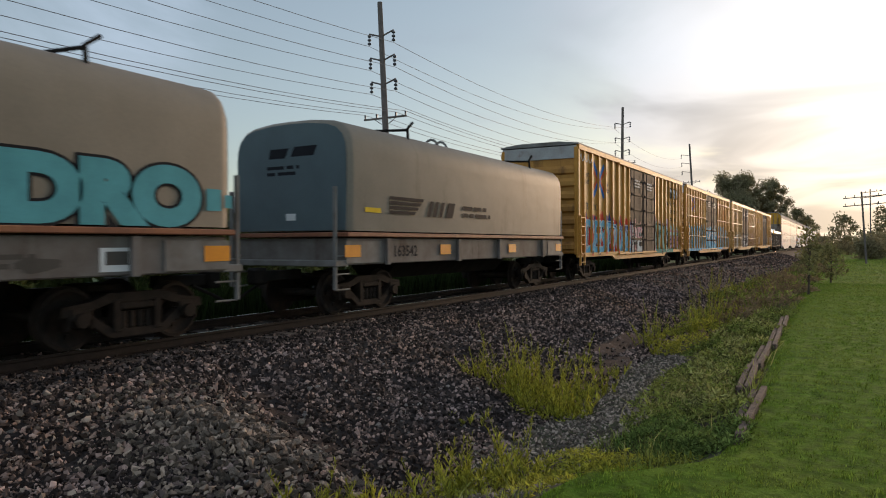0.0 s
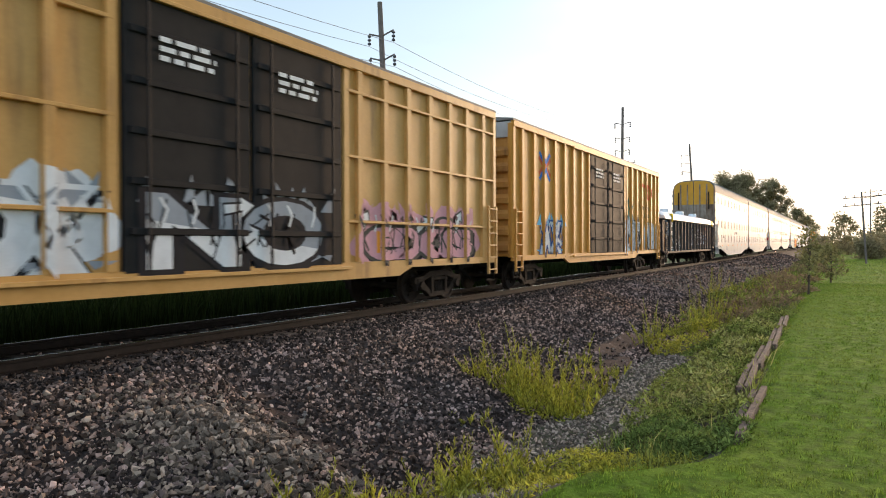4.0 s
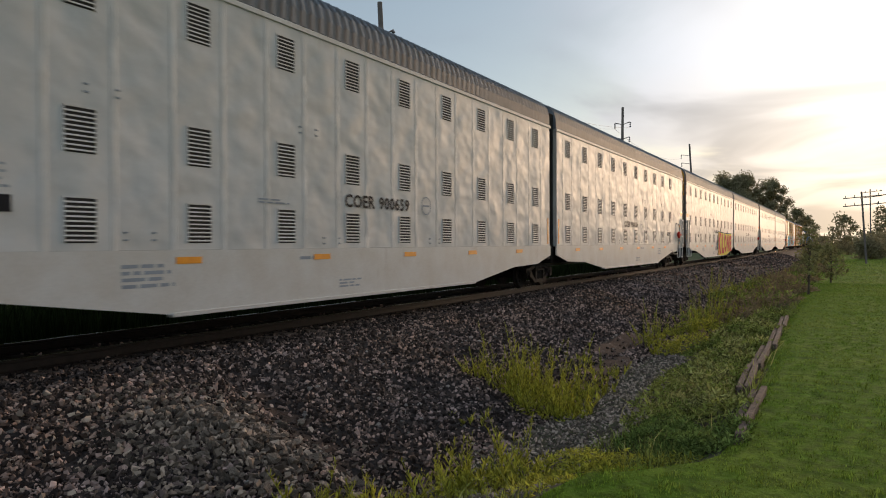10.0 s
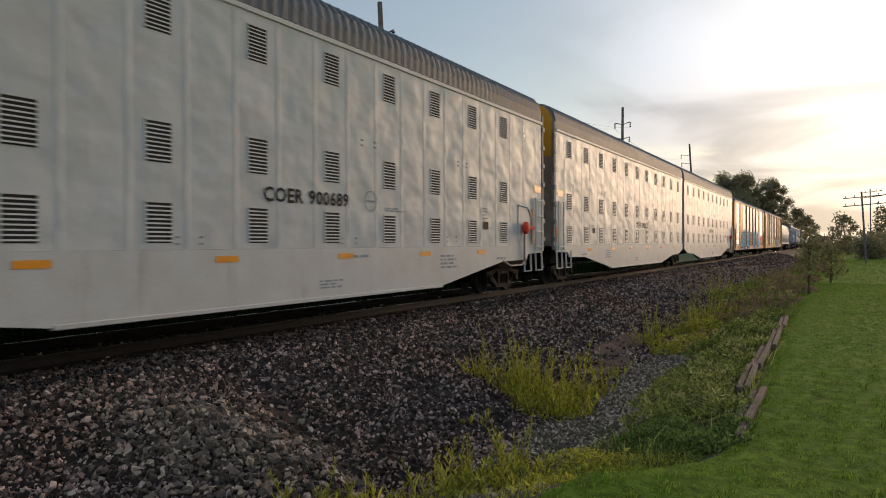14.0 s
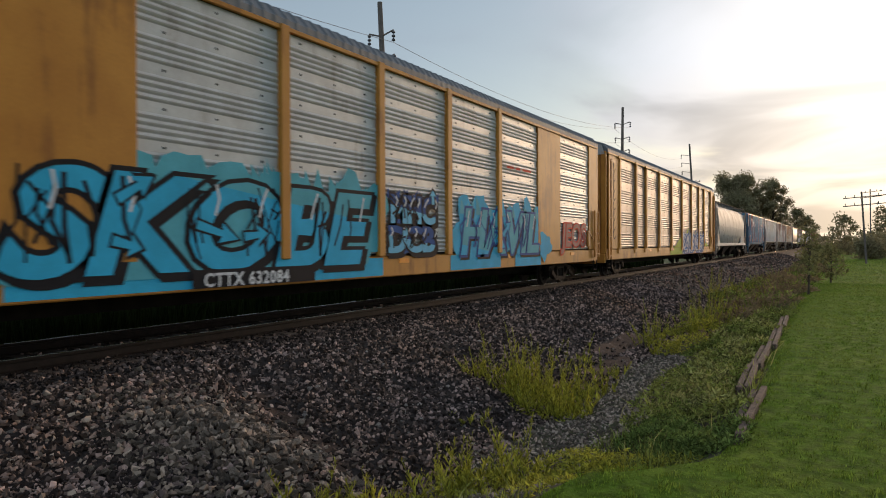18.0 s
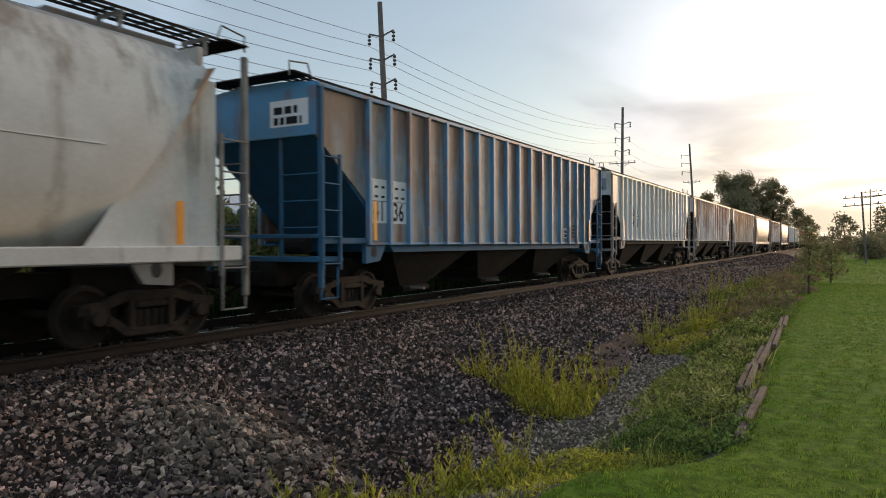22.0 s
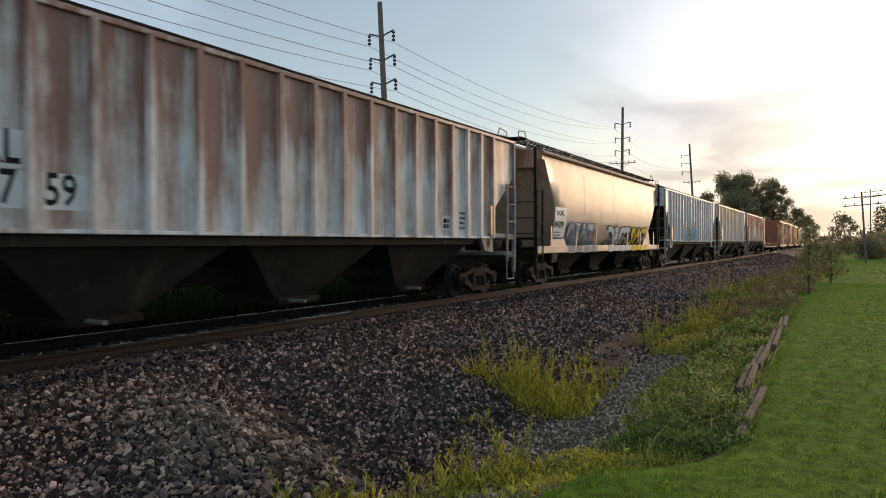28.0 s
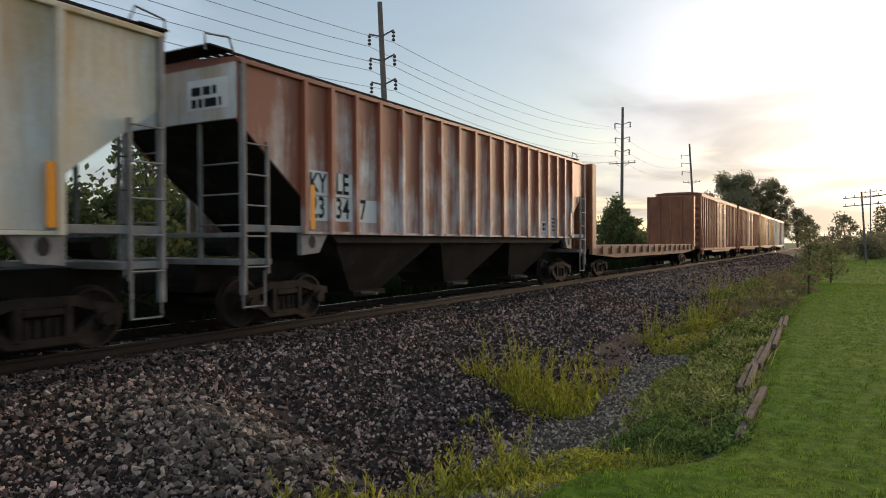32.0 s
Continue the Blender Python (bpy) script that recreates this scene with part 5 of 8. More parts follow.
def marks_blue(car, h, steps, top, bottom):
    emblem_x(car, h, steps, k=0.66)
    tag_words(car, steps, 1.46, "SNAFU", -h + 0.8, -h + 7.0, 1.10, 1.75, ("sky_blue", "aqua", "chalk"), 31, 0.07, "sky_blue", 0.1)
    tag_words(car, (), 1.535, "KIS", -h + 7.4, -h + 11.9, 1.10, 1.55, ("chalk", "aqua", "sky_blue"), 33, 0.06, "sky_blue")
    tag_words(car, steps, 1.46, "AMER", -h + 12.6, -h + 18.2, 1.10, 1.55, ("sky_blue", "chalk", "chalk"), 34, 0.10, "sky_blue", 0.15)
    part("base_paint", on_side([rect(-h + 0.2, h - 4.0, bottom, bottom + 0.16)], 1.53, 0.004), "sky_blue", car)
    part("pale_letters", on_side([rect(h - 3.9, h - 3.2, 3.2, 4.1), rect(h - 2.9, h - 1.9, 3.2, 4.1)], 1.46, 0.006, steps), "orange", car)
    part("pink_drips", on_side([blob(h - 6.2, 2.1, 0.3, 0.45, 9), blob(h - 5.9, 1.4, 0.25, 0.4, 12)], 1.46, 0.006, steps), "pink", car)


def marks_silver(car, h, steps, top, bottom):
    emblem_x(car, h, steps, k=0.66)
    tag_words(car, steps, 1.46, "HENRIX", -h + 1.6, -h + 7.0, 1.15, 1.35, ("smoke", "chalk", "chalk"), 41, 0.06, "chalk", 0.1)
    tag_words(car, (), 1.535, "NO", -h + 7.5, -h + 11.5, 1.15, 1.4, ("smoke", "ink", "chalk"), 42, 0.06)
    tag_words(car, steps, 1.46, "exis", -h + 12.6, -h + 17.6, 1.15, 1.3, ("pink", "faded_ink", "chalk"), 44, 0.05, "pink")


def marks_last(car, h, steps, top, bottom):
    emblem_x(car, h, steps, k=0.66)
    tag_words(car, steps, 1.46, "AX", -h + 2.2, -h + 4.4, 1.15, 1.4, ("sky_blue", "deep_blue", "chalk"), 51, 0.05)
    tag_words(car, steps, 1.46, "LOST", -h + 11.7, -h + 15.0, 1.10, 1.75, ("smoke", "chalk", "chalk"), 53, 0.07, "ink")
    part("high_tag", on_side([stroke(scribble(-h + 12.9, 3.2, 0.9, 0.6, 8 + q, 2), 0.07) for q in range(2)] + [stroke(scribble(-h + 12.9, 2.7, 0.8, 0.6, 18, 2), 0.07)], 1.46, 0.006, steps), "sea", car)
    tag_words(car, steps, 1.46, "oH", -h + 15.9, -h + 18.0, 1.25, 1.3, ("chalk", "chalk", "smoke"), 55, 0.05, "chalk")
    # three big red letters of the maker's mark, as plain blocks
    flats = []
    for q in range(2):
        u = h - 3.75 + 0.85 * q
        flats += [rect(u, u + 0.7, 4.12, 4.28), rect(u + 0.26, u + 0.44, 3.55, 4.12)]
    flats += [stroke([(h - 2.0, 3.55), (h - 1.4, 4.28)], 0.17), stroke([(h - 2.0, 4.28), (h - 1.4, 3.55)], 0.17)]
    part("red_mark", on_side(flats, 1.46, 0.006, steps), "red", car)
    for line in (moved(lettering("Railcar Pooling", 0.34), h - 3.8, 3.05), moved(lettering("Experts", 0.34), h - 2.9, 2.68), moved(lettering("ttx.com", 0.32), h - 2.9, 2.32)):
        part("slogan", on_side([line], 1.46, 0.006, steps), "faded_ink", car)
    part("data_panel", on_side([rect(h - 2.75, h - 2.1, 1.15, 1.75)], 1.46, 0.012, steps), "ink", car)


def gondola(front, L=16.3):
    car = wagon("gondola", "black steel gondola with a white lid and white scrawled graffiti", "", front, L)
    h = L / 2
    running_gear(car, L, 1.85)
    part("body", Shape().box(-1.46, 1.46, -h + 0.05, h - 0.05, 0.95, 2.78, 0.015), "gon_black", car, "black steel tub")
    part("side_sill", Shape().box(1.44, 1.56, -h + 0.05, h - 0.05, 0.86, 0.98, 0.01), "gon_black", car)
    part("far_sill", Shape().box(-1.56, -1.44, -h + 0.05, h - 0.05, 0.86, 0.98, 0.01), "gon_black", car)
    part("top_chord", Shape().box(1.44, 1.57, -h + 0.02, h - 0.02, 2.70, 2.80, 0.015), "gon_rib", car)
    part("centre_sill", Shape().box(-0.3, 0.3, -h + 0.3, h - 0.3, 0.70, 0.95, 0.02), "black", car)
    ys = [-h + q for q in (1.7, 3.08, 3.9, 4.88, 5.92, 6.95, 7.95, 9.06, 10.1, 11.15, 12.1, 13.0, 13.85, 15.0, 16.1)]
    steps = side_ribs(car, ys, 1.46, 0.10, 0.18, 0.98, 2.72, "gon_rib")
    # the lid, drawn in at its ends, with humps along it
    arc = [(1.62, 2.74), (1.62, 2.84), (1.55, 3.02), (1.20, 3.17), (0.6, 3.25), (0, 3.27)]
    prof = arc + [(-x, z) for x, z in arc[-2::-1]]
    rings = [[(x * q, y, 2.80 + (z - 2.80) * k) for x, z in prof] for y, q, k in ((-h - 0.05, 1.0, 0.55), (-h + 0.25, 1.0, 0.85), (-h + 0.8, 1.0, 1.0), (h - 0.8, 1.0, 1.0), (h - 0.25, 1.0, 0.85), (h + 0.05, 1.0, 0.55))]
    lid = part("lid", Shape().loft(rings), "gon_lid", car, "smooth white fibreglass lid", smooth=50)
    for y in (-h + 4.4, -h + 8.9, -h + 13.4):
        part("hump", Shape().loft([[(0.62 + 0.28 * math.cos(a) * q, y + 0.28 * math.sin(a) * q, z) for a in [math.tau * k / 16 for k in range(16)]] for z, q in ((3.1, 1.0), (3.42, 0.95), (3.48, 0.8))]), "gon_lid", lid, smooth=50)
    s = Shape().tube([(0.1, -h + 2.6, 3.2), (0.1, -h + 2.7, 3.5), (0.1, -h + 3.3, 3.5), (0.1, -h + 3.4, 3.2)], 0.03, 6)
    part("lid_hoop", s, "grey_steel", lid)
    s = Shape().box(1.60, 1.68, -h + 1.62, -h + 1.78, 2.62, 3.0, 0.01).box(1.4, 1.68, -h + 1.4, -h + 1.78, 2.96, 3.06, 0.01)
    part("lid_clamp", s, "gold", car, "yellow lid clamp")
    part("lid_clamp", Shape().box(1.60, 1.68, h - 1.0, h - 0.86, 2.62, 3.0, 0.01), "gold", car)
    for k in (-1, 1):
        ladder("end_ladder", car, k * (h - 0.1), k * (h - 0.55), 1.6, 0.6, 2.6, 6, "gon_black")
    # white scrawls
    for q in range(6):
        part("graffiti_scrawl", on_side([stroke(scribble(-h + 1.03 + 0.06 * math.sin(q * 2.3), 2.52 - 0.11 * q, 0.85, 0.46, 60 + q, 2), 0.036)], 1.46, 0.006 + 0.001 * q), "chalk" if q % 3 else "faded_blue", car, "white and blue scrawled graffiti")
    part("diamond", on_side([([(-h + 0.86, 1.75), (-h + 1.08, 1.57), (-h + 1.3, 1.75), (-h + 1.2, 1.92), (-h + 0.96, 1.92)], [(0, 1, 2, 3, 4)])], 1.46, 0.006), "chalk", car)
    flats = [moved(lettering("5202", 0.31, 0.012), -h + 2.0, 1.90), moved(lettering("60", 0.31, 0.012), -h + 3.28, 1.90)]
    flats.append(moved(lettering("TILX", 0.31, 0.012), -h + 2.0, 2.36))
    part("number", on_side(flats, 1.46, 0.006), "chalk", car)
    part("small_print", on_side(bars(-h + 2.05, 1.02, 0.8, 0.25, 2, 5), 1.46, 0.006), "chalk", car)
    u = -h + 2.7
    flats = [stroke([(u - 0.3, 1.75), (u + 0.4, 1.25), (u + 0.1, 0.95)], 0.05), stroke([(u + 0.3, 1.3), (u + 0.8, 1.7), (u + 1.2, 1.5), (u + 0.3, 1.0), (u + 1.1, 0.97)], 0.05), stroke([(u + 1.2, 1.1), (u + 1.25, 1.85), (u + 1.45, 1.4), (u + 1.6, 1.9), (u + 1.75, 1.4), (u + 2.0, 1.85), (u + 2.05, 1.2)], 0.05), stroke([(u + 1.2, 1.3), (u + 2.05, 1.28)], 0.05), stroke([(u + 1.3, 0.98), (u + 1.9, 1.0), (u + 2.0, 1.2)], 0.05)]
    part("graffiti_crown", on_side(flats, 1.46, 0.006, steps), "chalk", car)

    def ring_path(cx, cy, rx, ry, a0, a1):
        return [(cx + rx * math.cos(radians(a)), cy + ry * math.sin(radians(a))) for a in range(a0, a1 + 1, 20)]
    z0 = 1.3
    flats = []
    for c in (-h + 7.95, -h + 10.05):
        flats += [stroke([(c, z0), (c, z0 + 0.95)], 0.09), stroke(ring_path(c, z0 + 0.72, 0.42, 0.23, -90, 90), 0.09), stroke(ring_path(c, z0 + 0.25, 0.52, 0.26, -90, 90), 0.09)]
    flats.append(stroke(ring_path(-h + 9.38, z0 + 0.5, 0.26, 0.42, 0, 360), 0.09))
    c = -h + 11.05
    flats += [stroke([(c + 0.95, z0 + 0.1), (c + 0.95, z0 + 0.9), (c + 0.75, z0 + 0.7)], 0.09), stroke([(c + 0.7, z0 + 0.08), (c + 1.2, z0 + 0.08)], 0.09)]
    flats += [stroke([(c + a, z0 + 0.3), (c + a + 0.1, z0 + 0.85)], 0.06) for a in (0.1, 0.28)] + [stroke([(c, z0 + q), (c + 0.5, z0 + q)], 0.06) for q in (0.48, 0.66)]
    for q in flats:
        part("graffiti_letter_stroke", on_side([q], 1.46, 0.008, steps), "chalk", car, "stroke of a large white painted letter")
    for q in range(4):
        part("blue_scrawl", on_side([stroke(scribble(-h + 12.85, 1.95 - 0.17 * q, 0.55, 0.35, 70 + q, 1), 0.05)], 1.46, 0.006 + 0.001 * q), "sky_blue", car)
        part("pale_scrawl", on_side([stroke(scribble(-h + 13.95, 2.02 - 0.17 * q, 0.75, 0.36, 170 + q, 2), 0.045)], 1.46, 0.006 + 0.001 * q), "chalk" if q == 0 else "sky_blue", car, "white and blue scrawl")
    part("red_scrawl", on_side([stroke(scribble(-h + 13.95, 2.42, 0.85, 0.2, 181, 2), 0.06)], 1.46, 0.008), "red", car, "red scrawl")
    part("sign_frame", on_side([rect(-h + 13.42, -h + 13.97, 1.06, 1.36)], 1.46, 0.006), "chalk", car)
    part("sign_face", on_side([rect(-h + 13.46, -h + 13.67, 1.10, 1.32), rect(-h + 13.71, -h + 13.93, 1.10, 1.32)], 1.46, 0.010), "ink", car)
    tagged(part("small_print", on_side(bars(-h + 15.0, 1.5, 0.25, 0.45, 4, 31) + bars(-h + 15.05, 1.25, 0.4, 0.12, 1, 32), 1.46, 0.006), "chalk", car), kind="stuff")
    part("reflector", Shape().box(1.466, 1.474, -h + 15.50, -h + 15.62, 1.02, 1.98), "reflector", car, "orange reflector strip")
    for y in (-h + 0.57, -h + 4.2, -h + 7.45, -h + 9.45):
        part("reflector", Shape().box(1.466, 1.474, y - 0.06, y + 0.06, 1.05, 1.05 + (0.85 if y < -h + 1 else 0.33)), "reflector", car, "orange reflector strip")
    return car


def make_vent():
    s = Shape()
    for k in range(9):
        z = -0.25 + k * 0.06
        s.prism([(0.004, z), (0.014, z - 0.008), (0.017, z - 0.003), (0.006, z + 0.016)], "y", -0.21, 0.21)
    for y in (-0.225, 0.21):
        s.box(0.0, 0.012, y, y + 0.015, -0.28, 0.30)
    s.box(0.0, 0.012, -0.225, 0.225, 0.285, 0.30)
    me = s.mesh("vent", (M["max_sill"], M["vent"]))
    # a flat black sheet stands for the shade between the louvres
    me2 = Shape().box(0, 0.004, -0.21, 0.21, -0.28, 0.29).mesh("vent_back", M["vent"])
    return me, me2


VENT, VENT_SHADE = make_vent()


def max_unit(front, lead, number, marks=None, L=21.25):
    """One half of a two-part automobile carrier; lead: the half whose open end leads."""
    car = wagon("automobile_carrier", "tall white automobile carrier with dented side panels and a corrugated roof", "automobile carriers", front, L)
    h = L / 2
    c = -1 if lead else 1          # the end that has the doors and coupler
    if lead:
        running_gear(car, L, 0, (True, False), (-h + 1.9, h + 0.27))
    else:
        running_gear(car, L, 0, (False, True), (h - 1.9,))
    xs = 1.55
    part("body", Shape().box(-xs + 0.02, xs - 0.02, -h + 0.12, h - 0.12, 1.35, 5.28), "max_sill", car)
    roof = [(1.53, 5.27), (1.53, 5.56), (1.46, 5.82), (1.30, 6.00), (1.02, 6.13), (0.5, 6.20), (0, 6.22)]
    prof = roof + [(-x, z) for x, z in roof[-2::-1]]
    part("roof", Shape().prism(prof, "y", -h + 0.05, h - 0.05), "max_roof", car, "grey corrugated roof")
    s = Shape()
    n = 84
    out = [(x * 1.012 + (0.012 if x > 0 else -0.012 if x < 0 else 0), z + 0.028) for x, z in prof]
    for k in range(n):
        y = -h + 0.15 + (L - 0.3) * k / (n - 1)
        ring_a = [(x, y - 0.055, z - 0.03) for x, z in out]
        ring_b = [(x, y, z) for x, z in out]
        ring_c = [(x, y + 0.055, z - 0.03) for x, z in out]
        s.loft([ring_a, ring_b, ring_c], caps=False)
    part("roof_corrugation", s, "max_roof", car)
    part("eave_rail", Shape().box(xs - 0.03, xs + 0.03, -h, h, 5.18, 5.27, 0.01), "max_sill", car)
    # side sheets, one between each pair of joints
    slip = {"900657": 0.22, "900659": 0.54}.get(number, 0.0)      # these pairs' panels sit further from the end
    v0, pitch = (1.31, 1.866) if lead else (2.90 + slip, 1.852 if number == "900659" else 1.905)      # the vents' first column and their spacing
    first = v0 - pitch / 4
    while first > 0.7:
        first -= pitch / 2
    edges = [0.05] + [first + pitch / 2 * k for k in range(40) if first + pitch / 2 * k < L - 0.35] + [L - 0.05]
    post = Shape().prism([(xs - 0.005, -0.075), (xs + 0.004, -0.05), (xs + 0.004, 0.05), (xs - 0.005, 0.075)], "z", 1.36, 5.18).mesh("side_post", M["max_white"])
    made = {}
    for k, (a, b) in enumerate(zip(edges[:-1], edges[1:])):
        w = round(b - a, 3)
        if w not in made:
            made[w] = Shape().box(xs - 0.02, xs, -w / 2 + 0.006, w / 2 - 0.006, 1.36, 5.19, 0.004).mesh("side_panel", M["max_white"])
        part("side_panel", made[w], None, car, "", (0, c * h - c * (a + b) / 2, 0))
        if k:
            part("side_post", post, None, car, "", (0, c * h - c * a, 0))
    part("far_side", Shape().box(-xs, -xs + 0.04, -h + 0.05, h - 0.05, 1.36, 5.19), "max_white", car)
    for k in range(11 if lead else 10):
        y = c * h - c * (v0 + pitch * k)
        for z in (1.74, 2.87, 4.69):
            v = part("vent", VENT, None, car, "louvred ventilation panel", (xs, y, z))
            part("vent_back", VENT_SHADE, None, v, "", (0, 0, 0))
    # the skirt: steps down towards the middle
    def sk(q):
        return c * h - c * q
    low = [(sk(0.0), 1.36), (sk(0.0), 1.15), (sk(1.15), 1.12), (sk(1.3), 0.95), (sk(3.0), 0.93), (sk(6.4), 0.44), (sk(L - 5.4), 0.43), (sk(L - 2.9), 0.75), (sk(L - 1.1), 0.80), (sk(L), 1.05), (sk(L), 1.36)]
    for x0, x1 in ((xs - 0.03, xs + 0.012), (-xs - 0.012, -xs + 0.03)):
        part("skirt", Shape().prism(low, "x", x0, x1), "max_sill", car)
    part("skirt_lip", Shape().box(xs - 0.10, xs + 0.035, min(sk(6.4), sk(L - 5.4)), max(sk(6.4), sk(L - 5.4)), 0.40, 0.47, 0.01), "max_sill", car)
    part("underframe", Shape().box(-1.2, 1.2, -h + 0.4, h - 0.4, 0.75, 1.3), "black", car)
    # closed end: dark bellows frame at the joint; door end: two clamshell doors
    y = -c * h
    part("joint_frame", Shape().box(-1.45, 1.45, min(y, y - c * 0.26), max(y, y - c * 0.26), 0.9, 5.75, 0.03), "black", car, "dark joint between the two halves")
    y = c * h
    for sgn in (-1, 1):
        d = part("end_door", Shape().prism([(sgn * 0.012, 1.35), (sgn * 1.48, 1.35), (sgn * 1.48, 5.56), (sgn * 1.38, 5.84), (sgn * 1.18, 6.02), (sgn * 0.9, 6.12), (sgn * 0.012, 6.16)], "y", min(y, y + c * 0.10), max(y, y + c * 0.10)), "max_door", car, "pale grey end door")
        yy = y + c * 0.10
        part("yellow_top", Shape().prism([(sgn * 0.03, 4.35), (sgn * 1.44, 4.35), (sgn * 1.46, 5.54), (sgn * 1.36, 5.82), (sgn * 1.16, 6.0), (sgn * 0.88, 6.10), (sgn * 0.03, 6.14)], "y", min(yy, yy + c * 0.012), max(yy, yy + c * 0.012)), "door_yellow", d, "yellow upper door panel")
        for q in (0.45, 0.95):
            part("door_post", Shape().box(sgn * q - 0.05, sgn * q + 0.05, min(yy, yy + c * 0.06), max(yy, yy + c * 0.06), 1.4, 5.9, 0.01), "max_door", d)
        part("door_bar", Shape().box(sgn * 1.1 - 0.04, sgn * 1.1 + 0.04, min(yy, yy + c * 0.09), max(yy, yy + c * 0.09), 4.0, 5.3, 0.01), "black", d)
        part("hinge_post", Shape().box(sgn * 1.50 - 0.06, sgn * 1.50 + 0.06, min(y, y + c * 0.14), max(y, y + c * 0.14), 1.2, 5.5, 0.02), "max_door", car)
        for q in range(7):
            part("hinge", Shape().box(sgn * 1.53 - 0.05, sgn * 1.53 + 0.05, min(y, y + c * 0.2), max(y, y + c * 0.2), 1.5 + q * 0.58, 1.64 + q * 0.58, 0.01), "grey_steel", car)
    ladder("end_ladder", car, sk(0.12), sk(0.62), xs + 0.05, 1.2, 2.85, 4, "max_sill")
    for q in (0.05, 0.95):
        part("step", Shape().tube([(xs, sk(q), 1.18), (xs + 0.02, sk(q), 0.6), (xs + 0.02, sk(q + 0.5), 0.6), (xs, sk(q + 0.5), 1.18)], 0.03, 6), "max_sill", car)
    part("notice", Shape().box(xs, xs + 0.01, min(sk(0.1), sk(0.65)), max(sk(0.1), sk(0.65)), 3.02, 3.24), "reflector", car, "orange notice plate")
    reflectors(car, (sk(0.86),), xs + 0.004, 1.4, 2.5, 0.13)
    reflectors(car, (sk(0.02),), xs + 0.004, 1.45, 2.0, 0.10)
    reflectors(car, tuple(sk(q) for q in ((3.6, 6.7, 9.7, 12.7, 15.7, 18.7) if lead else tuple(v0 + (q - 2.90) * pitch / 1.905 for q in (4.32, 7.17, 10.12, 13.1, 16.1, 19.0)))), xs + 0.014, 1.16, 1.26, 0.46)
    reflectors(car, (sk(L - 0.22),), xs + 0.004, 1.42, 2.25, 0.10)
    part("small_print", on_side(bars(min(sk(5.6), sk(6.5)), 0.85, 0.9, 0.36, 4, 3), xs + 0.012, 0.004) , "smoke", car)
    part("small_print", on_side(bars(min(sk(2.6), sk(3.4)), 1.0, 0.8, 0.1, 1, 3), xs + 0.012, 0.004) , "smoke", car)
    tagged(part("small_print", on_side(bars(min(sk(9.1), sk(10.0)), 1.17, 0.9, 0.10, 1, 13), xs + 0.012, 0.004), "smoke", car), kind="stuff")
    tagged(part("small_print", on_side(bars(min(sk(8.1), sk(8.8)), 2.12, 0.75, 0.10, 2, 14), xs, 0.013), "smoke", car), kind="stuff")
    tagged(part("small_print", on_side(bars(min(sk(10.2), sk(10.9)), 0.62, 0.7, 0.18, 3, 15), xs + 0.012, 0.004), "smoke", car), kind="stuff")
    part("data_panel", on_side([rect(min(sk(3.9), sk(4.2)), max(sk(3.9), sk(4.2)), 1.82, 2.02)], xs, 0.013), "ink", car)
    tagged(part("data_print", on_side(bars(min(sk(3.85), sk(4.25)), 2.1, 0.36, 0.34, 4, 16, 0.35), xs, 0.013), "smoke", car), kind="stuff")
    dots = Shape()
    for q, z in ((9.35, 3.45), (5.35, 3.42), (10.0, 1.5), (5.9, 1.55), (13.8, 1.5)):
        for du in (-0.22, 0.22):
            for dz in (-0.05, 0.05):
                dots.box(xs, xs + 0.012, sk(q) + du - 0.03, sk(q) + du + 0.03, z + dz - 0.012, z + dz + 0.012)
    tagged(part("rivet", dots, "smoke", car), kind="stuff")
    at = -h + (10.4 if lead else 8.95 - slip)
    flats = [moved(lettering(number, 0.34, 0.009, 1.1), at + 1.12, 2.16, 1.04)]
    flats.append(moved(lettering("COER", 0.34, 0.009, 1.05), at - 0.02, 2.16, 1.06))
    for q in flats:
        part("number", on_side([q], xs, 0.014), "ink", car)
    ring_pts = [(at + 3.0 + 0.2 * math.cos(a), 2.3 + 0.2 * math.sin(a)) for a in [math.tau * q / 16 for q in range(17)]]
    part("round_badge", on_side([stroke(ring_pts, 0.025), rect(at + 2.85, at + 3.15, 2.28, 2.32)], xs, 0.008), "smoke", car)
    if not lead:                  # hand brake with its red wheel at the trailing end
        y = sk(1.35)
        part("brake_housing", Shape().prism([(y + 0.0, 1.5), (y - 0.55, 1.5), (y - 0.55, 2.55), (y + 0.15, 2.5), (y + 0.4, 2.2)], "x", xs, xs + 0.02), "max_sill", car)
        part("brake_wheel", Shape().loft([[(xs + q, y - 0.2 + r * math.cos(a), 1.9 + r * math.sin(a)) for a in [math.tau * k / 14 for k in range(14)]] for q, r in ((0.02, 0.09), (0.08, 0.19), (0.16, 0.18), (0.19, 0.06))]), "signal_red", car, "red hand brake", smooth=40)
        part("brake_lever", Shape().box(xs + 0.1, xs + 0.15, y - 0.1, y + 0.42, 1.86, 1.95, 0.01), "signal_red", car)
        part("brake_cover_edge", Shape().tube([(xs + 0.024, y - 0.55, 2.56), (xs + 0.024, y + 0.12, 2.52), (xs + 0.024, y + 0.42, 2.2), (xs + 0.024, y + 0.42, 1.5)], 0.018, 6), "smoke", car)
        part("brake_rod", Shape().tube([(xs + 0.06, y - 0.2, 1.8), (xs + 0.06, y - 0.2, 0.9)], 0.03, 6), "grey_steel", car)
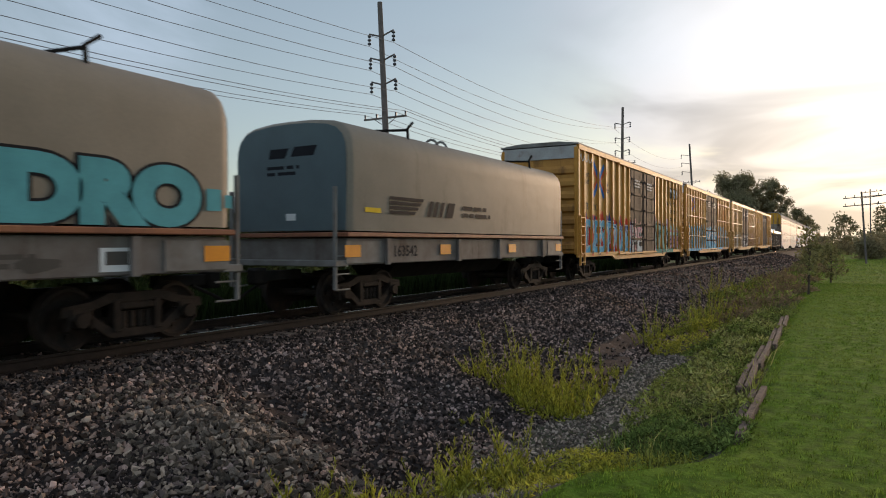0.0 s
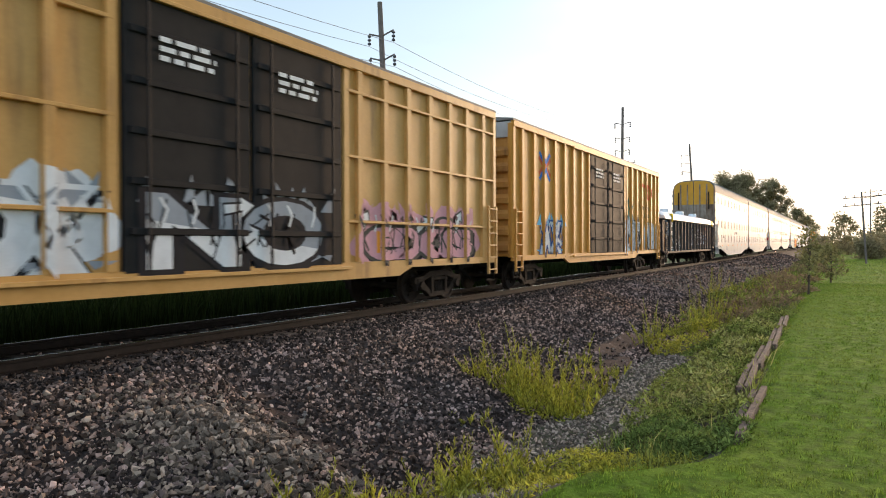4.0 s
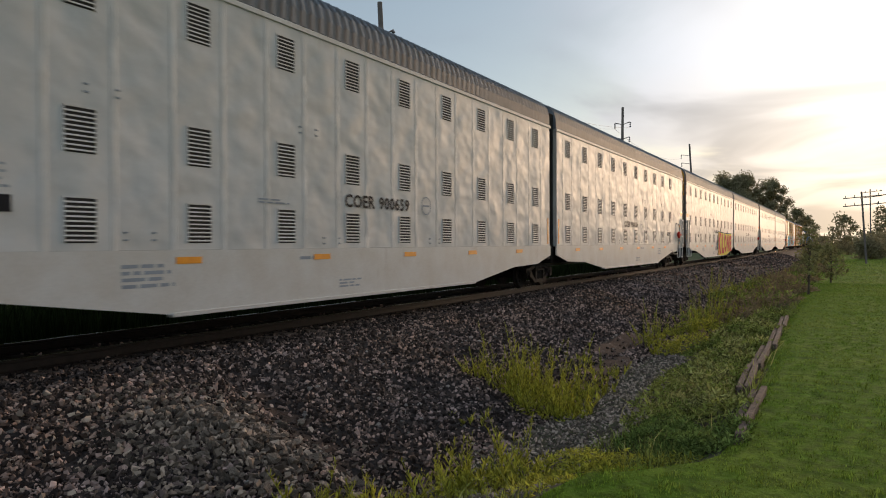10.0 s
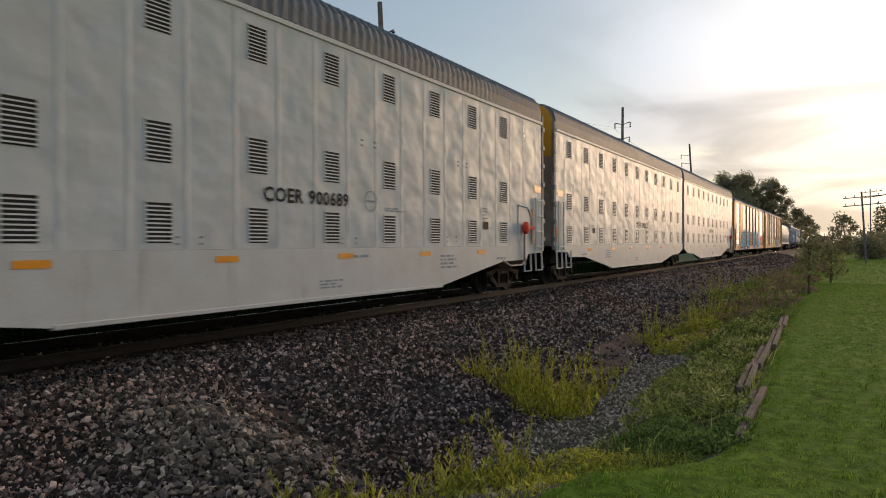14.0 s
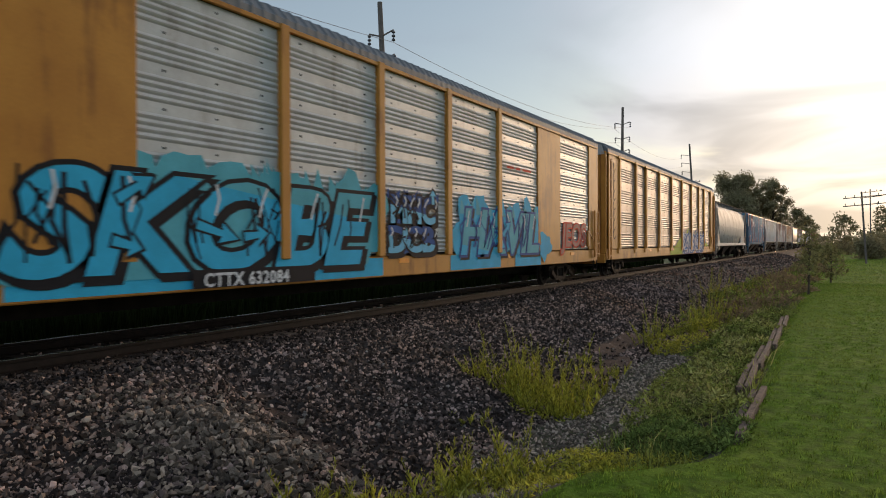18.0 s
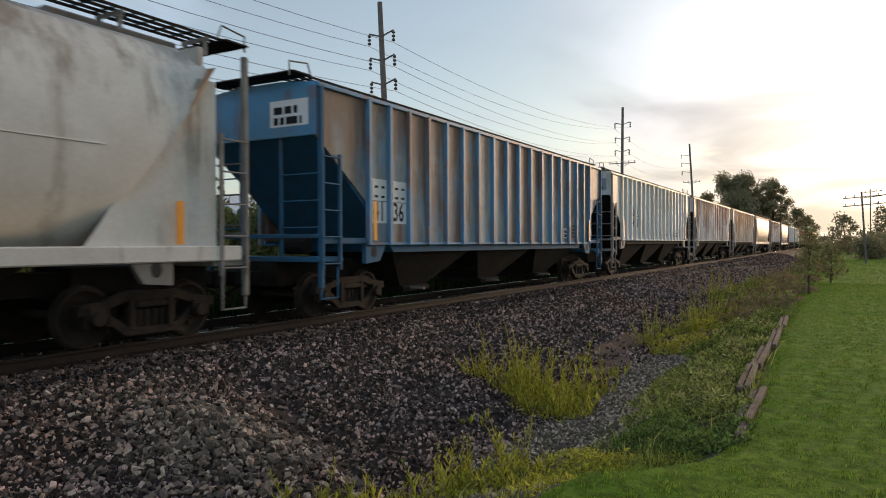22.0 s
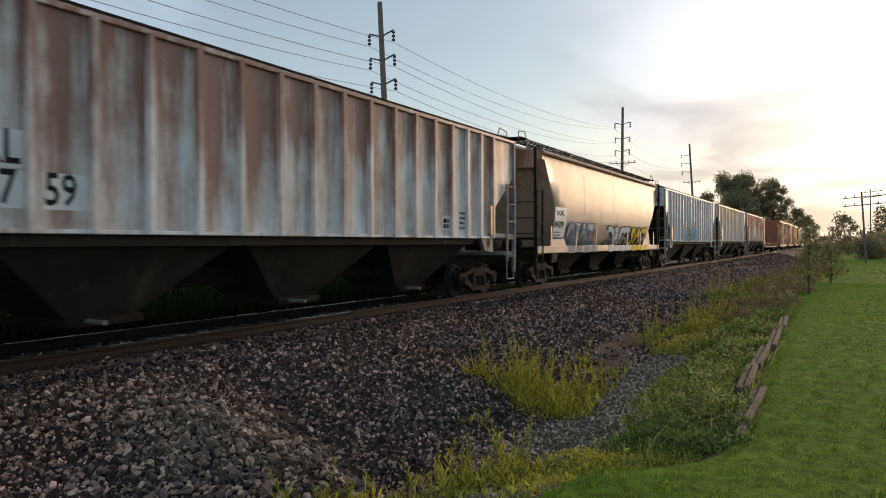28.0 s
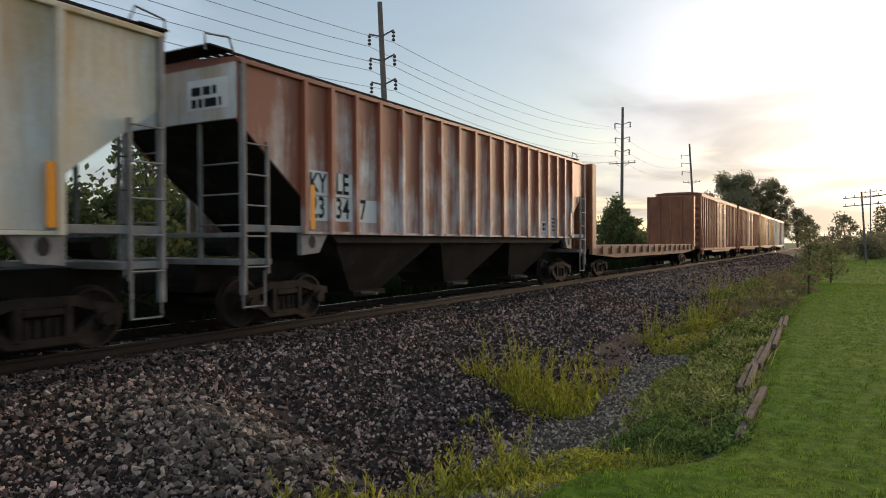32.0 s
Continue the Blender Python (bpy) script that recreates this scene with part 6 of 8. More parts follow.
        part("brake_pipe", Shape().tube([(xs, y - 1.6, 0.95), (xs + 0.05, y - 1.2, 0.8), (xs + 0.05, y - 0.4, 0.8), (xs, y + 0.1, 1.0)], 0.03, 6), "grey_steel", car)
    if marks:
        marks(car, h, xs)
    return car


def marks_klone(car, h, xs):
    a, b = 12.55 - h, 19.85 - h
    outline = [(a + 0.0, 0.55), (a + 1.2, 0.42), (a + 4.5, 0.45), (b - 2.6, 0.5), (b, 0.80), (b + 0.05, 2.15), (b - 2.3, 2.15), (b - 4.0, 2.18), (b - 4.3, 1.6), (a + 2.8, 2.2), (a + 1.9, 2.2), (a + 0.1, 2.25)]
    part("graffiti_rim", on_side([([(u - 0.07 if u < (a + b) / 2 else u + 0.07, v + (0.07 if v > 1.4 else -0.05)) for u, v in outline], [tuple(range(12))])], xs + 0.012, 0.018), "ink", car)
    part("graffiti_back", on_side([(outline, [tuple(range(12))])], xs + 0.012, 0.024), "gold", car, "yellow backing of the graffiti")
    flats = []
    w = (b - a) / 5
    for k, ch in enumerate("KLONE"):
        g = lettering(ch, 1.95, 0.15)
        lo, hi = width_of(g)
        flats.append(moved(g, a + 0.14 + w * k - lo * (w - 0.16) / (hi - lo), 0.70 + 0.035 * k, (w - 0.16) / (hi - lo), 1.0 - 0.05 * k))
    part("graffiti", on_side(flats, xs + 0.012, 0.030), "red", car, "large red block-letter graffiti")
    flats = [blob(a - 0.5, 1.25, 0.40, 0.42, 4, rough=0.12), blob(a - 1.15, 1.0, 0.16, 0.16, 5), blob(a - 0.55, 1.8, 0.1, 0.12, 6), blob(a + 1.3, 2.45, 0.22, 0.2, 7), blob(a + 5.0, 2.3, 0.12, 0.12, 8), blob(b - 0.1, 0.8, 0.14, 0.18, 9), stroke([(a - 0.3, 0.4), (a + 0.1, 0.7)], 0.4)]
    for q in flats:
        part("graffiti_drop", on_side([q], xs + 0.012, 0.014), "ink", car)
    for q in bars(a - 0.72, 1.12, 0.45, 0.32, 3, 4):
        part("graffiti_dash", on_side([q], xs + 0.012, 0.020), "sky_blue", car)


def scrawl_low(car, h, xs):
    part("graffiti_scrawl", on_side([stroke(scribble(-h + 2.0, 1.16, 1.3, 0.16, 91, 2), 0.035), stroke([(-h + 1.3, 1.1), (-h + 1.9, 1.25), (-h + 2.8, 1.07)], 0.03)], xs + 0.012, 0.006), "ink", car)


def auto_rack(front, L, kind):
    gold = kind == "yellow"
    car = wagon("auto_rack", "yellow auto rack with galvanised corrugated panels and blue graffiti" if gold else "auto rack with rusty corrugated panels and yellow posts", "auto racks", front, L)
    h = L / 2
    running_gear(car, L, 3.0)
    sheet = "rack_silver" if gold else "rack_rusty"
    xs = 1.50
    part("deck", Shape().box(-1.5, 1.5, -h, h, 0.74, 1.18, 0.02), "rack_yellow", car, "yellow steel deck sill")
    part("centre_sill", Shape().box(-0.4, 0.4, -h + 0.4, h - 0.4, 0.45, 0.76), "black", car)
    part("body", Shape().box(-xs + 0.06, xs - 0.06, -h + 0.6, h - 0.6, 1.2, 5.2), "black", car)
    roof = [(1.54, 5.16), (1.53, 5.30), (1.36, 5.50), (0.7, 5.72), (0, 5.78)]
    prof = roof + [(-x, z) for x, z in roof[-2::-1]]
    part("roof", Shape().prism(prof, "y", -h + 0.05, h - 0.05), "max_roof", car, "grey corrugated roof")
    s = Shape()
    for k in range(100):
        y = -h + 0.15 + (L - 0.3) * k / 99
        s.loft([[(x * 1.004, y + q, z + r) for x, z in prof] for q, r in ((-0.06, -0.01), (0, 0.03), (0.06, -0.01))], caps=False)
    part("roof_corrugation", s, "max_roof", car)
    if gold:
        plates = [(0.0, 1.45), (4.1, 6.35), (20.75, 22.75), (25.85, L)]
        bays = [(1.45, 4.1)] + [(6.35 + 2.88 * k, 6.35 + 2.88 * (k + 1)) for k in range(5)] + [(22.75, 25.85)]
    else:
        cuts = [1.85, 4.64, 6.55, 9.4, 12.45, 15.4, 18.4, 21.0, 23.1, 25.75]
        plates = [(0.3, 1.85), (25.75, L - 0.45)]
        bays = list(zip(cuts[:-1], cuts[1:]))
    steps = []
    for a, b in plates:
        part("side_plate", Shape().box(xs - 0.04, xs + 0.02, -h + a, -h + b, 1.2, 5.16, 0.01), "rack_yellow", car, "yellow steel plate")
        part("far_plate", Shape().box(-xs - 0.02, -xs + 0.04, -h + a, -h + b, 1.2, 5.16, 0.01), "rack_yellow", car)
    for a, b in bays:
        s, f = Shape(), Shape()
        zs = [(xs - 0.035, 1.24)]
        flat_mid = []
        groups, ridges, pitch = (7, 4, 0.098) if gold else (4, 6, 0.105)
        for g in range(groups):            # a group of ridges, then a flat band with bolts
            z = 1.26 + g * 3.82 / groups
            for q in range(ridges):
                zs += [(xs - 0.035, z), (xs - 0.018, z + 0.022), (xs - 0.008, z + 0.046), (xs - 0.018, z + 0.07), (xs - 0.035, z + 0.088)]
                z += pitch
            flat_mid.append((z + 1.26 + (g + 1) * 3.82 / groups) / 2 - 0.01)
        zs.append((xs - 0.035, 5.1))
        ring = zs + [(xs - 0.06, 5.1), (xs - 0.06, 1.24)]
        s.prism(ring, "y", -h + a + 0.02, -h + b - 0.02)
        panel = part("side_panel", s, sheet, car, "corrugated galvanised panel")
        for z in flat_mid:
            for q in range(3):
                for dz in ((0.0,) if gold else (-0.08, 0.09)):
                    y = -h + a + (b - a) * (q + 0.5) / 3
                    f.box(xs - 0.036, xs - 0.022, y - 0.016, y + 0.016, z + dz - 0.015, z + dz + 0.015)
        tagged(part("bolt", f, "black", panel), kind="stuff")
        part("far_panel", Shape().box(-xs, -xs + 0.04, -h + a + 0.02, -h + b - 0.02, 1.24, 5.1), sheet, car)
    edge = sorted({round(q, 3) for ab in bays for q in ab})
    for q in edge:
        if gold and any(abs(q - e) < 0.01 for ab in plates for e in ab):
            continue
        part("post", Shape().box(xs - 0.04, xs + 0.07, -h + q - 0.11, -h + q + 0.11, 1.18, 5.2, 0.015), "rack_yellow", car, "yellow side post")
        part("post", Shape().box(-xs - 0.07, -xs + 0.04, -h + q - 0.11, -h + q + 0.11, 1.18, 5.2, 0.015), "rack_yellow", car)
        if not gold:
            part("post_foot", Shape().prism([(-h + q - 0.25, 1.0), (-h + q + 0.25, 1.0), (-h + q + 0.11, 1.9), (-h + q - 0.11, 1.9)], "x", xs - 0.03, xs + 0.045), "rack_yellow", car)
            part("post_cap", Shape().box(xs, xs + 0.09, -h + q - 0.32, -h + q + 0.32, 5.06, 5.16, 0.01), "rack_yellow", car)
    part("eave_rail", Shape().box(xs - 0.02, xs + 0.05, -h + 0.1, h - 0.1, 5.10, 5.18, 0.01), "rack_yellow", car)
    for k in (-1, 1):
        y = k * h
        for sgn in (-1, 1):
            d = part("end_door", Shape().box(min(sgn * 0.02, sgn * 1.25), max(sgn * 0.02, sgn * 1.25), y - 0.06, y + 0.06, 1.2, 5.05, 0.03), "door_grey" if gold else "rack_yellow", car, "end door")
            part("door_edge", Shape().box(min(sgn * 1.27, sgn * 1.5), max(sgn * 1.27, sgn * 1.5), y - 0.08, y + 0.05, 1.0, 5.2, 0.03), "rack_yellow", car)
            for q in (0.35, 0.8):
                part("door_post", Shape().box(sgn * q - 0.04, sgn * q + 0.04, y + k * 0.06 - 0.02, y + k * 0.06 + 0.02, 1.3, 4.9, 0.01), "rack_yellow", d)
        part("end_gable", Shape().prism([(-1.45, 5.06), (1.45, 5.06), (1.3, 5.45), (0.7, 5.68), (-0.7, 5.68), (-1.3, 5.45)], "y", y - 0.08 if k < 0 else y, y if k < 0 else y + 0.08), "door_grey", car)
        if gold:
            ladder("end_ladder", car, y - k * 0.1, y - k * 0.55, xs + 0.07, 0.9, 2.7, 5, "rack_yellow")
        else:
            ladder("end_ladder", car, y - k * 0.05, y - k * 0.42, xs + 0.07, 0.8, 4.9, 11, "rack_yellow")
        part("end_sill", Shape().box(-1.45, 1.45, y - 0.1, y + 0.1, 0.62, 1.0, 0.02), "rack_yellow", car)
        part("step", Shape().tube([(xs, y - k * 0.12, 0.8), (xs, y - k * 0.12, 0.42), (xs, y - k * 0.55, 0.42), (xs, y - k * 0.55, 0.8)], 0.025, 6), "black", car)
    part("brake_lever", Shape().box(xs + 0.03, xs + 0.12, h - 1.5, h - 1.25, 1.3, 1.9, 0.03).tube([(xs + 0.1, h - 1.4, 1.85), (xs + 0.1, h - 0.9, 1.6)], 0.03, 6), "rack_yellow", car)
    reflectors(car, [-h + q for q in (2.0, 7.5, 13.0, 18.5, 24.0)], xs + 0.004, 1.02, 1.12, 0.4)
    return car


def rack_marks_one(car, L):
    h, xs = L / 2, 1.50
    part("graffiti_base", on_side([rect(-h + 4.6, -h + 12.2, 0.78, 1.15), rect(-h + 15.1, -h + 18.0, 0.78, 1.15), rect(-h + 19.0, -h + 21.0, 0.76, 1.16)], xs, 0.006), "aqua", car)
    part("graffiti_base_dark", on_side([rect(-h + 7.25, -h + 10.0, 0.78, 1.06)], xs, 0.034), "ink", car)
    tag_words(car, (), xs + 0.012, "SKOBE", -h + 4.4, -h + 11.9, 1.10, 1.85, ("lagoon", "ink", "aqua"), 61, 0.06, "lagoon", 0.25)
    tag_words(car, (), xs + 0.012, "MHC", -h + 12.4, -h + 14.4, 1.92, 0.8, ("deep_blue", "ink", "sky_blue"), 62, 0.04)
    tag_words(car, (), xs + 0.012, "DCB", -h + 12.3, -h + 14.4, 1.28, 0.75, ("deep_blue", "ink", "sky_blue"), 63, 0.04, name="graffiti_lower")
    tag_words(car, (), xs + 0.012, "HAVIL", -h + 15.5, -h + 20.9, 1.2, 1.6, ("lagoon", "deep_blue", "aqua"), 64, 0.05, "aqua", 0.2)
    part("graffiti_patch", on_side([blob(-h + 21.35, 1.35, 0.5, 0.42, 3, rough=0.3)], xs + 0.012, 0.014), "aqua", car)
    flats = lettering("JEOS", 1.12, 0.02, 0.95, 0.1, 4)
    rim = lettering("JEOS", 1.12, 0.07, 0.95, 0.1, 4)
    k = 2.6 / (width_of(rim)[1])
    part("graffiti_red", on_side([moved(rim, -h + 22.9, 1.34, k, 1.0)], xs + 0.012, 0.010), "red", car)
    part("graffiti_red_fill", on_side([moved(flats, -h + 22.9, 1.34, k, 1.0)], xs + 0.012, 0.016), "rose", car)
    part("number", on_side([moved(lettering("CTTX 632084", 0.29, 0.008, 1.1), -h + 7.45, 0.80)], xs, 0.045), "chalk", car)
    part("red_print", on_side(bars(-h + 18.4, 3.6, 2.2, 0.12, 1, 9), xs, 0.02), "red", car)


def rack_marks_two(car, L):
    h, xs = L / 2, 1.50
    cloud = [(12.7, 1.19), (13.6, 1.25), (14.3, 1.55), (15.0, 1.75), (15.6, 1.55), (16.3, 1.9), (17.4, 2.35), (17.9, 2.0), (19.2, 1.95), (20.2, 2.15), (21.0, 1.85), (22.4, 2.0), (23.5, 1.6), (24.6, 1.3), (24.9, 1.19)]
    part("graffiti_cloud", on_side([([(-h + u, v) for u, v in cloud], [tuple(range(15))])], xs + 0.012, 0.004), "lime", car, "yellow-green graffiti cloud")
    part("graffiti_base", on_side([rect(-h + 12.2, -h + 15.6, 0.77, 1.17)], xs, 0.006), "lime", car)
    part("graffiti_base", on_side([rect(-h + 15.6, -h + 19.2, 0.77, 1.17), rect(-h + 20.0, -h + 22.6, 0.77, 1.17)], xs, 0.006), "deep_blue", car)
    for q in range(6):
        part("graffiti_blue", on_side([blob(-h + 16.4 + 1.25 * q, 1.45, 0.95, 0.52, 50 + q, 18, 0.3)], xs + 0.012, 0.0074 + 0.0002 * q), "deep_blue", car)
    tag_words(car, (), xs + 0.012, "KSORGEO", -h + 15.4, -h + 23.4, 1.05, 1.35, ("deep_blue", "chalk", "bright_blue"), 71, 0.02, None, 0.15)
    rnd = random.Random(72)
    loops = []
    for q in range(16):
        u, v, rr = -h + rnd.uniform(15.4, 23.0), rnd.uniform(1.2, 1.8), rnd.uniform(0.2, 0.45)
        a0 = rnd.uniform(0, 6)
        loops.append(stroke([(u + rr * 0.9 * math.cos(a0 + 0.45 * j), v + rr * math.sin(a0 + 0.45 * j)) for j in range(9)], 0.055))
    tagged(part("graffiti_loops", on_side(loops, xs + 0.012, 0.020), "chalk", car), kind="stuff")
    part("graffiti_streaks", on_side([stroke(scribble(-h + 18.6, 0.95, 6.5, 0.3, 77, 9), 0.06)], xs, 0.018), "chalk", car)
    part("rack_letters", on_side([stroke(scribble(-h + 1.0, 4.6 - 0.4 * q, 0.25, 0.5, 80 + q, 1), 0.06) for q in range(8)], xs + 0.02, 0.006), "ink", car)


HOP_SLOPE = [(0.0, 3.42), (1.65, 2.22)]


def end_cage(car, h, mat, z_top, z_sill, slope_in=1.65):
    """Ladders, posts and platform at both ends of a covered hopper."""
    for k in (-1, 1):
        y = k * h
        for x in (-1.46, 1.46):
            part("corner_post", Shape().box(x - 0.045, x + 0.045, y - k * 0.10 - 0.045, y - k * 0.10 + 0.045, 0.62, z_top, 0.008), mat, car)
            if x > 0:
                ladder("side_ladder", car, y - k * 0.10, y - k * 0.62, 1.49, 0.95, 3.15, 5, mat)
        for x in (-0.55, 0.5):
            part("end_post", Shape().box(x - 0.035, x + 0.035, y - k * 0.08 - 0.03, y - k * 0.08 + 0.03, 1.2, 3.55, 0.008), mat, car)
        for z in (1.75, 2.25, 2.75):
            part("rung", Shape().tube([(-1.46, y - k * 0.06, z), (-0.55, y - k * 0.06, z)], 0.016, 5), mat, car)
            part("rung", Shape().tube([(0.5, y - k * 0.06, z), (1.46, y - k * 0.06, z)], 0.016, 5), mat, car)
        part("end_platform", Shape().box(-1.46, 1.46, min(y, y - k * 0.75), max(y, y - k * 0.75), 1.10, 1.20, 0.01), mat, car)
        part("end_rail", Shape().box(-1.46, 1.46, y - k * 0.04 - 0.02, y - k * 0.04 + 0.02, 1.55, 1.63, 0.008), mat, car)
        part("sill_beam", Shape().box(1.38, 1.48, min(y - k * 0.1, y - k * (slope_in + 0.1)), max(y - k * 0.1, y - k * (slope_in + 0.1)), z_sill - 0.02, z_sill + 0.10, 0.01), mat, car)
        part("jacking_plate", Shape().prism([(y - k * 1.5, z_sill + 0.02), (y - k * 2.25, z_sill + 0.02), (y - k * 1.98, z_sill - 0.38), (y - k * 1.5, z_sill - 0.42)], "x", 1.36, 1.46), mat, car)
        # a black disc on the plate stands for the shade in the hole
        part("jacking_hole", Shape().loft([[(q, y - k * 1.78 + 0.09 * math.cos(a), z_sill - 0.18 + 0.12 * math.sin(a)) for a in [math.tau * j / 12 for j in range(12)]] for q in (1.455, 1.466)]), "vent", car)
        part("draft_box", Shape().box(-0.45, 0.45, min(y, y - k * 2.4), max(y, y - k * 2.4), 0.62, 1.12, 0.02), "black", car)
        part("brake_cylinder", Shape().tube([(0.15, y - k * 0.55, 1.4), (0.75, y - k * 0.55, 1.4)], 0.16, 10), "black", car)
        part("low_step", Shape().tube([(1.46, y - k * 0.10, 0.7), (1.46, y - k * 0.10, 0.42), (1.46, y - k * 0.58, 0.42), (1.46, y - k * 0.58, 1.0)], 0.022, 6), mat, car)


def roof_walk(car, h, mat, z, over=0.35):
    """Running boards along the roof, on brackets, with hatches between them."""
    for x in (-0.78, 0.78):
        s = Shape()
        for q in (-0.28, -0.10, 0.10, 0.28):
            s.box(x + q - 0.014, x + q + 0.014, -h + 0.1 - over, h - 0.1 + over, z + 0.16, z + 0.20)
        for k in range(60):
            y = -h + 0.12 - over + k * (2 * h + 2 * over - 0.24) / 59
            s.box(x - 0.28, x + 0.28, y - 0.02, y + 0.02, z + 0.165, z + 0.19)
        walkway = part("roof_walkway", s, "black", car, "dark grated roof walkway")
        me = Shape().box(x - 0.30, x + 0.30, -0.02, 0.02, z + 0.10, z + 0.16).box(x + 0.2, x + 0.26, -0.02, 0.02, z - 0.12, z + 0.1).box(x - 0.26, x - 0.2, -0.02, 0.02, z - 0.05, z + 0.1).mesh("bracket", M[mat])
        for k in range(13):
            part("bracket", me, None, walkway, "", (0, -h + 0.5 + k * (2 * h - 1.0) / 12, 0))
    for k in range(5):
        part("hatch", Shape().box(-0.36, 0.36, -h + 1.6 + k * (2 * h - 3.2) / 4 - 1.1, -h + 1.6 + k * (2 * h - 3.2) / 4 + 1.1, z + 0.02, z + 0.16, 0.03), mat, car)
    for k in (-1, 1):
        y = k * (h + over - 0.05)
        part("walk_rail", Shape().tube([(1.06, y - k * 0.6, z + 0.18), (1.06, y - k * 0.5, z + 0.42), (1.06, y, z + 0.36), (1.06, y, z + 0.1)], 0.018, 6), mat, car)
        part("cross_walk", Shape().box(-1.15, 1.15, min(y, y - k * 0.5), max(y, y - k * 0.5), z + 0.165, z + 0.195), "black", car)


def rib_hopper(front, L, label, paint_name, z_sill=1.56, ribs=17, marks=None, rib_mat=None, sheet=None):
    car = wagon("covered_hopper", label, "covered hoppers", front, L)
    h = L / 2
    running_gear(car, L, 1.55)
    top = 4.38
    # straight sides with the ends cut back over the platforms
    side = [(-h + 0.02, top), (-h + 0.02, HOP_SLOPE[0][1]), (-h + 1.65, 2.20), (-h + 1.65, z_sill), (h - 1.65, z_sill), (h - 1.65, 2.20), (h - 0.02, HOP_SLOPE[0][1]), (h - 0.02, top)]
    part("far_side_sheet", Shape().prism(side, "x", -1.44, -1.40), sheet or paint_name, car, "")
    half = [q for q in (1.56, 2.31, 3.07, 3.89, 4.74, 5.58, 6.43, 7.33, 8.22)]
    ys = [-h + q * L / 17.3 for q in half] + [h - q * L / 17.3 for q in half[::-1]]
    part("side_sheet", Shape().prism([(-h + 0.02, top), (-h + 0.02, HOP_SLOPE[0][1]), (-h + 1.65, 2.20), (-h + 1.65, z_sill), (ys[0], z_sill), (ys[0], top)] if ys[0] > -h + 1.66 else [(-h + 0.02, top), (-h + 0.02, HOP_SLOPE[0][1]), (ys[0], 2.26), (ys[0], top)], "x", 1.40, 1.44), sheet or paint_name, car)
    for a, b in zip(ys[:-1], ys[1:]):
        part("side_sheet", Shape().box(1.40, 1.44, a + 0.002, b - 0.002, z_sill, top), sheet or paint_name, car)
    part("side_sheet", Shape().prism([(h - 0.02, top), (h - 0.02, HOP_SLOPE[0][1]), (h - 1.65, 2.20), (h - 1.65, z_sill), (ys[-1], z_sill), (ys[-1], top)] if ys[-1] < h - 1.66 else [(h - 0.02, top), (h - 0.02, HOP_SLOPE[0][1]), (ys[-1], 2.26), (ys[-1], top)], "x", 1.40, 1.44), sheet or paint_name, car)
    # the tank within: end slopes and bays, their shade put into the colour
    inner = [(-h + 0.06, top), (-h + 0.06, 3.46), (-h + 2.6, z_sill - 0.2), (h - 2.6, z_sill - 0.2), (h - 0.06, 3.46), (h - 0.06, top)]
    part("slope_sheet", Shape().prism(inner, "x", -1.398, 1.398), "hop_blue_dark" if paint_name == "hop_blue" else "bay", car, "end slope sheet with shade put into its colour")
    part("end_header", Shape().box(-1.42, 1.42, -h, -h + 0.055, 3.46, top, 0.008), "hop_grey" if paint_name in ("hop_rust", "hop_orange", "hop_deep") else paint_name, car)
    part("end_header", Shape().box(-1.42, 1.42, h - 0.055, h, 3.46, top, 0.008), paint_name, car)
    part("roof", Shape().prism([(-1.46, top - 0.02), (-1.46, top + 0.06), (-0.5, top + 0.14), (0.5, top + 0.14), (1.46, top + 0.06), (1.46, top - 0.02)], "y", -h, h), paint_name, car)
    part("top_chord", Shape().box(1.42, 1.50, -h + 0.02, h - 0.02, top - 0.035, top + 0.035, 0.01), paint_name, car)
    part("side_sill", Shape().box(1.40, 1.50, -h + 1.6, h - 1.6, z_sill - 0.045, z_sill + 0.012, 0.008), paint_name, car)
    part("far_sill", Shape().box(-1.53, -1.40, -h + 1.6, h - 1.6, z_sill - 0.06, z_sill + 0.05, 0.012), paint_name, car)
    steps = side_ribs(car, ys, 1.44, 0.10, 0.105, z_sill - 0.04, top - 0.01, rib_mat or paint_name)
    n = 3
    w = (L - 5.0) / n
    for k in range(n):
        c = -h + 2.5 + w * (k + 0.5)
        rings = [[(x * 1.37, c + y * w / 2, z_sill - 0.05) for x, y in ((-1, -1), (1, -1), (1, 1), (-1, 1))], [(x * 0.62, c + y * 0.55, 0.42) for x, y in ((-1, -1), (1, -1), (1, 1), (-1, 1))]]
        bay = part("discharge_bay", Shape().loft(rings), "bay", car, "sloping discharge bay with shade put into its colour")
        part("outlet_gate", Shape().box(-0.75, 0.75, c - 0.6, c + 0.6, 0.30, 0.43, 0.015), "black", bay)
        part("gate_shaft", Shape().tube([(0.7, c - 0.3, 0.38), (1.15, c - 0.3, 0.38)], 0.035, 8), "grey_steel", bay)
    part("centre_sill", Shape().box(-0.3, 0.3, -h + 2, h - 2, 0.72, 1.05), "black", car)
    # the blue wagon's cage takes the blue with the end shade in it
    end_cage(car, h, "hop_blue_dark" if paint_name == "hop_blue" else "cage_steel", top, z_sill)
    roof_walk(car, h, "grey_steel", top + 0.05)
    part("reflector", Shape().box(1.53, 1.538, -h + 1.66, -h + 1.78, z_sill + 0.05, z_sill + 0.85), "reflector", car, "orange reflector strip")
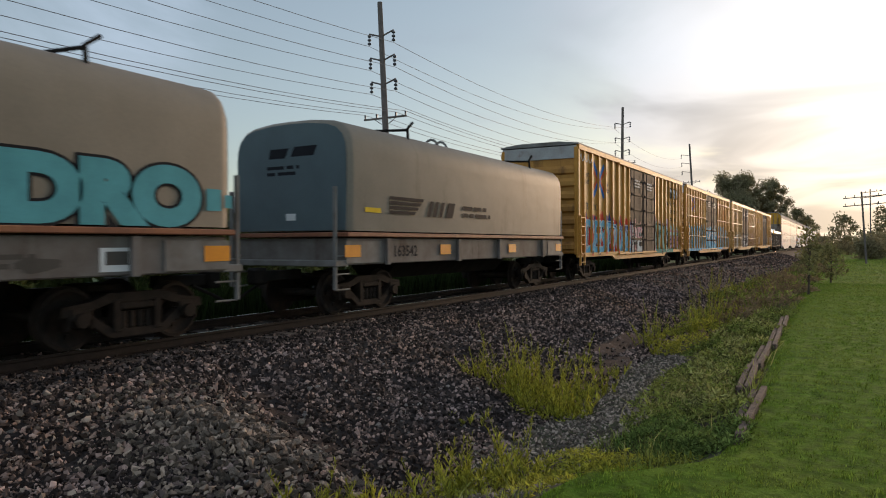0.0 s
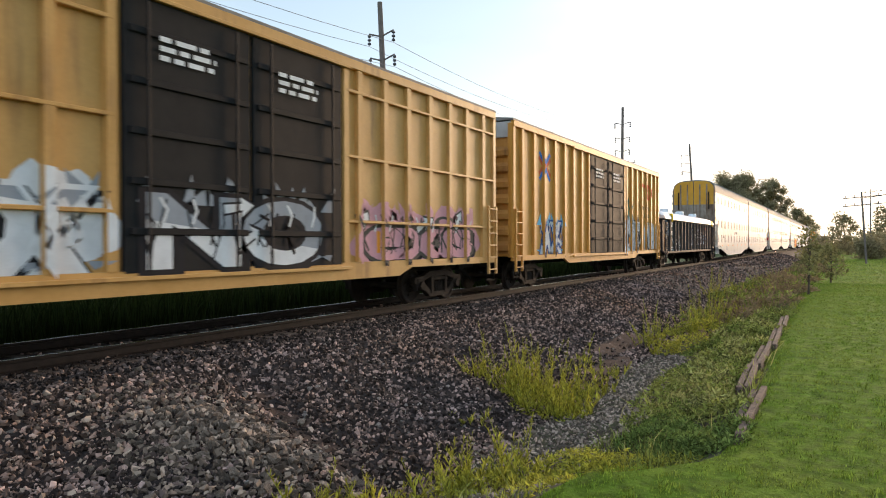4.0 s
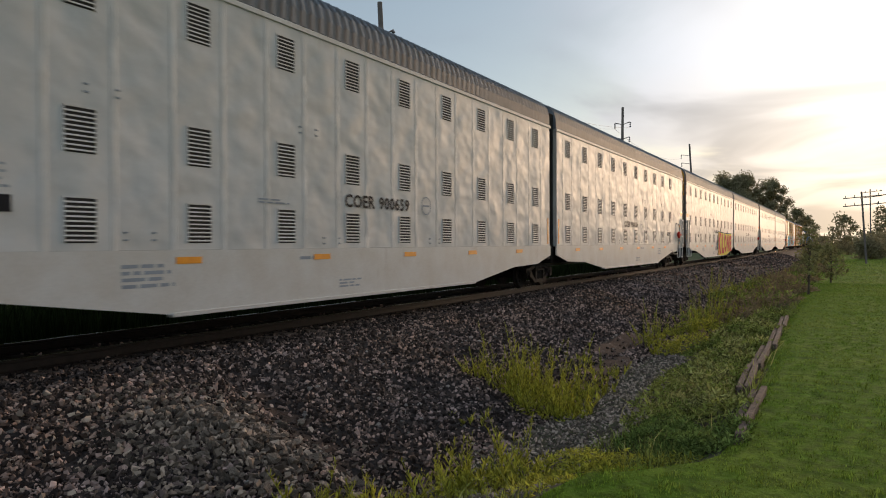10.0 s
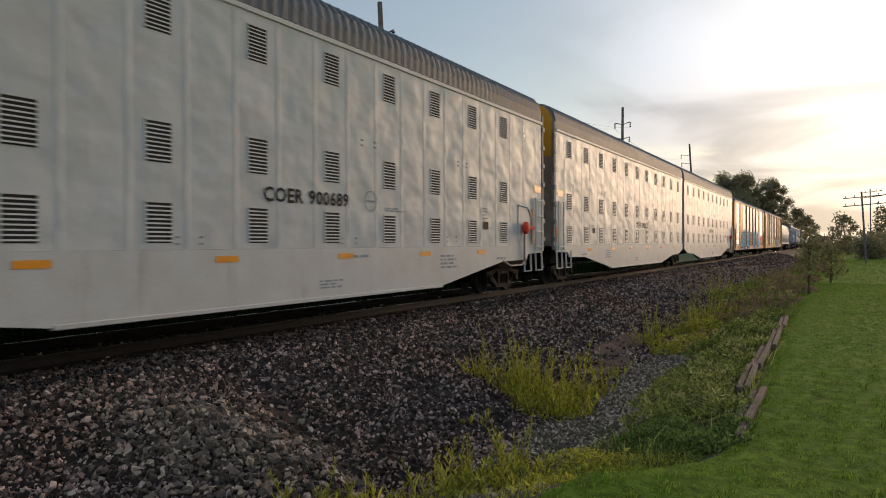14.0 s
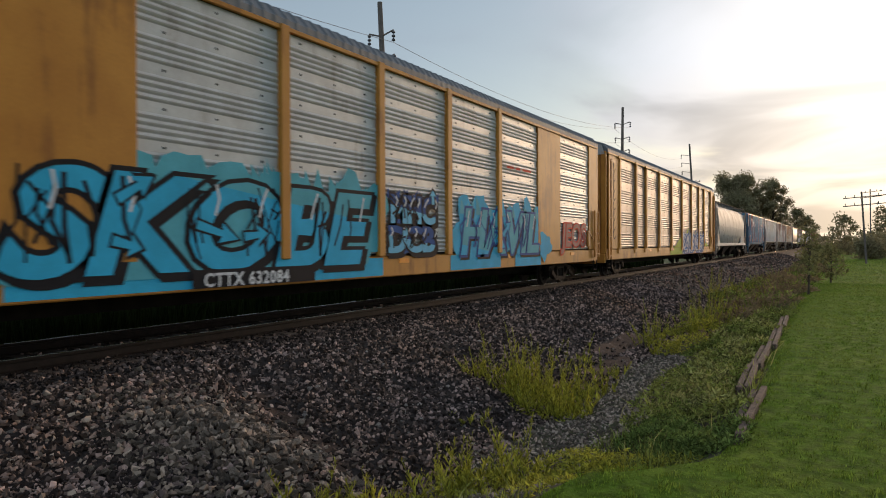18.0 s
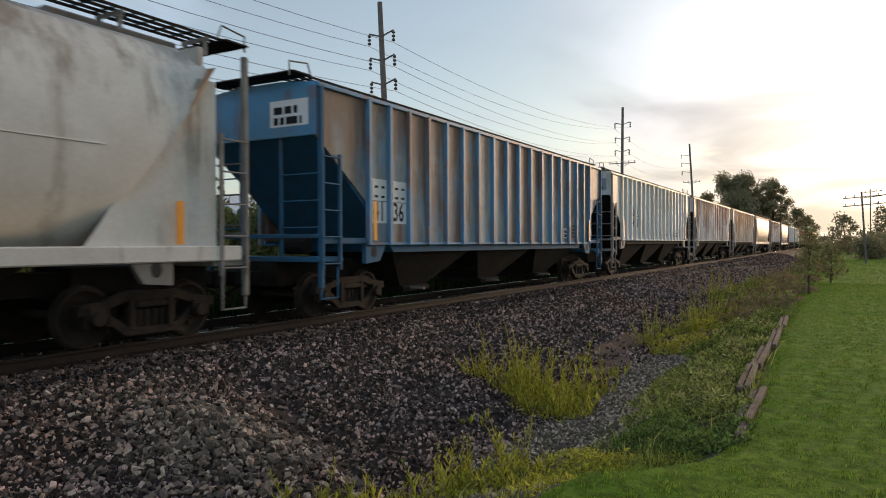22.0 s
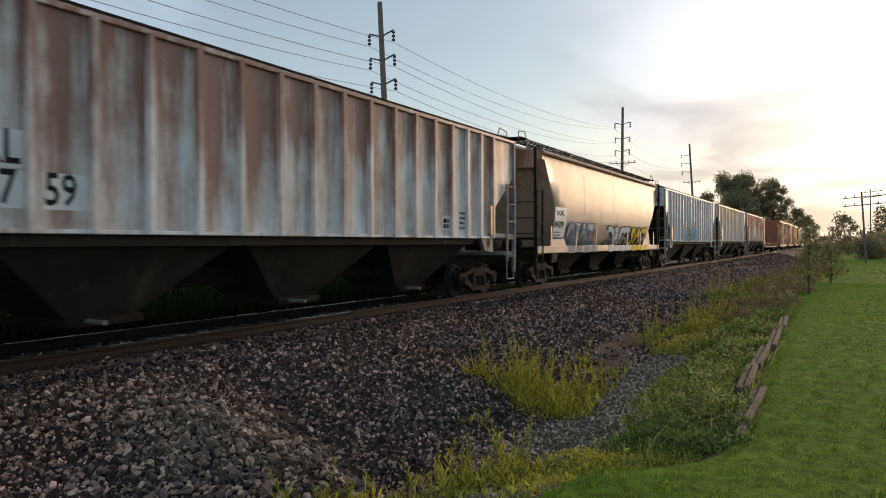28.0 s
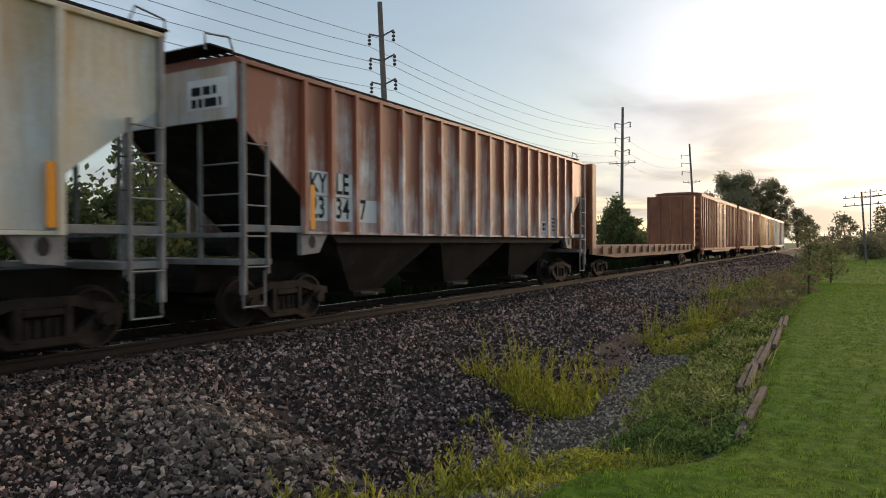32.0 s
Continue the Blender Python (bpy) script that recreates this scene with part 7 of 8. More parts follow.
    part("reflector", Shape().box(1.53, 1.538, h - 1.78, h - 1.66, z_sill + 0.05, z_sill + 0.85), "reflector", car, "orange reflector strip")
    for q in (4.2, 7.0, 10.2, 13.0):
        yy = min(ys, key=lambda v: abs(v + h - q))
        part("reflector", Shape().box(1.526, 1.534, yy - 0.05, yy + 0.05, z_sill + 0.06, z_sill + 0.4), "reflector", car, "orange reflector strip")
    part("small_print", on_side(bars(h - 3.4, z_sill + 0.18, 0.45, 0.5, 4, 4), 1.44, 0.005), "faded_ink", car)
    part("data_panel", on_side([rect(h - 4.3, h - 3.75, z_sill + 0.15, z_sill + 0.5)], 1.44, 0.005), "white_paint", car)
    part("data_panel_print", on_side(bars(h - 4.24, z_sill + 0.19, 0.45, 0.27, 2, 2, 0.75), 1.44, 0.009), "ink", car)
    if marks:
        marks(car, h, ys, z_sill, top, steps)
    return car


def numbers(groups, back=False, z1=2.40, z2=1.93):
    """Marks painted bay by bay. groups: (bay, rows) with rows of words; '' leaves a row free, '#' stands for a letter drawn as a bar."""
    def put(car, h, ys, z_sill, top, steps):
        dark, pale = [], []
        for bay, rows in groups:
            a = ys[bay] + 0.19
            w = ys[bay + 1] - ys[bay] - 0.27
            for r, word in enumerate(rows):
                v = (z1, z2)[r]
                if not word:
                    continue
                if back:
                    pale.append(rect(a - 0.02, a + w + 0.02, v - 0.06, v + 0.39))
                if set(word) == {"#"}:
                    for q in range(len(word)):
                        dark += [rect(a + w * q / len(word) + 0.06, a + w * (q + 1) / len(word) - 0.06, v, v + 0.05), rect(a + w * q / len(word) + 0.06, a + w * (q + 1) / len(word) - 0.06, v + 0.2, v + 0.25)]
                    continue
                g = lettering(word, 0.36, 0.006)
                lo, hi = width_of(g)
                k = min(1.2, w / (hi - lo))
                dark.append(moved(g, a - lo * k, v, k, 1.3 * k))
        for q in pale:
            part("number_panel", on_side([q], 1.44, 0.004), "white_paint", car)
        for q in dark:
            part("number", on_side([q], 1.44, 0.008), "ink", car)
        part("end_panel", on_end([rect(0.3, 1.25, top - 0.72, top - 0.22)], -h, 0.004), "white_paint" if back else "smoke", car)
        tagged(part("end_number", on_end(bars(0.4, top - 0.68, 0.8, 0.4, 2, 3, 0.7), -h, 0.008), "ink", car), kind="stuff")
    return put


def grey_marks(car, h, ys, z_sill, top, steps):
    numbers([(2, ("NO", "84")), (3, ("KL", "80")), (4, ("", "17"))], False, 2.68, 2.20)(car, h, ys, z_sill, top, steps)
    for u, w, seed in ((h - 7.2, 0.75, 131), (h - 5.35, 0.5, 133)):       # faded blue scrawls
        for k in range(2):
            part("blue_scrawl", on_side([stroke(scribble(u + w / 2, z_sill + 0.30 + 0.06 * k, w, 0.34, seed + k, 2), 0.05)], 1.44, 0.006 + 0.001 * k), "faded_blue", car, "faded blue scrawl")
    for u, n in ((h - 8.6, 4), (h - 6.3, 1), (h - 4.75, 4), (h - 3.1, 5)):
        tagged(part("small_print", on_side(bars(u, z_sill + 0.1, 0.5, 0.09 * n, n, int(u * 10) + 40, 0.4), 1.44, 0.005), "smoke", car), kind="stuff")


def rcc_marks(car, h, ys, z_sill, top, steps):
    numbers([(2, ("NO", "84")), (3, ("KL", "82")), (4, ("", "43"))], False, 2.68, 2.20)(car, h, ys, z_sill, top, steps)
    part("graffiti_cloud", on_side([blob(-h + 5.2 + 0.95 * q, z_sill + 0.42, 0.6, 0.40, 30 + q) for q in range(5)], 1.44, 0.004, steps), "sky_blue", car)
    rim, fill = lettering("RLC", 1.5, 0.12), lettering("RLC", 1.5, 0.05)
    lo, hi = width_of(rim)
    k = 2.6 / (hi - lo)
    part("graffiti_rim", on_side([moved(rim, -h + 5.75 - lo * k, z_sill + 0.12, k)], 1.44, 0.008, steps), "ink", car)
    part("graffiti", on_side([moved(fill, -h + 5.75 - lo * k, z_sill + 0.12, k)], 1.44, 0.012, steps), "gold", car, "yellow block-letter graffiti")
    part("black_scrawl", on_side([stroke(scribble(-h + 4.7 + q, z_sill + 1.1, 0.7, 0.5, 95 + q, 1), 0.04) for q in (0, 4, 4.6)], 1.44, 0.012, steps), "ink", car)


def flow_hopper(front, L, label, paint_name, z_sill=1.20, marks=None, round_side=True, cage="grey_steel"):
    """A covered hopper with smooth bellied sides."""
    car = wagon("covered_hopper", label, "covered hoppers", front, L)
    h = L / 2
    running_gear(car, L, 1.55)
    arc = [(0.92, 1.30), (1.22, 1.62), (1.44, 2.15), (1.50, 2.75), (1.46, 3.35), (1.30, 3.95), (1.02, 4.36), (0.6, 4.56), (0, 4.62)] if round_side else [(1.10, 1.30), (1.38, 1.62), (1.49, 2.3), (1.52, 2.9), (1.50, 3.5), (1.44, 4.05), (1.42, 4.36), (0.6, 4.56), (0, 4.60)]
    prof = arc + [(-x, z) for x, z in arc[-2::-1]]
    rings = []
    for y, low in ((-h + 0.72, 4.15), (-h + 1.2, 3.42), (-h + 1.7, 2.70), (-h + 2.2, 1.96), (-h + 2.65, 1.30), (h - 2.65, 1.30), (h - 2.2, 1.96), (h - 1.7, 2.70), (h - 1.2, 3.42), (h - 0.72, 4.15)):
        # the belly is cut off by a slope at either end
        rings.append([(x, y, max(z, low)) for x, z in prof])
    part("tank", Shape().loft(rings), paint_name, car, "smooth bellied hopper tank", smooth=45)
    for k in (-1, 1):
        for x in (-1.36, 1.36):
            if round_side:
                part("end_gusset", Shape().prism([(k * (h - 0.62), z_sill), (k * (h - 2.95), z_sill), (k * (h - 2.55), 1.75), (k * (h - 0.95), 3.95), (k * (h - 0.62), 3.95)], "x", x - 0.02, x + 0.02), paint_name, car, "flat steel end gusset")
            else:
                part("end_gusset", Shape().prism([(k * (h - 1.5), z_sill), (k * (h - 3.3), z_sill), (k * (h - 2.6), 2.0), (k * (h - 2.2), 2.3)], "x", x - 0.02, x + 0.02), paint_name, car, "flat steel end gusset")
        part("end_frame", Shape().box(-1.2, 1.2, k * (h - 0.75) - 0.05, k * (h - 0.75) + 0.05, 3.9, 4.5, 0.01), paint_name, car)
    for q in (0.28, 0.5, 0.72):
        y = -h + L * q
        part("weld_seam", Shape().loft([[(x * 1.004, y + d, 1.3 + (z - 1.3) * 1.004) for x, z in prof] for d in (-0.025, 0.025)], caps=False), paint_name, car)
    if not round_side:
        part("cornice", Shape().prism([(1.40, 4.30), (1.50, 4.31), (1.53, 4.36), (1.46, 4.46), (1.2, 4.52)], "y", -h + 0.7, h - 0.7), "rust_roof", car, "rusty roof edge")
    part("long_seam", Shape().tube([(1.503, -h + 2.6, 2.75), (1.503, h - 2.6, 2.75)], 0.012, 6), paint_name, car)
    part("side_sill", Shape().box(1.36, 1.50, -h + 0.2, h - 0.2, z_sill - 0.04, z_sill + 0.20, 0.02), paint_name, car, "heavy side sill")
    part("far_sill", Shape().box(-1.50, -1.36, -h + 0.2, h - 0.2, z_sill - 0.04, z_sill + 0.20, 0.02), paint_name, car)
    for k in range(3):
        w = (L - 6.0) / 3
        c = -h + 3.0 + w * (k + 0.5)
        rings = [[(x * 1.15, c + y * w / 2, 1.36) for x, y in ((-1, -1), (1, -1), (1, 1), (-1, 1))], [(x * 0.6, c + y * 0.5, 0.42) for x, y in ((-1, -1), (1, -1), (1, 1), (-1, 1))]]
        bay = part("discharge_bay", Shape().loft(rings), "bay", car, "sloping discharge bay with shade put into its colour")
        part("outlet_gate", Shape().box(-0.7, 0.7, c - 0.5, c + 0.5, 0.30, 0.43, 0.015), "black", bay)
    for y in [-h + 4.0 + q * (L - 8.0) / 4 for q in range(5)]:
        part("sill_stiffener", Shape().prism([(1.40, 0), (1.46, 0.0), (1.49, 0.7), (1.46, 0.7)], "y", y - 0.04, y + 0.04), paint_name, car, "", (0, 0, z_sill + 0.15))
    part("centre_sill", Shape().box(-0.3, 0.3, -h + 2, h - 2, 0.72, 1.05), "black", car)
    end_cage(car, h, cage, 4.45, z_sill + 0.05, 1.2)
    roof_walk(car, h, "grey_steel", 4.58)
    for q in (1.4, L - 1.4):
        part("reflector", Shape().box(1.49, 1.50, -h + q - 0.06, -h + q + 0.06, z_sill + 0.22, z_sill + 0.85), "reflector", car, "orange reflector strip")
    if marks:
        marks(car, h)
    return car


def tank_paint(flats, lift=0.03):
    """Paint wrapped on a bellied side; the paint bends inward below and above the belly."""
    s = Shape()
    for pts, faces in flats:
        vs = []
        for u, v in pts:
            x = float(np.interp(v, (1.30, 1.62, 2.3, 2.9, 3.5, 4.05, 4.36), (1.10, 1.38, 1.49, 1.52, 1.50, 1.44, 1.42)))
            vs.append((x + lift, u, v))
        s.add(vs, faces)
    return s


def marks_tank_grafitti(car, h):
    part("number_panel", tank_paint([rect(-h + 1.66, -h + 2.80, 1.50 + 0.145 * j, 1.645 + 0.145 * j) for j in range(8)]), "white_paint", car)
    part("number", tank_paint([moved(lettering("NOKL", 0.25, 0.006, 1.1), -h + 1.84, 2.38), moved(lettering("846289", 0.29, 0.006), -h + 1.70, 1.98)], 0.036), "ink", car)
    part("small_print", tank_paint(bars(-h + 1.72, 1.58, 0.95, 0.3, 3, 4), 0.036), "violet", car)
    for word, a, b, v, cols, seed in (("GEWEL", -h + 2.9, -h + 6.4, 1.30, ("chalk", "violet", "smoke"), 1), ("DRCT", -h + 7.8, -h + 11.3, 1.28, ("chalk", "ink", "smoke"), 2), ("SWT", -h + 11.45, -h + 14.4, 1.28, ("gold", "ink", "orange"), 3)):
        g, r = lettering(word, 1.02, 0.055), lettering(word, 1.02, 0.10)
        lo, hi = width_of(r)
        k = (b - a) / (hi - lo)
        q = 0.92 / (width_of([(y, x) for x, y in r[0]] and ([(y, x) for x, y in r[0]], r[1]))[1])
        fit = lambda f: ([(a + (x - lo) * k, v + y * q) for x, y in f[0]], f[1])
        part("graffiti_rim", tank_paint([fit(r)], 0.045), cols[1], car)
        part("graffiti", tank_paint([fit(g)], 0.055), cols[0], car, "bubble-letter graffiti")
        part("graffiti_lower", tank_paint([clipped(fit(g), v + 0.25)], 0.060), cols[2], car)
        part("graffiti_base", on_side([rect(a + 0.1 + (b - a) * j / 4, a + 0.05 + (b - a) * (j + 0.85) / 4, 1.09 + 0.02 * (j % 2), 1.345) for j in range(4)], 1.50, 0.006), cols[2] if seed == 1 else cols[0], car)


def marks_tank_plain(car, h):
    part("data_panel", tank_paint([rect(h - 4.6, h - 3.9, 1.6, 1.95)], 0.03), "faded_ink", car)
    part("number", tank_paint([moved(lettering("AEX", 0.27, 0.004, 1.2), -h + 3.28, 2.74), moved(lettering("5398", 0.27, 0.004, 1.1), -h + 3.24, 2.38)], 0.035), "faded_ink", car)
    part("scrawl", tank_paint([stroke(scribble(-h + 11.5, 1.95, 1.6, 0.4, 44, 2), 0.04)], 0.03), "faded_ink", car)


def bulkhead_flat(front, L=21.6):
    car = wagon("bulkhead_flat_wagon", "empty flat wagon with tall rusty end bulkheads", "", front, L)
    h = L / 2
    running_gear(car, L, 2.2)
    part("deck", Shape().box(-1.4, 1.4, -h, h, 1.22, 1.36, 0.01), "flat_deck", car, "worn timber deck")
    part("side_beam", Shape().prism([(-h, 1.24), (-h, 1.0), (-h + 3.5, 0.82), (h - 3.5, 0.82), (h, 1.0), (h, 1.24)], "x", 1.36, 1.48), "flat_deck", car)
    part("far_beam", Shape().box(-1.48, -1.36, -h, h, 0.9, 1.24), "flat_deck", car)
    part("centre_sill", Shape().box(-0.35, 0.35, -h + 0.3, h - 0.3, 0.6, 1.22), "black", car)
    me = Shape().box(1.48, 1.56, -0.06, 0.06, 1.0, 1.32, 0.01).mesh("stake_pocket", M["flat_deck"])
    for k in range(16):
        part("stake_pocket", me, None, car, "", (0, -h + 1.2 + k * (L - 2.4) / 15, 0))
    for k in (-1, 1):
        y = k * (h - 0.2)
        b = part("bulkhead", Shape().box(-1.45, 1.45, y - 0.14, y + 0.14, 1.36, 4.5, 0.02), "rust_box", car, "tall rusty end bulkhead")
        for x in (-1.43, -0.7, 0.0, 0.7, 1.43):
            part("bulkhead_post", Shape().box(x - 0.07, x + 0.07, y - 0.24, y + 0.24, 1.2, 4.5, 0.02), "rust_box", b)
    return car


coil_car(-254.21, coil_tag_one, "tan coil wagon with turquoise bubble-letter graffiti on its cover")
coil_car(-239.53, coil_tag_two, "tan coil wagon with a rounded cover and dark emblem", 12.5)
box_car(-225.73, 19.1, "yellow boxcar with black plug doors and red and blue graffiti", "yellow_box", "ribs", marks_pope)
box_car(-205.46, 19.1, "yellow boxcar covered in light blue graffiti", "yellow_box", "panels", marks_blue, rails=(1.88, 3.15, 4.42))
box_car(-184.84, 18.85, "faded yellow boxcar with silver graffiti", "yellow_faded", "panels", marks_silver, rails=(1.88, 3.15, 4.42))
box_car(-164.96, 18.75, "yellow boxcar with large red letters and dark graffiti", "yellow_box", "ribs", marks_last)
gondola(-145.15)
for k, (n0, n1) in enumerate((("900657", "900657"), ("900659", "900659"), ("900689", "900689"), ("900623", "900623"))):
    y0 = -127.58 + 44.3 * k
    max_unit(y0, True, n0, scrawl_low if k == 0 else marks_klone if k == 2 else None)
    max_unit(y0 + 21.8, False, n1)
rack_marks_one(auto_rack(50.17, 26.95, "yellow"), 26.95)
rack_marks_two(auto_rack(78.35, 27.4, "rusty"), 27.4)
flow_hopper(107.0, 19.1, "off-white covered hopper with grimy bellied sides", "hop_white", 1.22, marks_tank_plain)
rib_hopper(127.8, 17.4, "rust-stained blue covered hopper with white ladders", "hop_blue", 1.46, 16, numbers([(0, ("##", "41")), (1, ("##", "36"))], True), None, "hop_blue_panel")
rib_hopper(146.62, 17.3, "light grey ribbed covered hopper", "hop_grey", 1.60, 15, grey_marks)
rib_hopper(165.23, 17.35, "rusty grey ribbed covered hopper", "hop_rust", 1.62, 15, numbers([(0, ("##", "26")), (1, ("##", "03")), (2, ("", "49"))], True))
rib_hopper(184.0, 17.3, "orange-rusted grey covered hopper", "hop_orange", 1.55, 16, numbers([(1, ("NO", "44")), (2, ("KL", "00")), (3, ("", "11"))], True, 2.62, 2.13))
flow_hopper(202.6, 17.65, "beige covered hopper with rusty bellied sides", "hop_beige", 1.30, None, False)
rib_hopper(221.6, 17.2, "rust-streaked grey ribbed covered hopper", "hop_rust", 1.62, 15, numbers([(0, ("NO", "82")), (1, ("KL", "87")), (2, ("", "59"))], True))
flow_hopper(240.3, 17.2, "sandy brown covered hopper with white and yellow graffiti", "hop_sandy", 1.15, marks_tank_grafitti, False, "black")
rib_hopper(258.8, 17.6, "light grey covered hopper with yellow and blue graffiti", "hop_cool", 1.56, 16, rcc_marks)
rib_hopper(277.84, 17.55, "grey and tan ribbed covered hopper", "hop_tan", 1.60, 16, numbers([(2, ("NO", "84")), (3, ("KL", "78")), (4, ("", "18"))], False, 2.68, 2.20))
rib_hopper(296.75, 17.3, "deep rust and grey ribbed covered hopper", "hop_deep", 1.66, 17, numbers([(0, ("KY", "23")), (1, ("LE", "34")), (2, ("", "7"))], True))
bulkhead_flat(314.9)
box_car(338.5, 18.7, "rusty brown boxcar with weathered doors", "rust_box", "rust", None, "old boxcars", "rust_box", 4.9)
box_car(358.4, 18.7, "rusty brown boxcar with rust-stained doors", "rust_box", "rust", None, "old boxcars", "rust_box", 4.9)
box_car(378.4, 18.7, "faded orange-brown boxcar with ribbed sides", "yellow_faded", "rust", None, "old boxcars", "rust_box", 4.9)
box_car(398.4, 18.7, "pale grey boxcar far down the train", "hop_tan", "rust", None, "old boxcars", "grey_steel", 4.9)


# ---- plants, poles and distance ----
def weed(x, y, h, spread, stems, seed, mat="weed", label="tall yellow-green weed in the ditch"):
    """A clump of upright weed stems set with small narrow leaves."""
    rnd = random.Random(seed)
    ob = thing("weed_clump", label, "weed", "weeds in the ditch", at=(x, y, ground_z(x, y) - 0.03))
    stem, leaf = Shape(), Shape()
    for k in range(stems):
        a, r = rnd.uniform(0, math.tau), spread * rnd.random() ** 0.7
        bx, by = r * math.cos(a), r * math.sin(a)
        hh = h * (0.26 + 0.84 * rnd.random() ** 2.0) * (1 - 0.3 * r / spread)
        lx, ly = bx * 0.7 + rnd.uniform(-0.2, 0.2) * hh, by * 0.7 + rnd.uniform(-0.2, 0.2) * hh
        pts = [(bx, by, 0), (bx + lx * 0.4, by + ly * 0.4, hh * 0.5), (bx + lx, by + ly, hh)]
        stem.tube(pts, [0.006, 0.005, 0.002], 3)
        for j in range(int(14 + hh * 46)):         # each stem is a feathery plume
            q = rnd.random() ** 0.75
            px, py, pz = bx + lx * q * (0.6 + 0.4 * q), by + ly * q * (0.6 + 0.4 * q), hh * q
            b = rnd.uniform(0, math.tau)
            ln = rnd.uniform(0.03, 0.10) * (1.1 - 0.75 * q)
            w = ln * 0.17
            up = rnd.uniform(0.6, 1.8) * ln
            dx, dy = math.cos(b), math.sin(b)
            leaf.add([(px, py, pz), (px + dx * ln * 0.5 - dy * w, py + dy * ln * 0.5 + dx * w, pz + up * 0.6), (px + dx * ln, py + dy * ln, pz + up), (px + dx * ln * 0.5 + dy * w, py + dy * ln * 0.5 - dx * w, pz + up * 0.6)], [(0, 1, 2, 3)])
    tagged(part("stalk", stem, mat, ob), kind="stuff")
    me = bpy.data.meshes.new("foliage")
    me.from_pydata(leaf.v, [], leaf.f)
    me.materials.append(M[mat])
    tagged(part("foliage", me, None, ob), kind="stuff")
    return ob


def tree(x, y, h, wide, seed, label, z=None, leaves=2600, leaf=0.16, trunk=0.16, mat="leaf", low=0.25, group="trees beyond the track", name="tree"):
    """A tapered trunk with limbs, and a crown of many small leaves in uneven clumps."""
    rnd = random.Random(seed)
    ob = thing(name, label, "tree" if h > 3 else "sapling", group, at=(x, y, (ground_z(x, y) if z is None else z) - 0.05))
    wood = Shape()
    bend = [(0, 0, 0), (rnd.uniform(-0.03, 0.03) * h, rnd.uniform(-0.03, 0.03) * h, h * 0.35), (rnd.uniform(-0.06, 0.06) * h, rnd.uniform(-0.06, 0.06) * h, h * 0.85)]
    wood.tube(bend, [trunk, trunk * 0.7, trunk * 0.12], 8)
    part_crown = Shape()
    clumps = []
    n = 26
    for k in range(n):
        q = low + (0.97 - low) * (k + rnd.random()) / n
        a = k * 2.4 + rnd.uniform(-0.5, 0.5)
        prof = math.sin(math.pi * min(1, max(0, (q - low) / (1.02 - low))) ** 0.75) ** 0.7
        r = wide * (0.3 + 0.7 * rnd.random()) * prof
        c = (r * math.cos(a), r * math.sin(a), h * q)
        clumps.append((c, wide * rnd.uniform(0.22, 0.42)))
        wood.tube([(bend[1][0] * q, bend[1][1] * q, h * max(0.1, q - 0.18)), (c[0] * 0.5, c[1] * 0.5, h * (q - 0.06)), c], [trunk * 0.35, trunk * 0.2, trunk * 0.05], 4)
    part("trunk", wood, "bark", ob)
    V, F = [], []
    for k in range(leaves):
        c, r = clumps[rnd.randrange(len(clumps))]
        d = Vector((rnd.gauss(0, 1), rnd.gauss(0, 1), rnd.gauss(0, 0.75)))
        d = d.normalized() * r * rnd.random() ** 0.6
        p = Vector(c) + d
        u = Vector((rnd.gauss(0, 1), rnd.gauss(0, 1), rnd.gauss(0, 1))).normalized()
        w = u.orthogonal().normalized()
        s = leaf * rnd.uniform(0.55, 1.25)
        n0 = len(V)
        V += [tuple(p), tuple(p + u * s * 0.55 + w * s * 0.32), tuple(p + u * s * 1.1), tuple(p + u * s * 0.55 - w * s * 0.32)]
        F.append((n0, n0 + 1, n0 + 2, n0 + 3))
    me = bpy.data.meshes.new("crown")
    me.from_pydata(V, [], F)
    me.materials.append(M[mat])
    part("crown", me, None, ob, "uneven leafy crown")
    return ob


rw = random.Random(44)
for x, y, h, sp, n in ((-4.6, 9.9, 1.0, 0.35, 20), (-4.25, 9.95, 0.95, 0.35, 26), (-4.0, 10.3, 0.9, 0.4, 22), (-3.7, 9.3, 0.68, 0.35, 26), (-3.35, 9.0, 0.55, 0.35, 22), (-3.15, 9.2, 0.38, 0.3, 14), (-3.5, 10.1, 0.8, 0.35, 18), (-3.2, 10.6, 0.75, 0.25, 12), (-5.05, 10.1, 0.55, 0.3, 12), (-3.6, 12.3, 0.5, 0.3, 10), (-4.4, 13.2, 0.5, 0.25, 6), (-2.95, 5.55, 0.55, 0.33, 18), (-2.75, 5.75, 0.62, 0.33, 18), (-2.7, 6.3, 0.5, 0.32, 13), (-3.2, 5.5, 0.45, 0.3, 10), (-4.0, 4.8, 0.42, 0.35, 13), (-3.65, 5.0, 0.42, 0.35, 14), (-3.4, 5.1, 0.38, 0.35, 12), (-4.3, 8.1, 0.3, 0.25, 5), (-3.85, 16.4, 0.85, 0.35, 18), (-3.2, 18.5, 1.0, 0.5, 30), (-3.5, 22.2, 1.2, 0.6, 34), (-2.8, 20.0, 0.8, 0.5, 24), (-4.5, 31.0, 1.2, 0.6, 26), (-3.3, 15.2, 0.55, 0.3, 14), (-3.97, 17.4, 0.6, 0.3, 12)):
    weed(x, y, h * 1.3, sp, int(n * 1.1), int(x * -100 + y * 10))
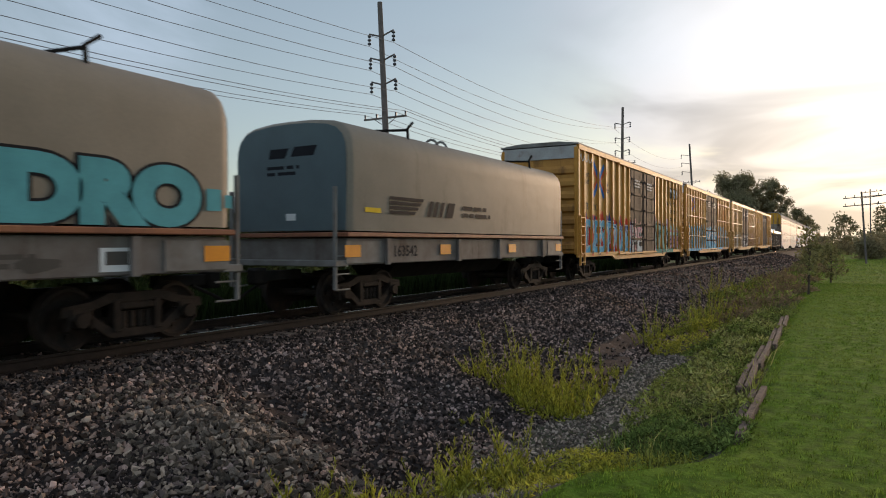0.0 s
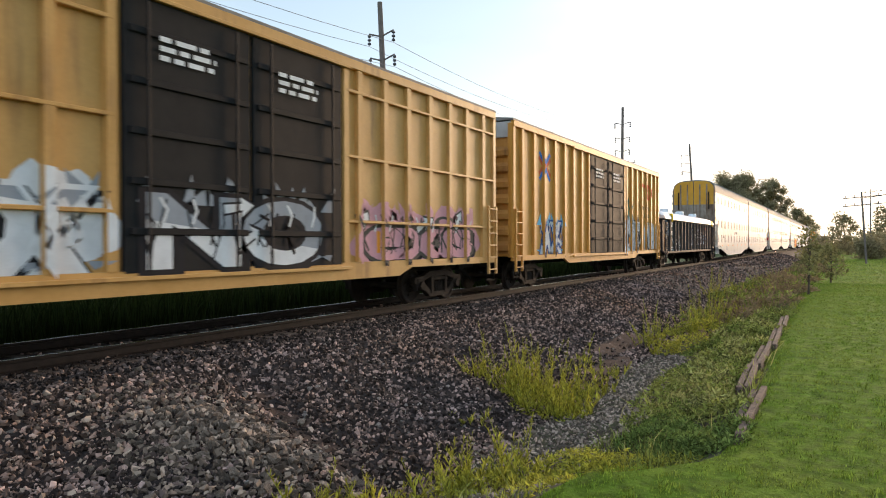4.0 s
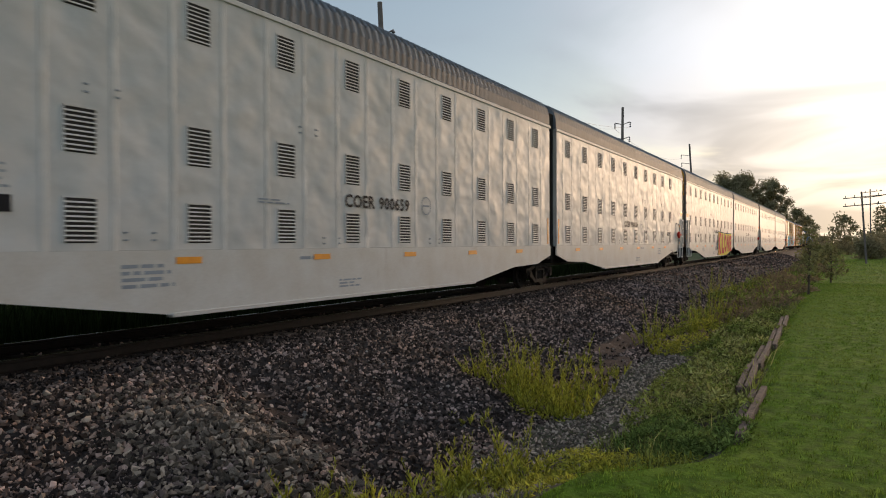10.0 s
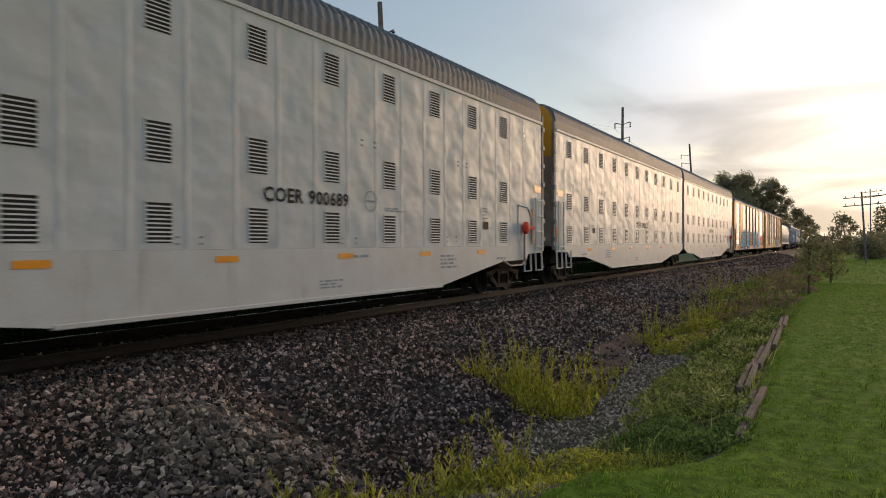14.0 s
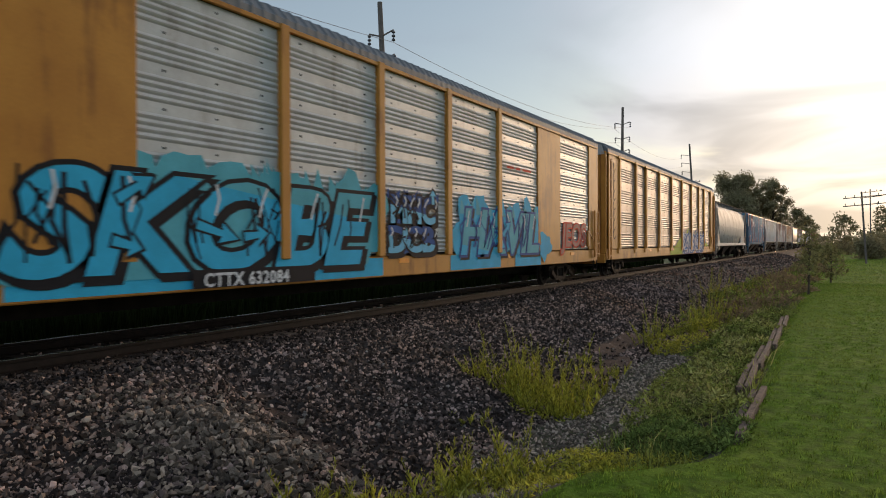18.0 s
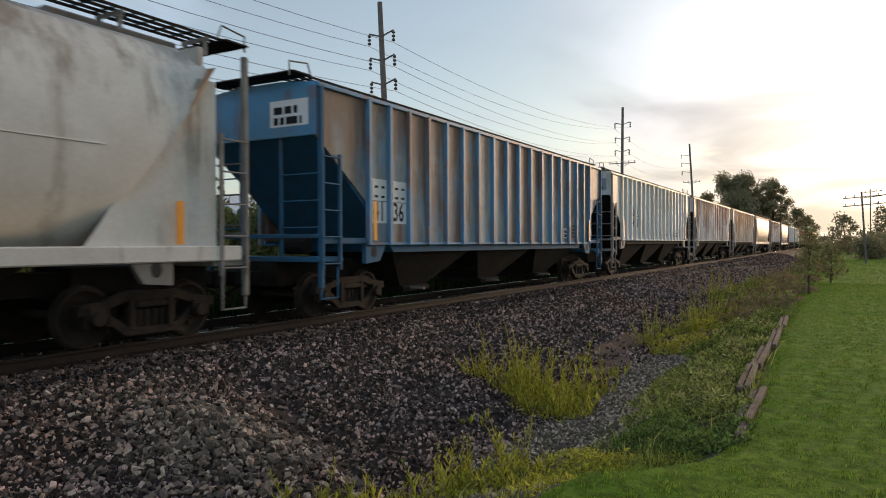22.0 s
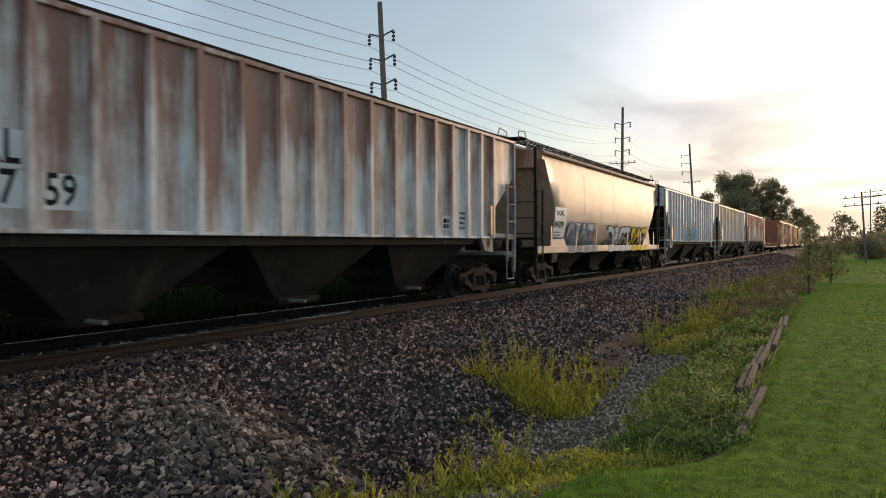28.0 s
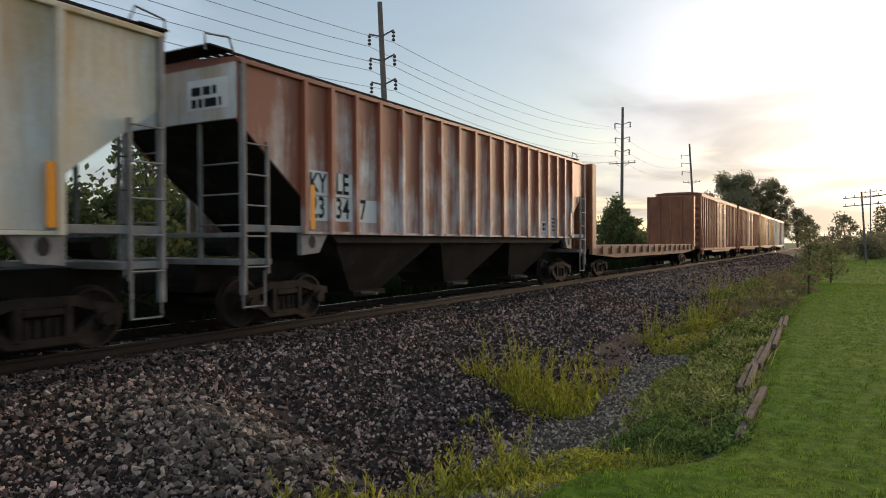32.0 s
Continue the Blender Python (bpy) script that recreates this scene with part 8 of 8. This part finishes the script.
for k in range(9):
    y = 20.5 + 2.3 * k + rw.uniform(-0.6, 0.6)
    weed(rw.uniform(-4.1, -2.3), y, rw.uniform(0.6, 1.1), 0.55, 22, 300 + k, "weed" if k % 2 else "dark_weed", "tall yellow-green weed in the ditch" if k % 2 else "dull green weed in the ditch")
for k in range(12):
    y = 20 + 2.6 * k
    weed(rw.uniform(-3.6, -1.8), y, rw.uniform(0.7, 1.4), 0.8, 22, 400 + k, ("straw", "dark_weed", "weed")[k % 3], ("dry brown weed in the ditch", "dull green weed in the ditch", "tall yellow-green weed in the ditch")[k % 3])

# old timbers along the lawn's edge
TIMBERS = [(-0.84, 6.72, -0.84, 9.1), (-1.02, 9.0, -1.10, 10.9), (-1.06, 10.75, -1.10, 13.0), (-1.02, 12.9, -1.12, 15.9), (-1.08, 16.1, -1.15, 18.2)]
for k, (x0, y0, x1, y1) in enumerate(TIMBERS):
    ln = math.hypot(x1 - x0, y1 - y0)
    t = thing("edging_timber", "weathered split timber edging the lawn", "timber", "edging timbers", at=pose((x0 + x1) / 2, (y0 + y1) / 2, LAWN + 0.012, 0, 2 * math.sin(k * 2.1), -math.degrees(math.atan2(x1 - x0, y1 - y0))))
    for x0, x1, y0, y1, z in ((-0.085, -0.012, -ln / 2 + (0.75 if k == 0 else 0.0), ln / 2 - 0.12, -0.005), (0.006, 0.075, -ln / 2, ln / 2, 0.020)):
        part("split_plank", Shape().box(x0, x1, y0, y1, -0.22, z, 0.008), "timber", t)
    part("rotten_core", Shape().box(-0.012, 0.006, -ln / 2 + 0.03, ln / 2 - 0.05, -0.22, -0.04, 0.008), "timber", t)

# saplings and bushes on the near side
tree(-0.97, 26.6, 2.35, 0.55, 5, "young thin tree at the lawn's edge", leaves=520, leaf=0.11, trunk=0.035, low=0.3, group="saplings", mat="bush_leaf")
tree(-0.41, 34.6, 1.75, 0.7, 6, "young thin tree at the lawn's edge", leaves=600, leaf=0.13, trunk=0.035, low=0.2, group="saplings", mat="bush_leaf")
for k, (x, y, h, w) in enumerate(((-1.6, 50, 1.2, 0.9), (-1.8, 72, 1.6, 1.3), (3.2, 125, 2.0, 2.6), (0.3, 112, 5.6, 2.3), (2.6, 84, 2.2, 2.2), (4.6, 96, 2.6, 2.6), (5.2, 118, 7.0, 2.0), (7.2, 84, 5.6, 2.4), (9.5, 92, 6.4, 3.6), (-2.6, 120, 1.9, 2.2), (-4.0, 190, 3.6, 4.0), (6.0, 160, 4.0, 5.0), (1.4, 150, 2.6, 4.0))):
    tree(x, y, h, w, 50 + k, "rounded yellow-green bush beyond the lawn", leaves=1700, leaf=0.16 + 0.0016 * y, trunk=0.05, low=0.04, group="bushes beyond the lawn", name="bush", mat="bush_leaf" if y < 75 else "hazy_leaf")
# tall trees behind the train
for k, (x, y, h, w, lf) in enumerate(((-20.4, 155, 16.2, 4.8, 16000), (-17.2, 160, 16.4, 4.8, 16000), (-12.6, 165, 15.2, 3.4, 11000), (-18.0, 150, 12.0, 5.0, 8000), (-15.0, 172, 12.5, 4.0, 6000), (-12.4, 255, 13.0, 4.2, 4000), (-12.0, 300, 11.5, 4.5, 3000))):
    tree(x, y, h, w, 80 + k, "large broad tree behind the railway", leaves=lf, leaf=0.40 if y < 200 else 0.55, trunk=0.35, low=0.2, mat="hazy_leaf")
for k in range(30):
    y = 4 + k * 4.6
    x = -24 - rw.uniform(0, 9)
    hh = rw.uniform(3.2, 5.6)
    tree(x, y, hh, hh * 0.5, 120 + k, "scrubby green tree behind the railway", leaves=2600 if y < 60 else 1500, leaf=0.30, trunk=0.1, low=0.05)
for x, y, h in ((-22.0, 11.2, 4.0), (-23.0, 13.8, 4.3), (-22.5, 16.4, 4.1), (-24.0, 8.8, 4.4), (-23.0, 20.0, 4.2), (-22.0, 23.5, 4.1)):
    tree(x, y, h, h * 0.5, int(y * 13), "dense green tree close behind the railway", leaves=5200, leaf=0.25, trunk=0.1, low=0.03)
for x, y, h in ((-24.0, 18.4, 7.9), (-25.5, 37.0, 7.2), (-25, 40.5, 6.6), (-26, 50.0, 6.8), (-27, 57.0, 7.4)):
    tree(x, y, h, h * 0.34, int(y * 7), "slender green tree behind the railway", leaves=1600, leaf=0.28, trunk=0.12, low=0.2)


for x, y, h, w in ((-19.0, 68.0, 6.6, 1.9), (-20.5, 71.0, 5.6, 2.2), (-17.5, 66.0, 4.6, 1.6)):
    tree(x, y, h, w, int(y * 17), "dense green tree close behind the railway", leaves=4200, leaf=0.28, trunk=0.12, low=0.05)


def spot(az, dist, el):
    """A place by its bearing from +y, distance and height angle, seen from the camera."""
    a = radians(az)
    return Vector((dist * math.sin(a), dist * math.cos(a), EYE[2] + dist * math.tan(radians(el))))


def line_pole(foot, top, arms, label, low_arm=None):
    """A tall wooden power pole with short upswept arms that carry hanging insulators."""
    ob = thing("power_pole", label, "utility pole", "power poles", at=(foot.x, foot.y, foot.z))
    rel = top - foot
    part("shaft", Shape().tube([(0, 0, 0), tuple(rel * 0.5), tuple(rel)], [0.26, 0.22, 0.17], 10), "pole_wood", ob, "tapered wooden shaft")
    tips = []
    for z, sides, reach in arms:
        c = rel * (z / rel.z)
        for sgn in sides:
            arm = part("arm", Shape().tube([tuple(c), (c.x + sgn * reach * 0.55, c.y, c.z + 0.18), (c.x + sgn * reach, c.y, c.z + 0.32)], 0.055, 6), "pole_wood", ob)
            s = Shape()
            tip = Vector((c.x + sgn * reach, c.y, c.z + 0.32))
            for q in range(3):
                s.loft([[(tip.x + r * math.cos(a), tip.y + r * math.sin(a), tip.z - zz - 0.26 * q) for a in [math.tau * j / 8 for j in range(8)]] for zz, r in ((0.05, 0.05), (0.12, 0.12), (0.2, 0.13), (0.26, 0.05))])
            part("insulator", s, "insulator", arm, "dark stacked insulator")
            tips.append(foot + tip - Vector((0, 0, 0.85)))
    if low_arm:
        z, reach = low_arm
        c = rel * (z / rel.z)
        arm = part("cross_arm", Shape().box(c.x - reach, c.x + reach, c.y - 0.06, c.y + 0.06, c.z - 0.06, c.z + 0.06, 0.01), "pole_wood", ob)
        part("brace", Shape().tube([(c.x - reach * 0.5, c.y, c.z - 0.04), (c.x, c.y, c.z - 0.6), (c.x + reach * 0.5, c.y, c.z - 0.04)], 0.03, 6), "pole_wood", ob)
        for q in (-0.95, -0.4, 0.5, 0.95):
            part("pin", Shape().tube([(c.x + reach * q, c.y, c.z + 0.05), (c.x + reach * q, c.y, c.z + 0.32)], [0.05, 0.07], 6), "insulator", arm)
            tips.append(foot + Vector((c.x + reach * q, c.y, c.z + 0.33)))
    return tips


def wire(a, b, sag, n=14):
    pts = []
    for k in range(n + 1):
        q = k / n
        p = a.lerp(b, q)
        p.z -= sag * 4 * q * (1 - q)
        pts.append(tuple(p))
    ob = new("power_line", Shape().tube(pts, 0.017, 4).mesh("power_line", M["wire"]))
    tagged(ob, "thin dark overhead power line", "cable", "overhead power lines")


def pole_at(az_top, el_top, az_low, el_low, dist, arms, low_arm):
    top, low = spot(az_top, dist, el_top), spot(az_low, dist, el_low)
    d = (top - low) / (top.z - low.z)
    foot = low + d * (-0.8 - low.z)
    return line_pole(foot, top, arms(top.z - foot.z), "tall wooden power pole with insulators on short arms", low_arm(top.z - foot.z))


P1 = pole_at(-34.85, 19.0, -34.31, 6.77, 48.0, lambda h: [(h - 2.35, (-1, 1), 1.0), (h - 4.0, (-1, 1), 1.0), (h - 5.65, (-1, 1), 1.0)], lambda h: (h - 7.9, 1.75))
P2 = pole_at(-15.28, 10.67, -15.38, 2.27, 103.0, lambda h: [(h - 2.5, (-1, 1), 1.1), (h - 4.6, (-1, 1), 1.0), (h - 6.4, (-1, 1), 1.0)], lambda h: (h - 8.0, 1.9))
P3 = pole_at(-10.28, 7.61, -10.08, 3.93, 155.0, lambda h: [(h - 2.5, (-1,), 1.8), (h - 4.2, (-1,), 1.8), (h - 6.0, (-1,), 1.8)], lambda h: (h - 8.0, 1.7))
for k, a in enumerate(P1):
    b = P2[k]
    wire(a, b, 1.5)
    back = a + (a - b) * 1.0
    back.z = a.z
    wire(back, a, 1.5)
for k in range(3):
    wire(P2[2 * k], P3[k], 1.5)
# the old signal line on the lawn side


def signal_pole(x, y, h, reach, lean):
    ob = thing("signal_pole", "old wooden signal-line pole with two cross-arms", "utility pole", "signal-line poles", at=(x, y, LAWN - 0.1))
    part("shaft", Shape().tube([(0, 0, 0), (lean, 0, h)], [0.085, 0.065], 8), "pole_wood", ob)
    for z in (h - 0.35, h - 1.0):
        arm = part("cross_arm", Shape().prism([(-reach, z - 0.035 - 0.14), (reach, z - 0.035 + 0.10), (reach, z + 0.035 + 0.10), (-reach, z + 0.035 - 0.14)], "y", -0.07, 0.07), "pole_wood", ob)
        for q in (-0.9, -0.5, 0.5, 0.9):
            part("pin", Shape().tube([(reach * q, 0, z + q * 0.11), (reach * q, 0, z + 0.2 + q * 0.11)], 0.03, 5), "insulator", arm)


signal_pole(1.75, 66.0, 5.9, 1.65, -0.35)
signal_pole(3.25, 104.0, 8.6, 1.2, -0.1)


# a low house with board siding behind the trees across the track
house = thing("house", "low house with brown board siding and a pale roof", "house", at=(-33.0, 33.5, -0.7))
part("wall", Shape().box(-4, 4, -3.5, 3.5, 0, 2.9), "siding", house, "brown board siding")
for k in range(24):
    part("board", Shape().box(-4 + k * 8 / 24 + 0.01, -4 + (k + 1) * 8 / 24 - 0.03, -3.54, -3.50, 0, 2.88), "siding", house)
part("roof", Shape().prism([(-4.5, 2.85), (0, 5.2), (4.5, 2.85), (4.5, 2.7), (0, 5.0), (-4.5, 2.7)], "y", -4.0, 4.0), "roof_pale", house, "pale metal roof")
part("gable", Shape().prism([(-4, 2.88), (4, 2.88), (0, 4.95)], "y", -3.5, -3.4), "siding", house)


# ---- what moves ----
def motions():
    times = [k * 1.0 for k in range(33)]
    for car, middle, L in CARS:
        walk(car, [(t, pose(TRACK, middle - run(t), 0)) for t in times])
    for w, car, k in WHEELS:
        middle = next(m for c, m, _ in CARS if c is car)
        # the wheels are turned while their wagon is near; far off it stays as it is
        near = [q for q in range(0, 961) if -16 < middle - run(q / 30) < 46]
        ry = w.matrix_basis.translation.copy()
        if len(near) < 3:
            continue
        rows = [(0.0, 0)] if near[0] > 0 else []
        rows += [(q / 30, q) for q in near]
        if near[-1] < 960:
            rows.append((32.0, near[-1]))
        first = near[0] / 30
        turns = []
        for t, q in rows:
            tt = min(max(t, first), near[-1] / 30)
            turns.append((t, Matrix.Translation(ry) @ Matrix.Rotation(-(run(tt) - run(first)) / WHEEL_R * -1, 4, "X")))
        walk(w, turns)


motions()
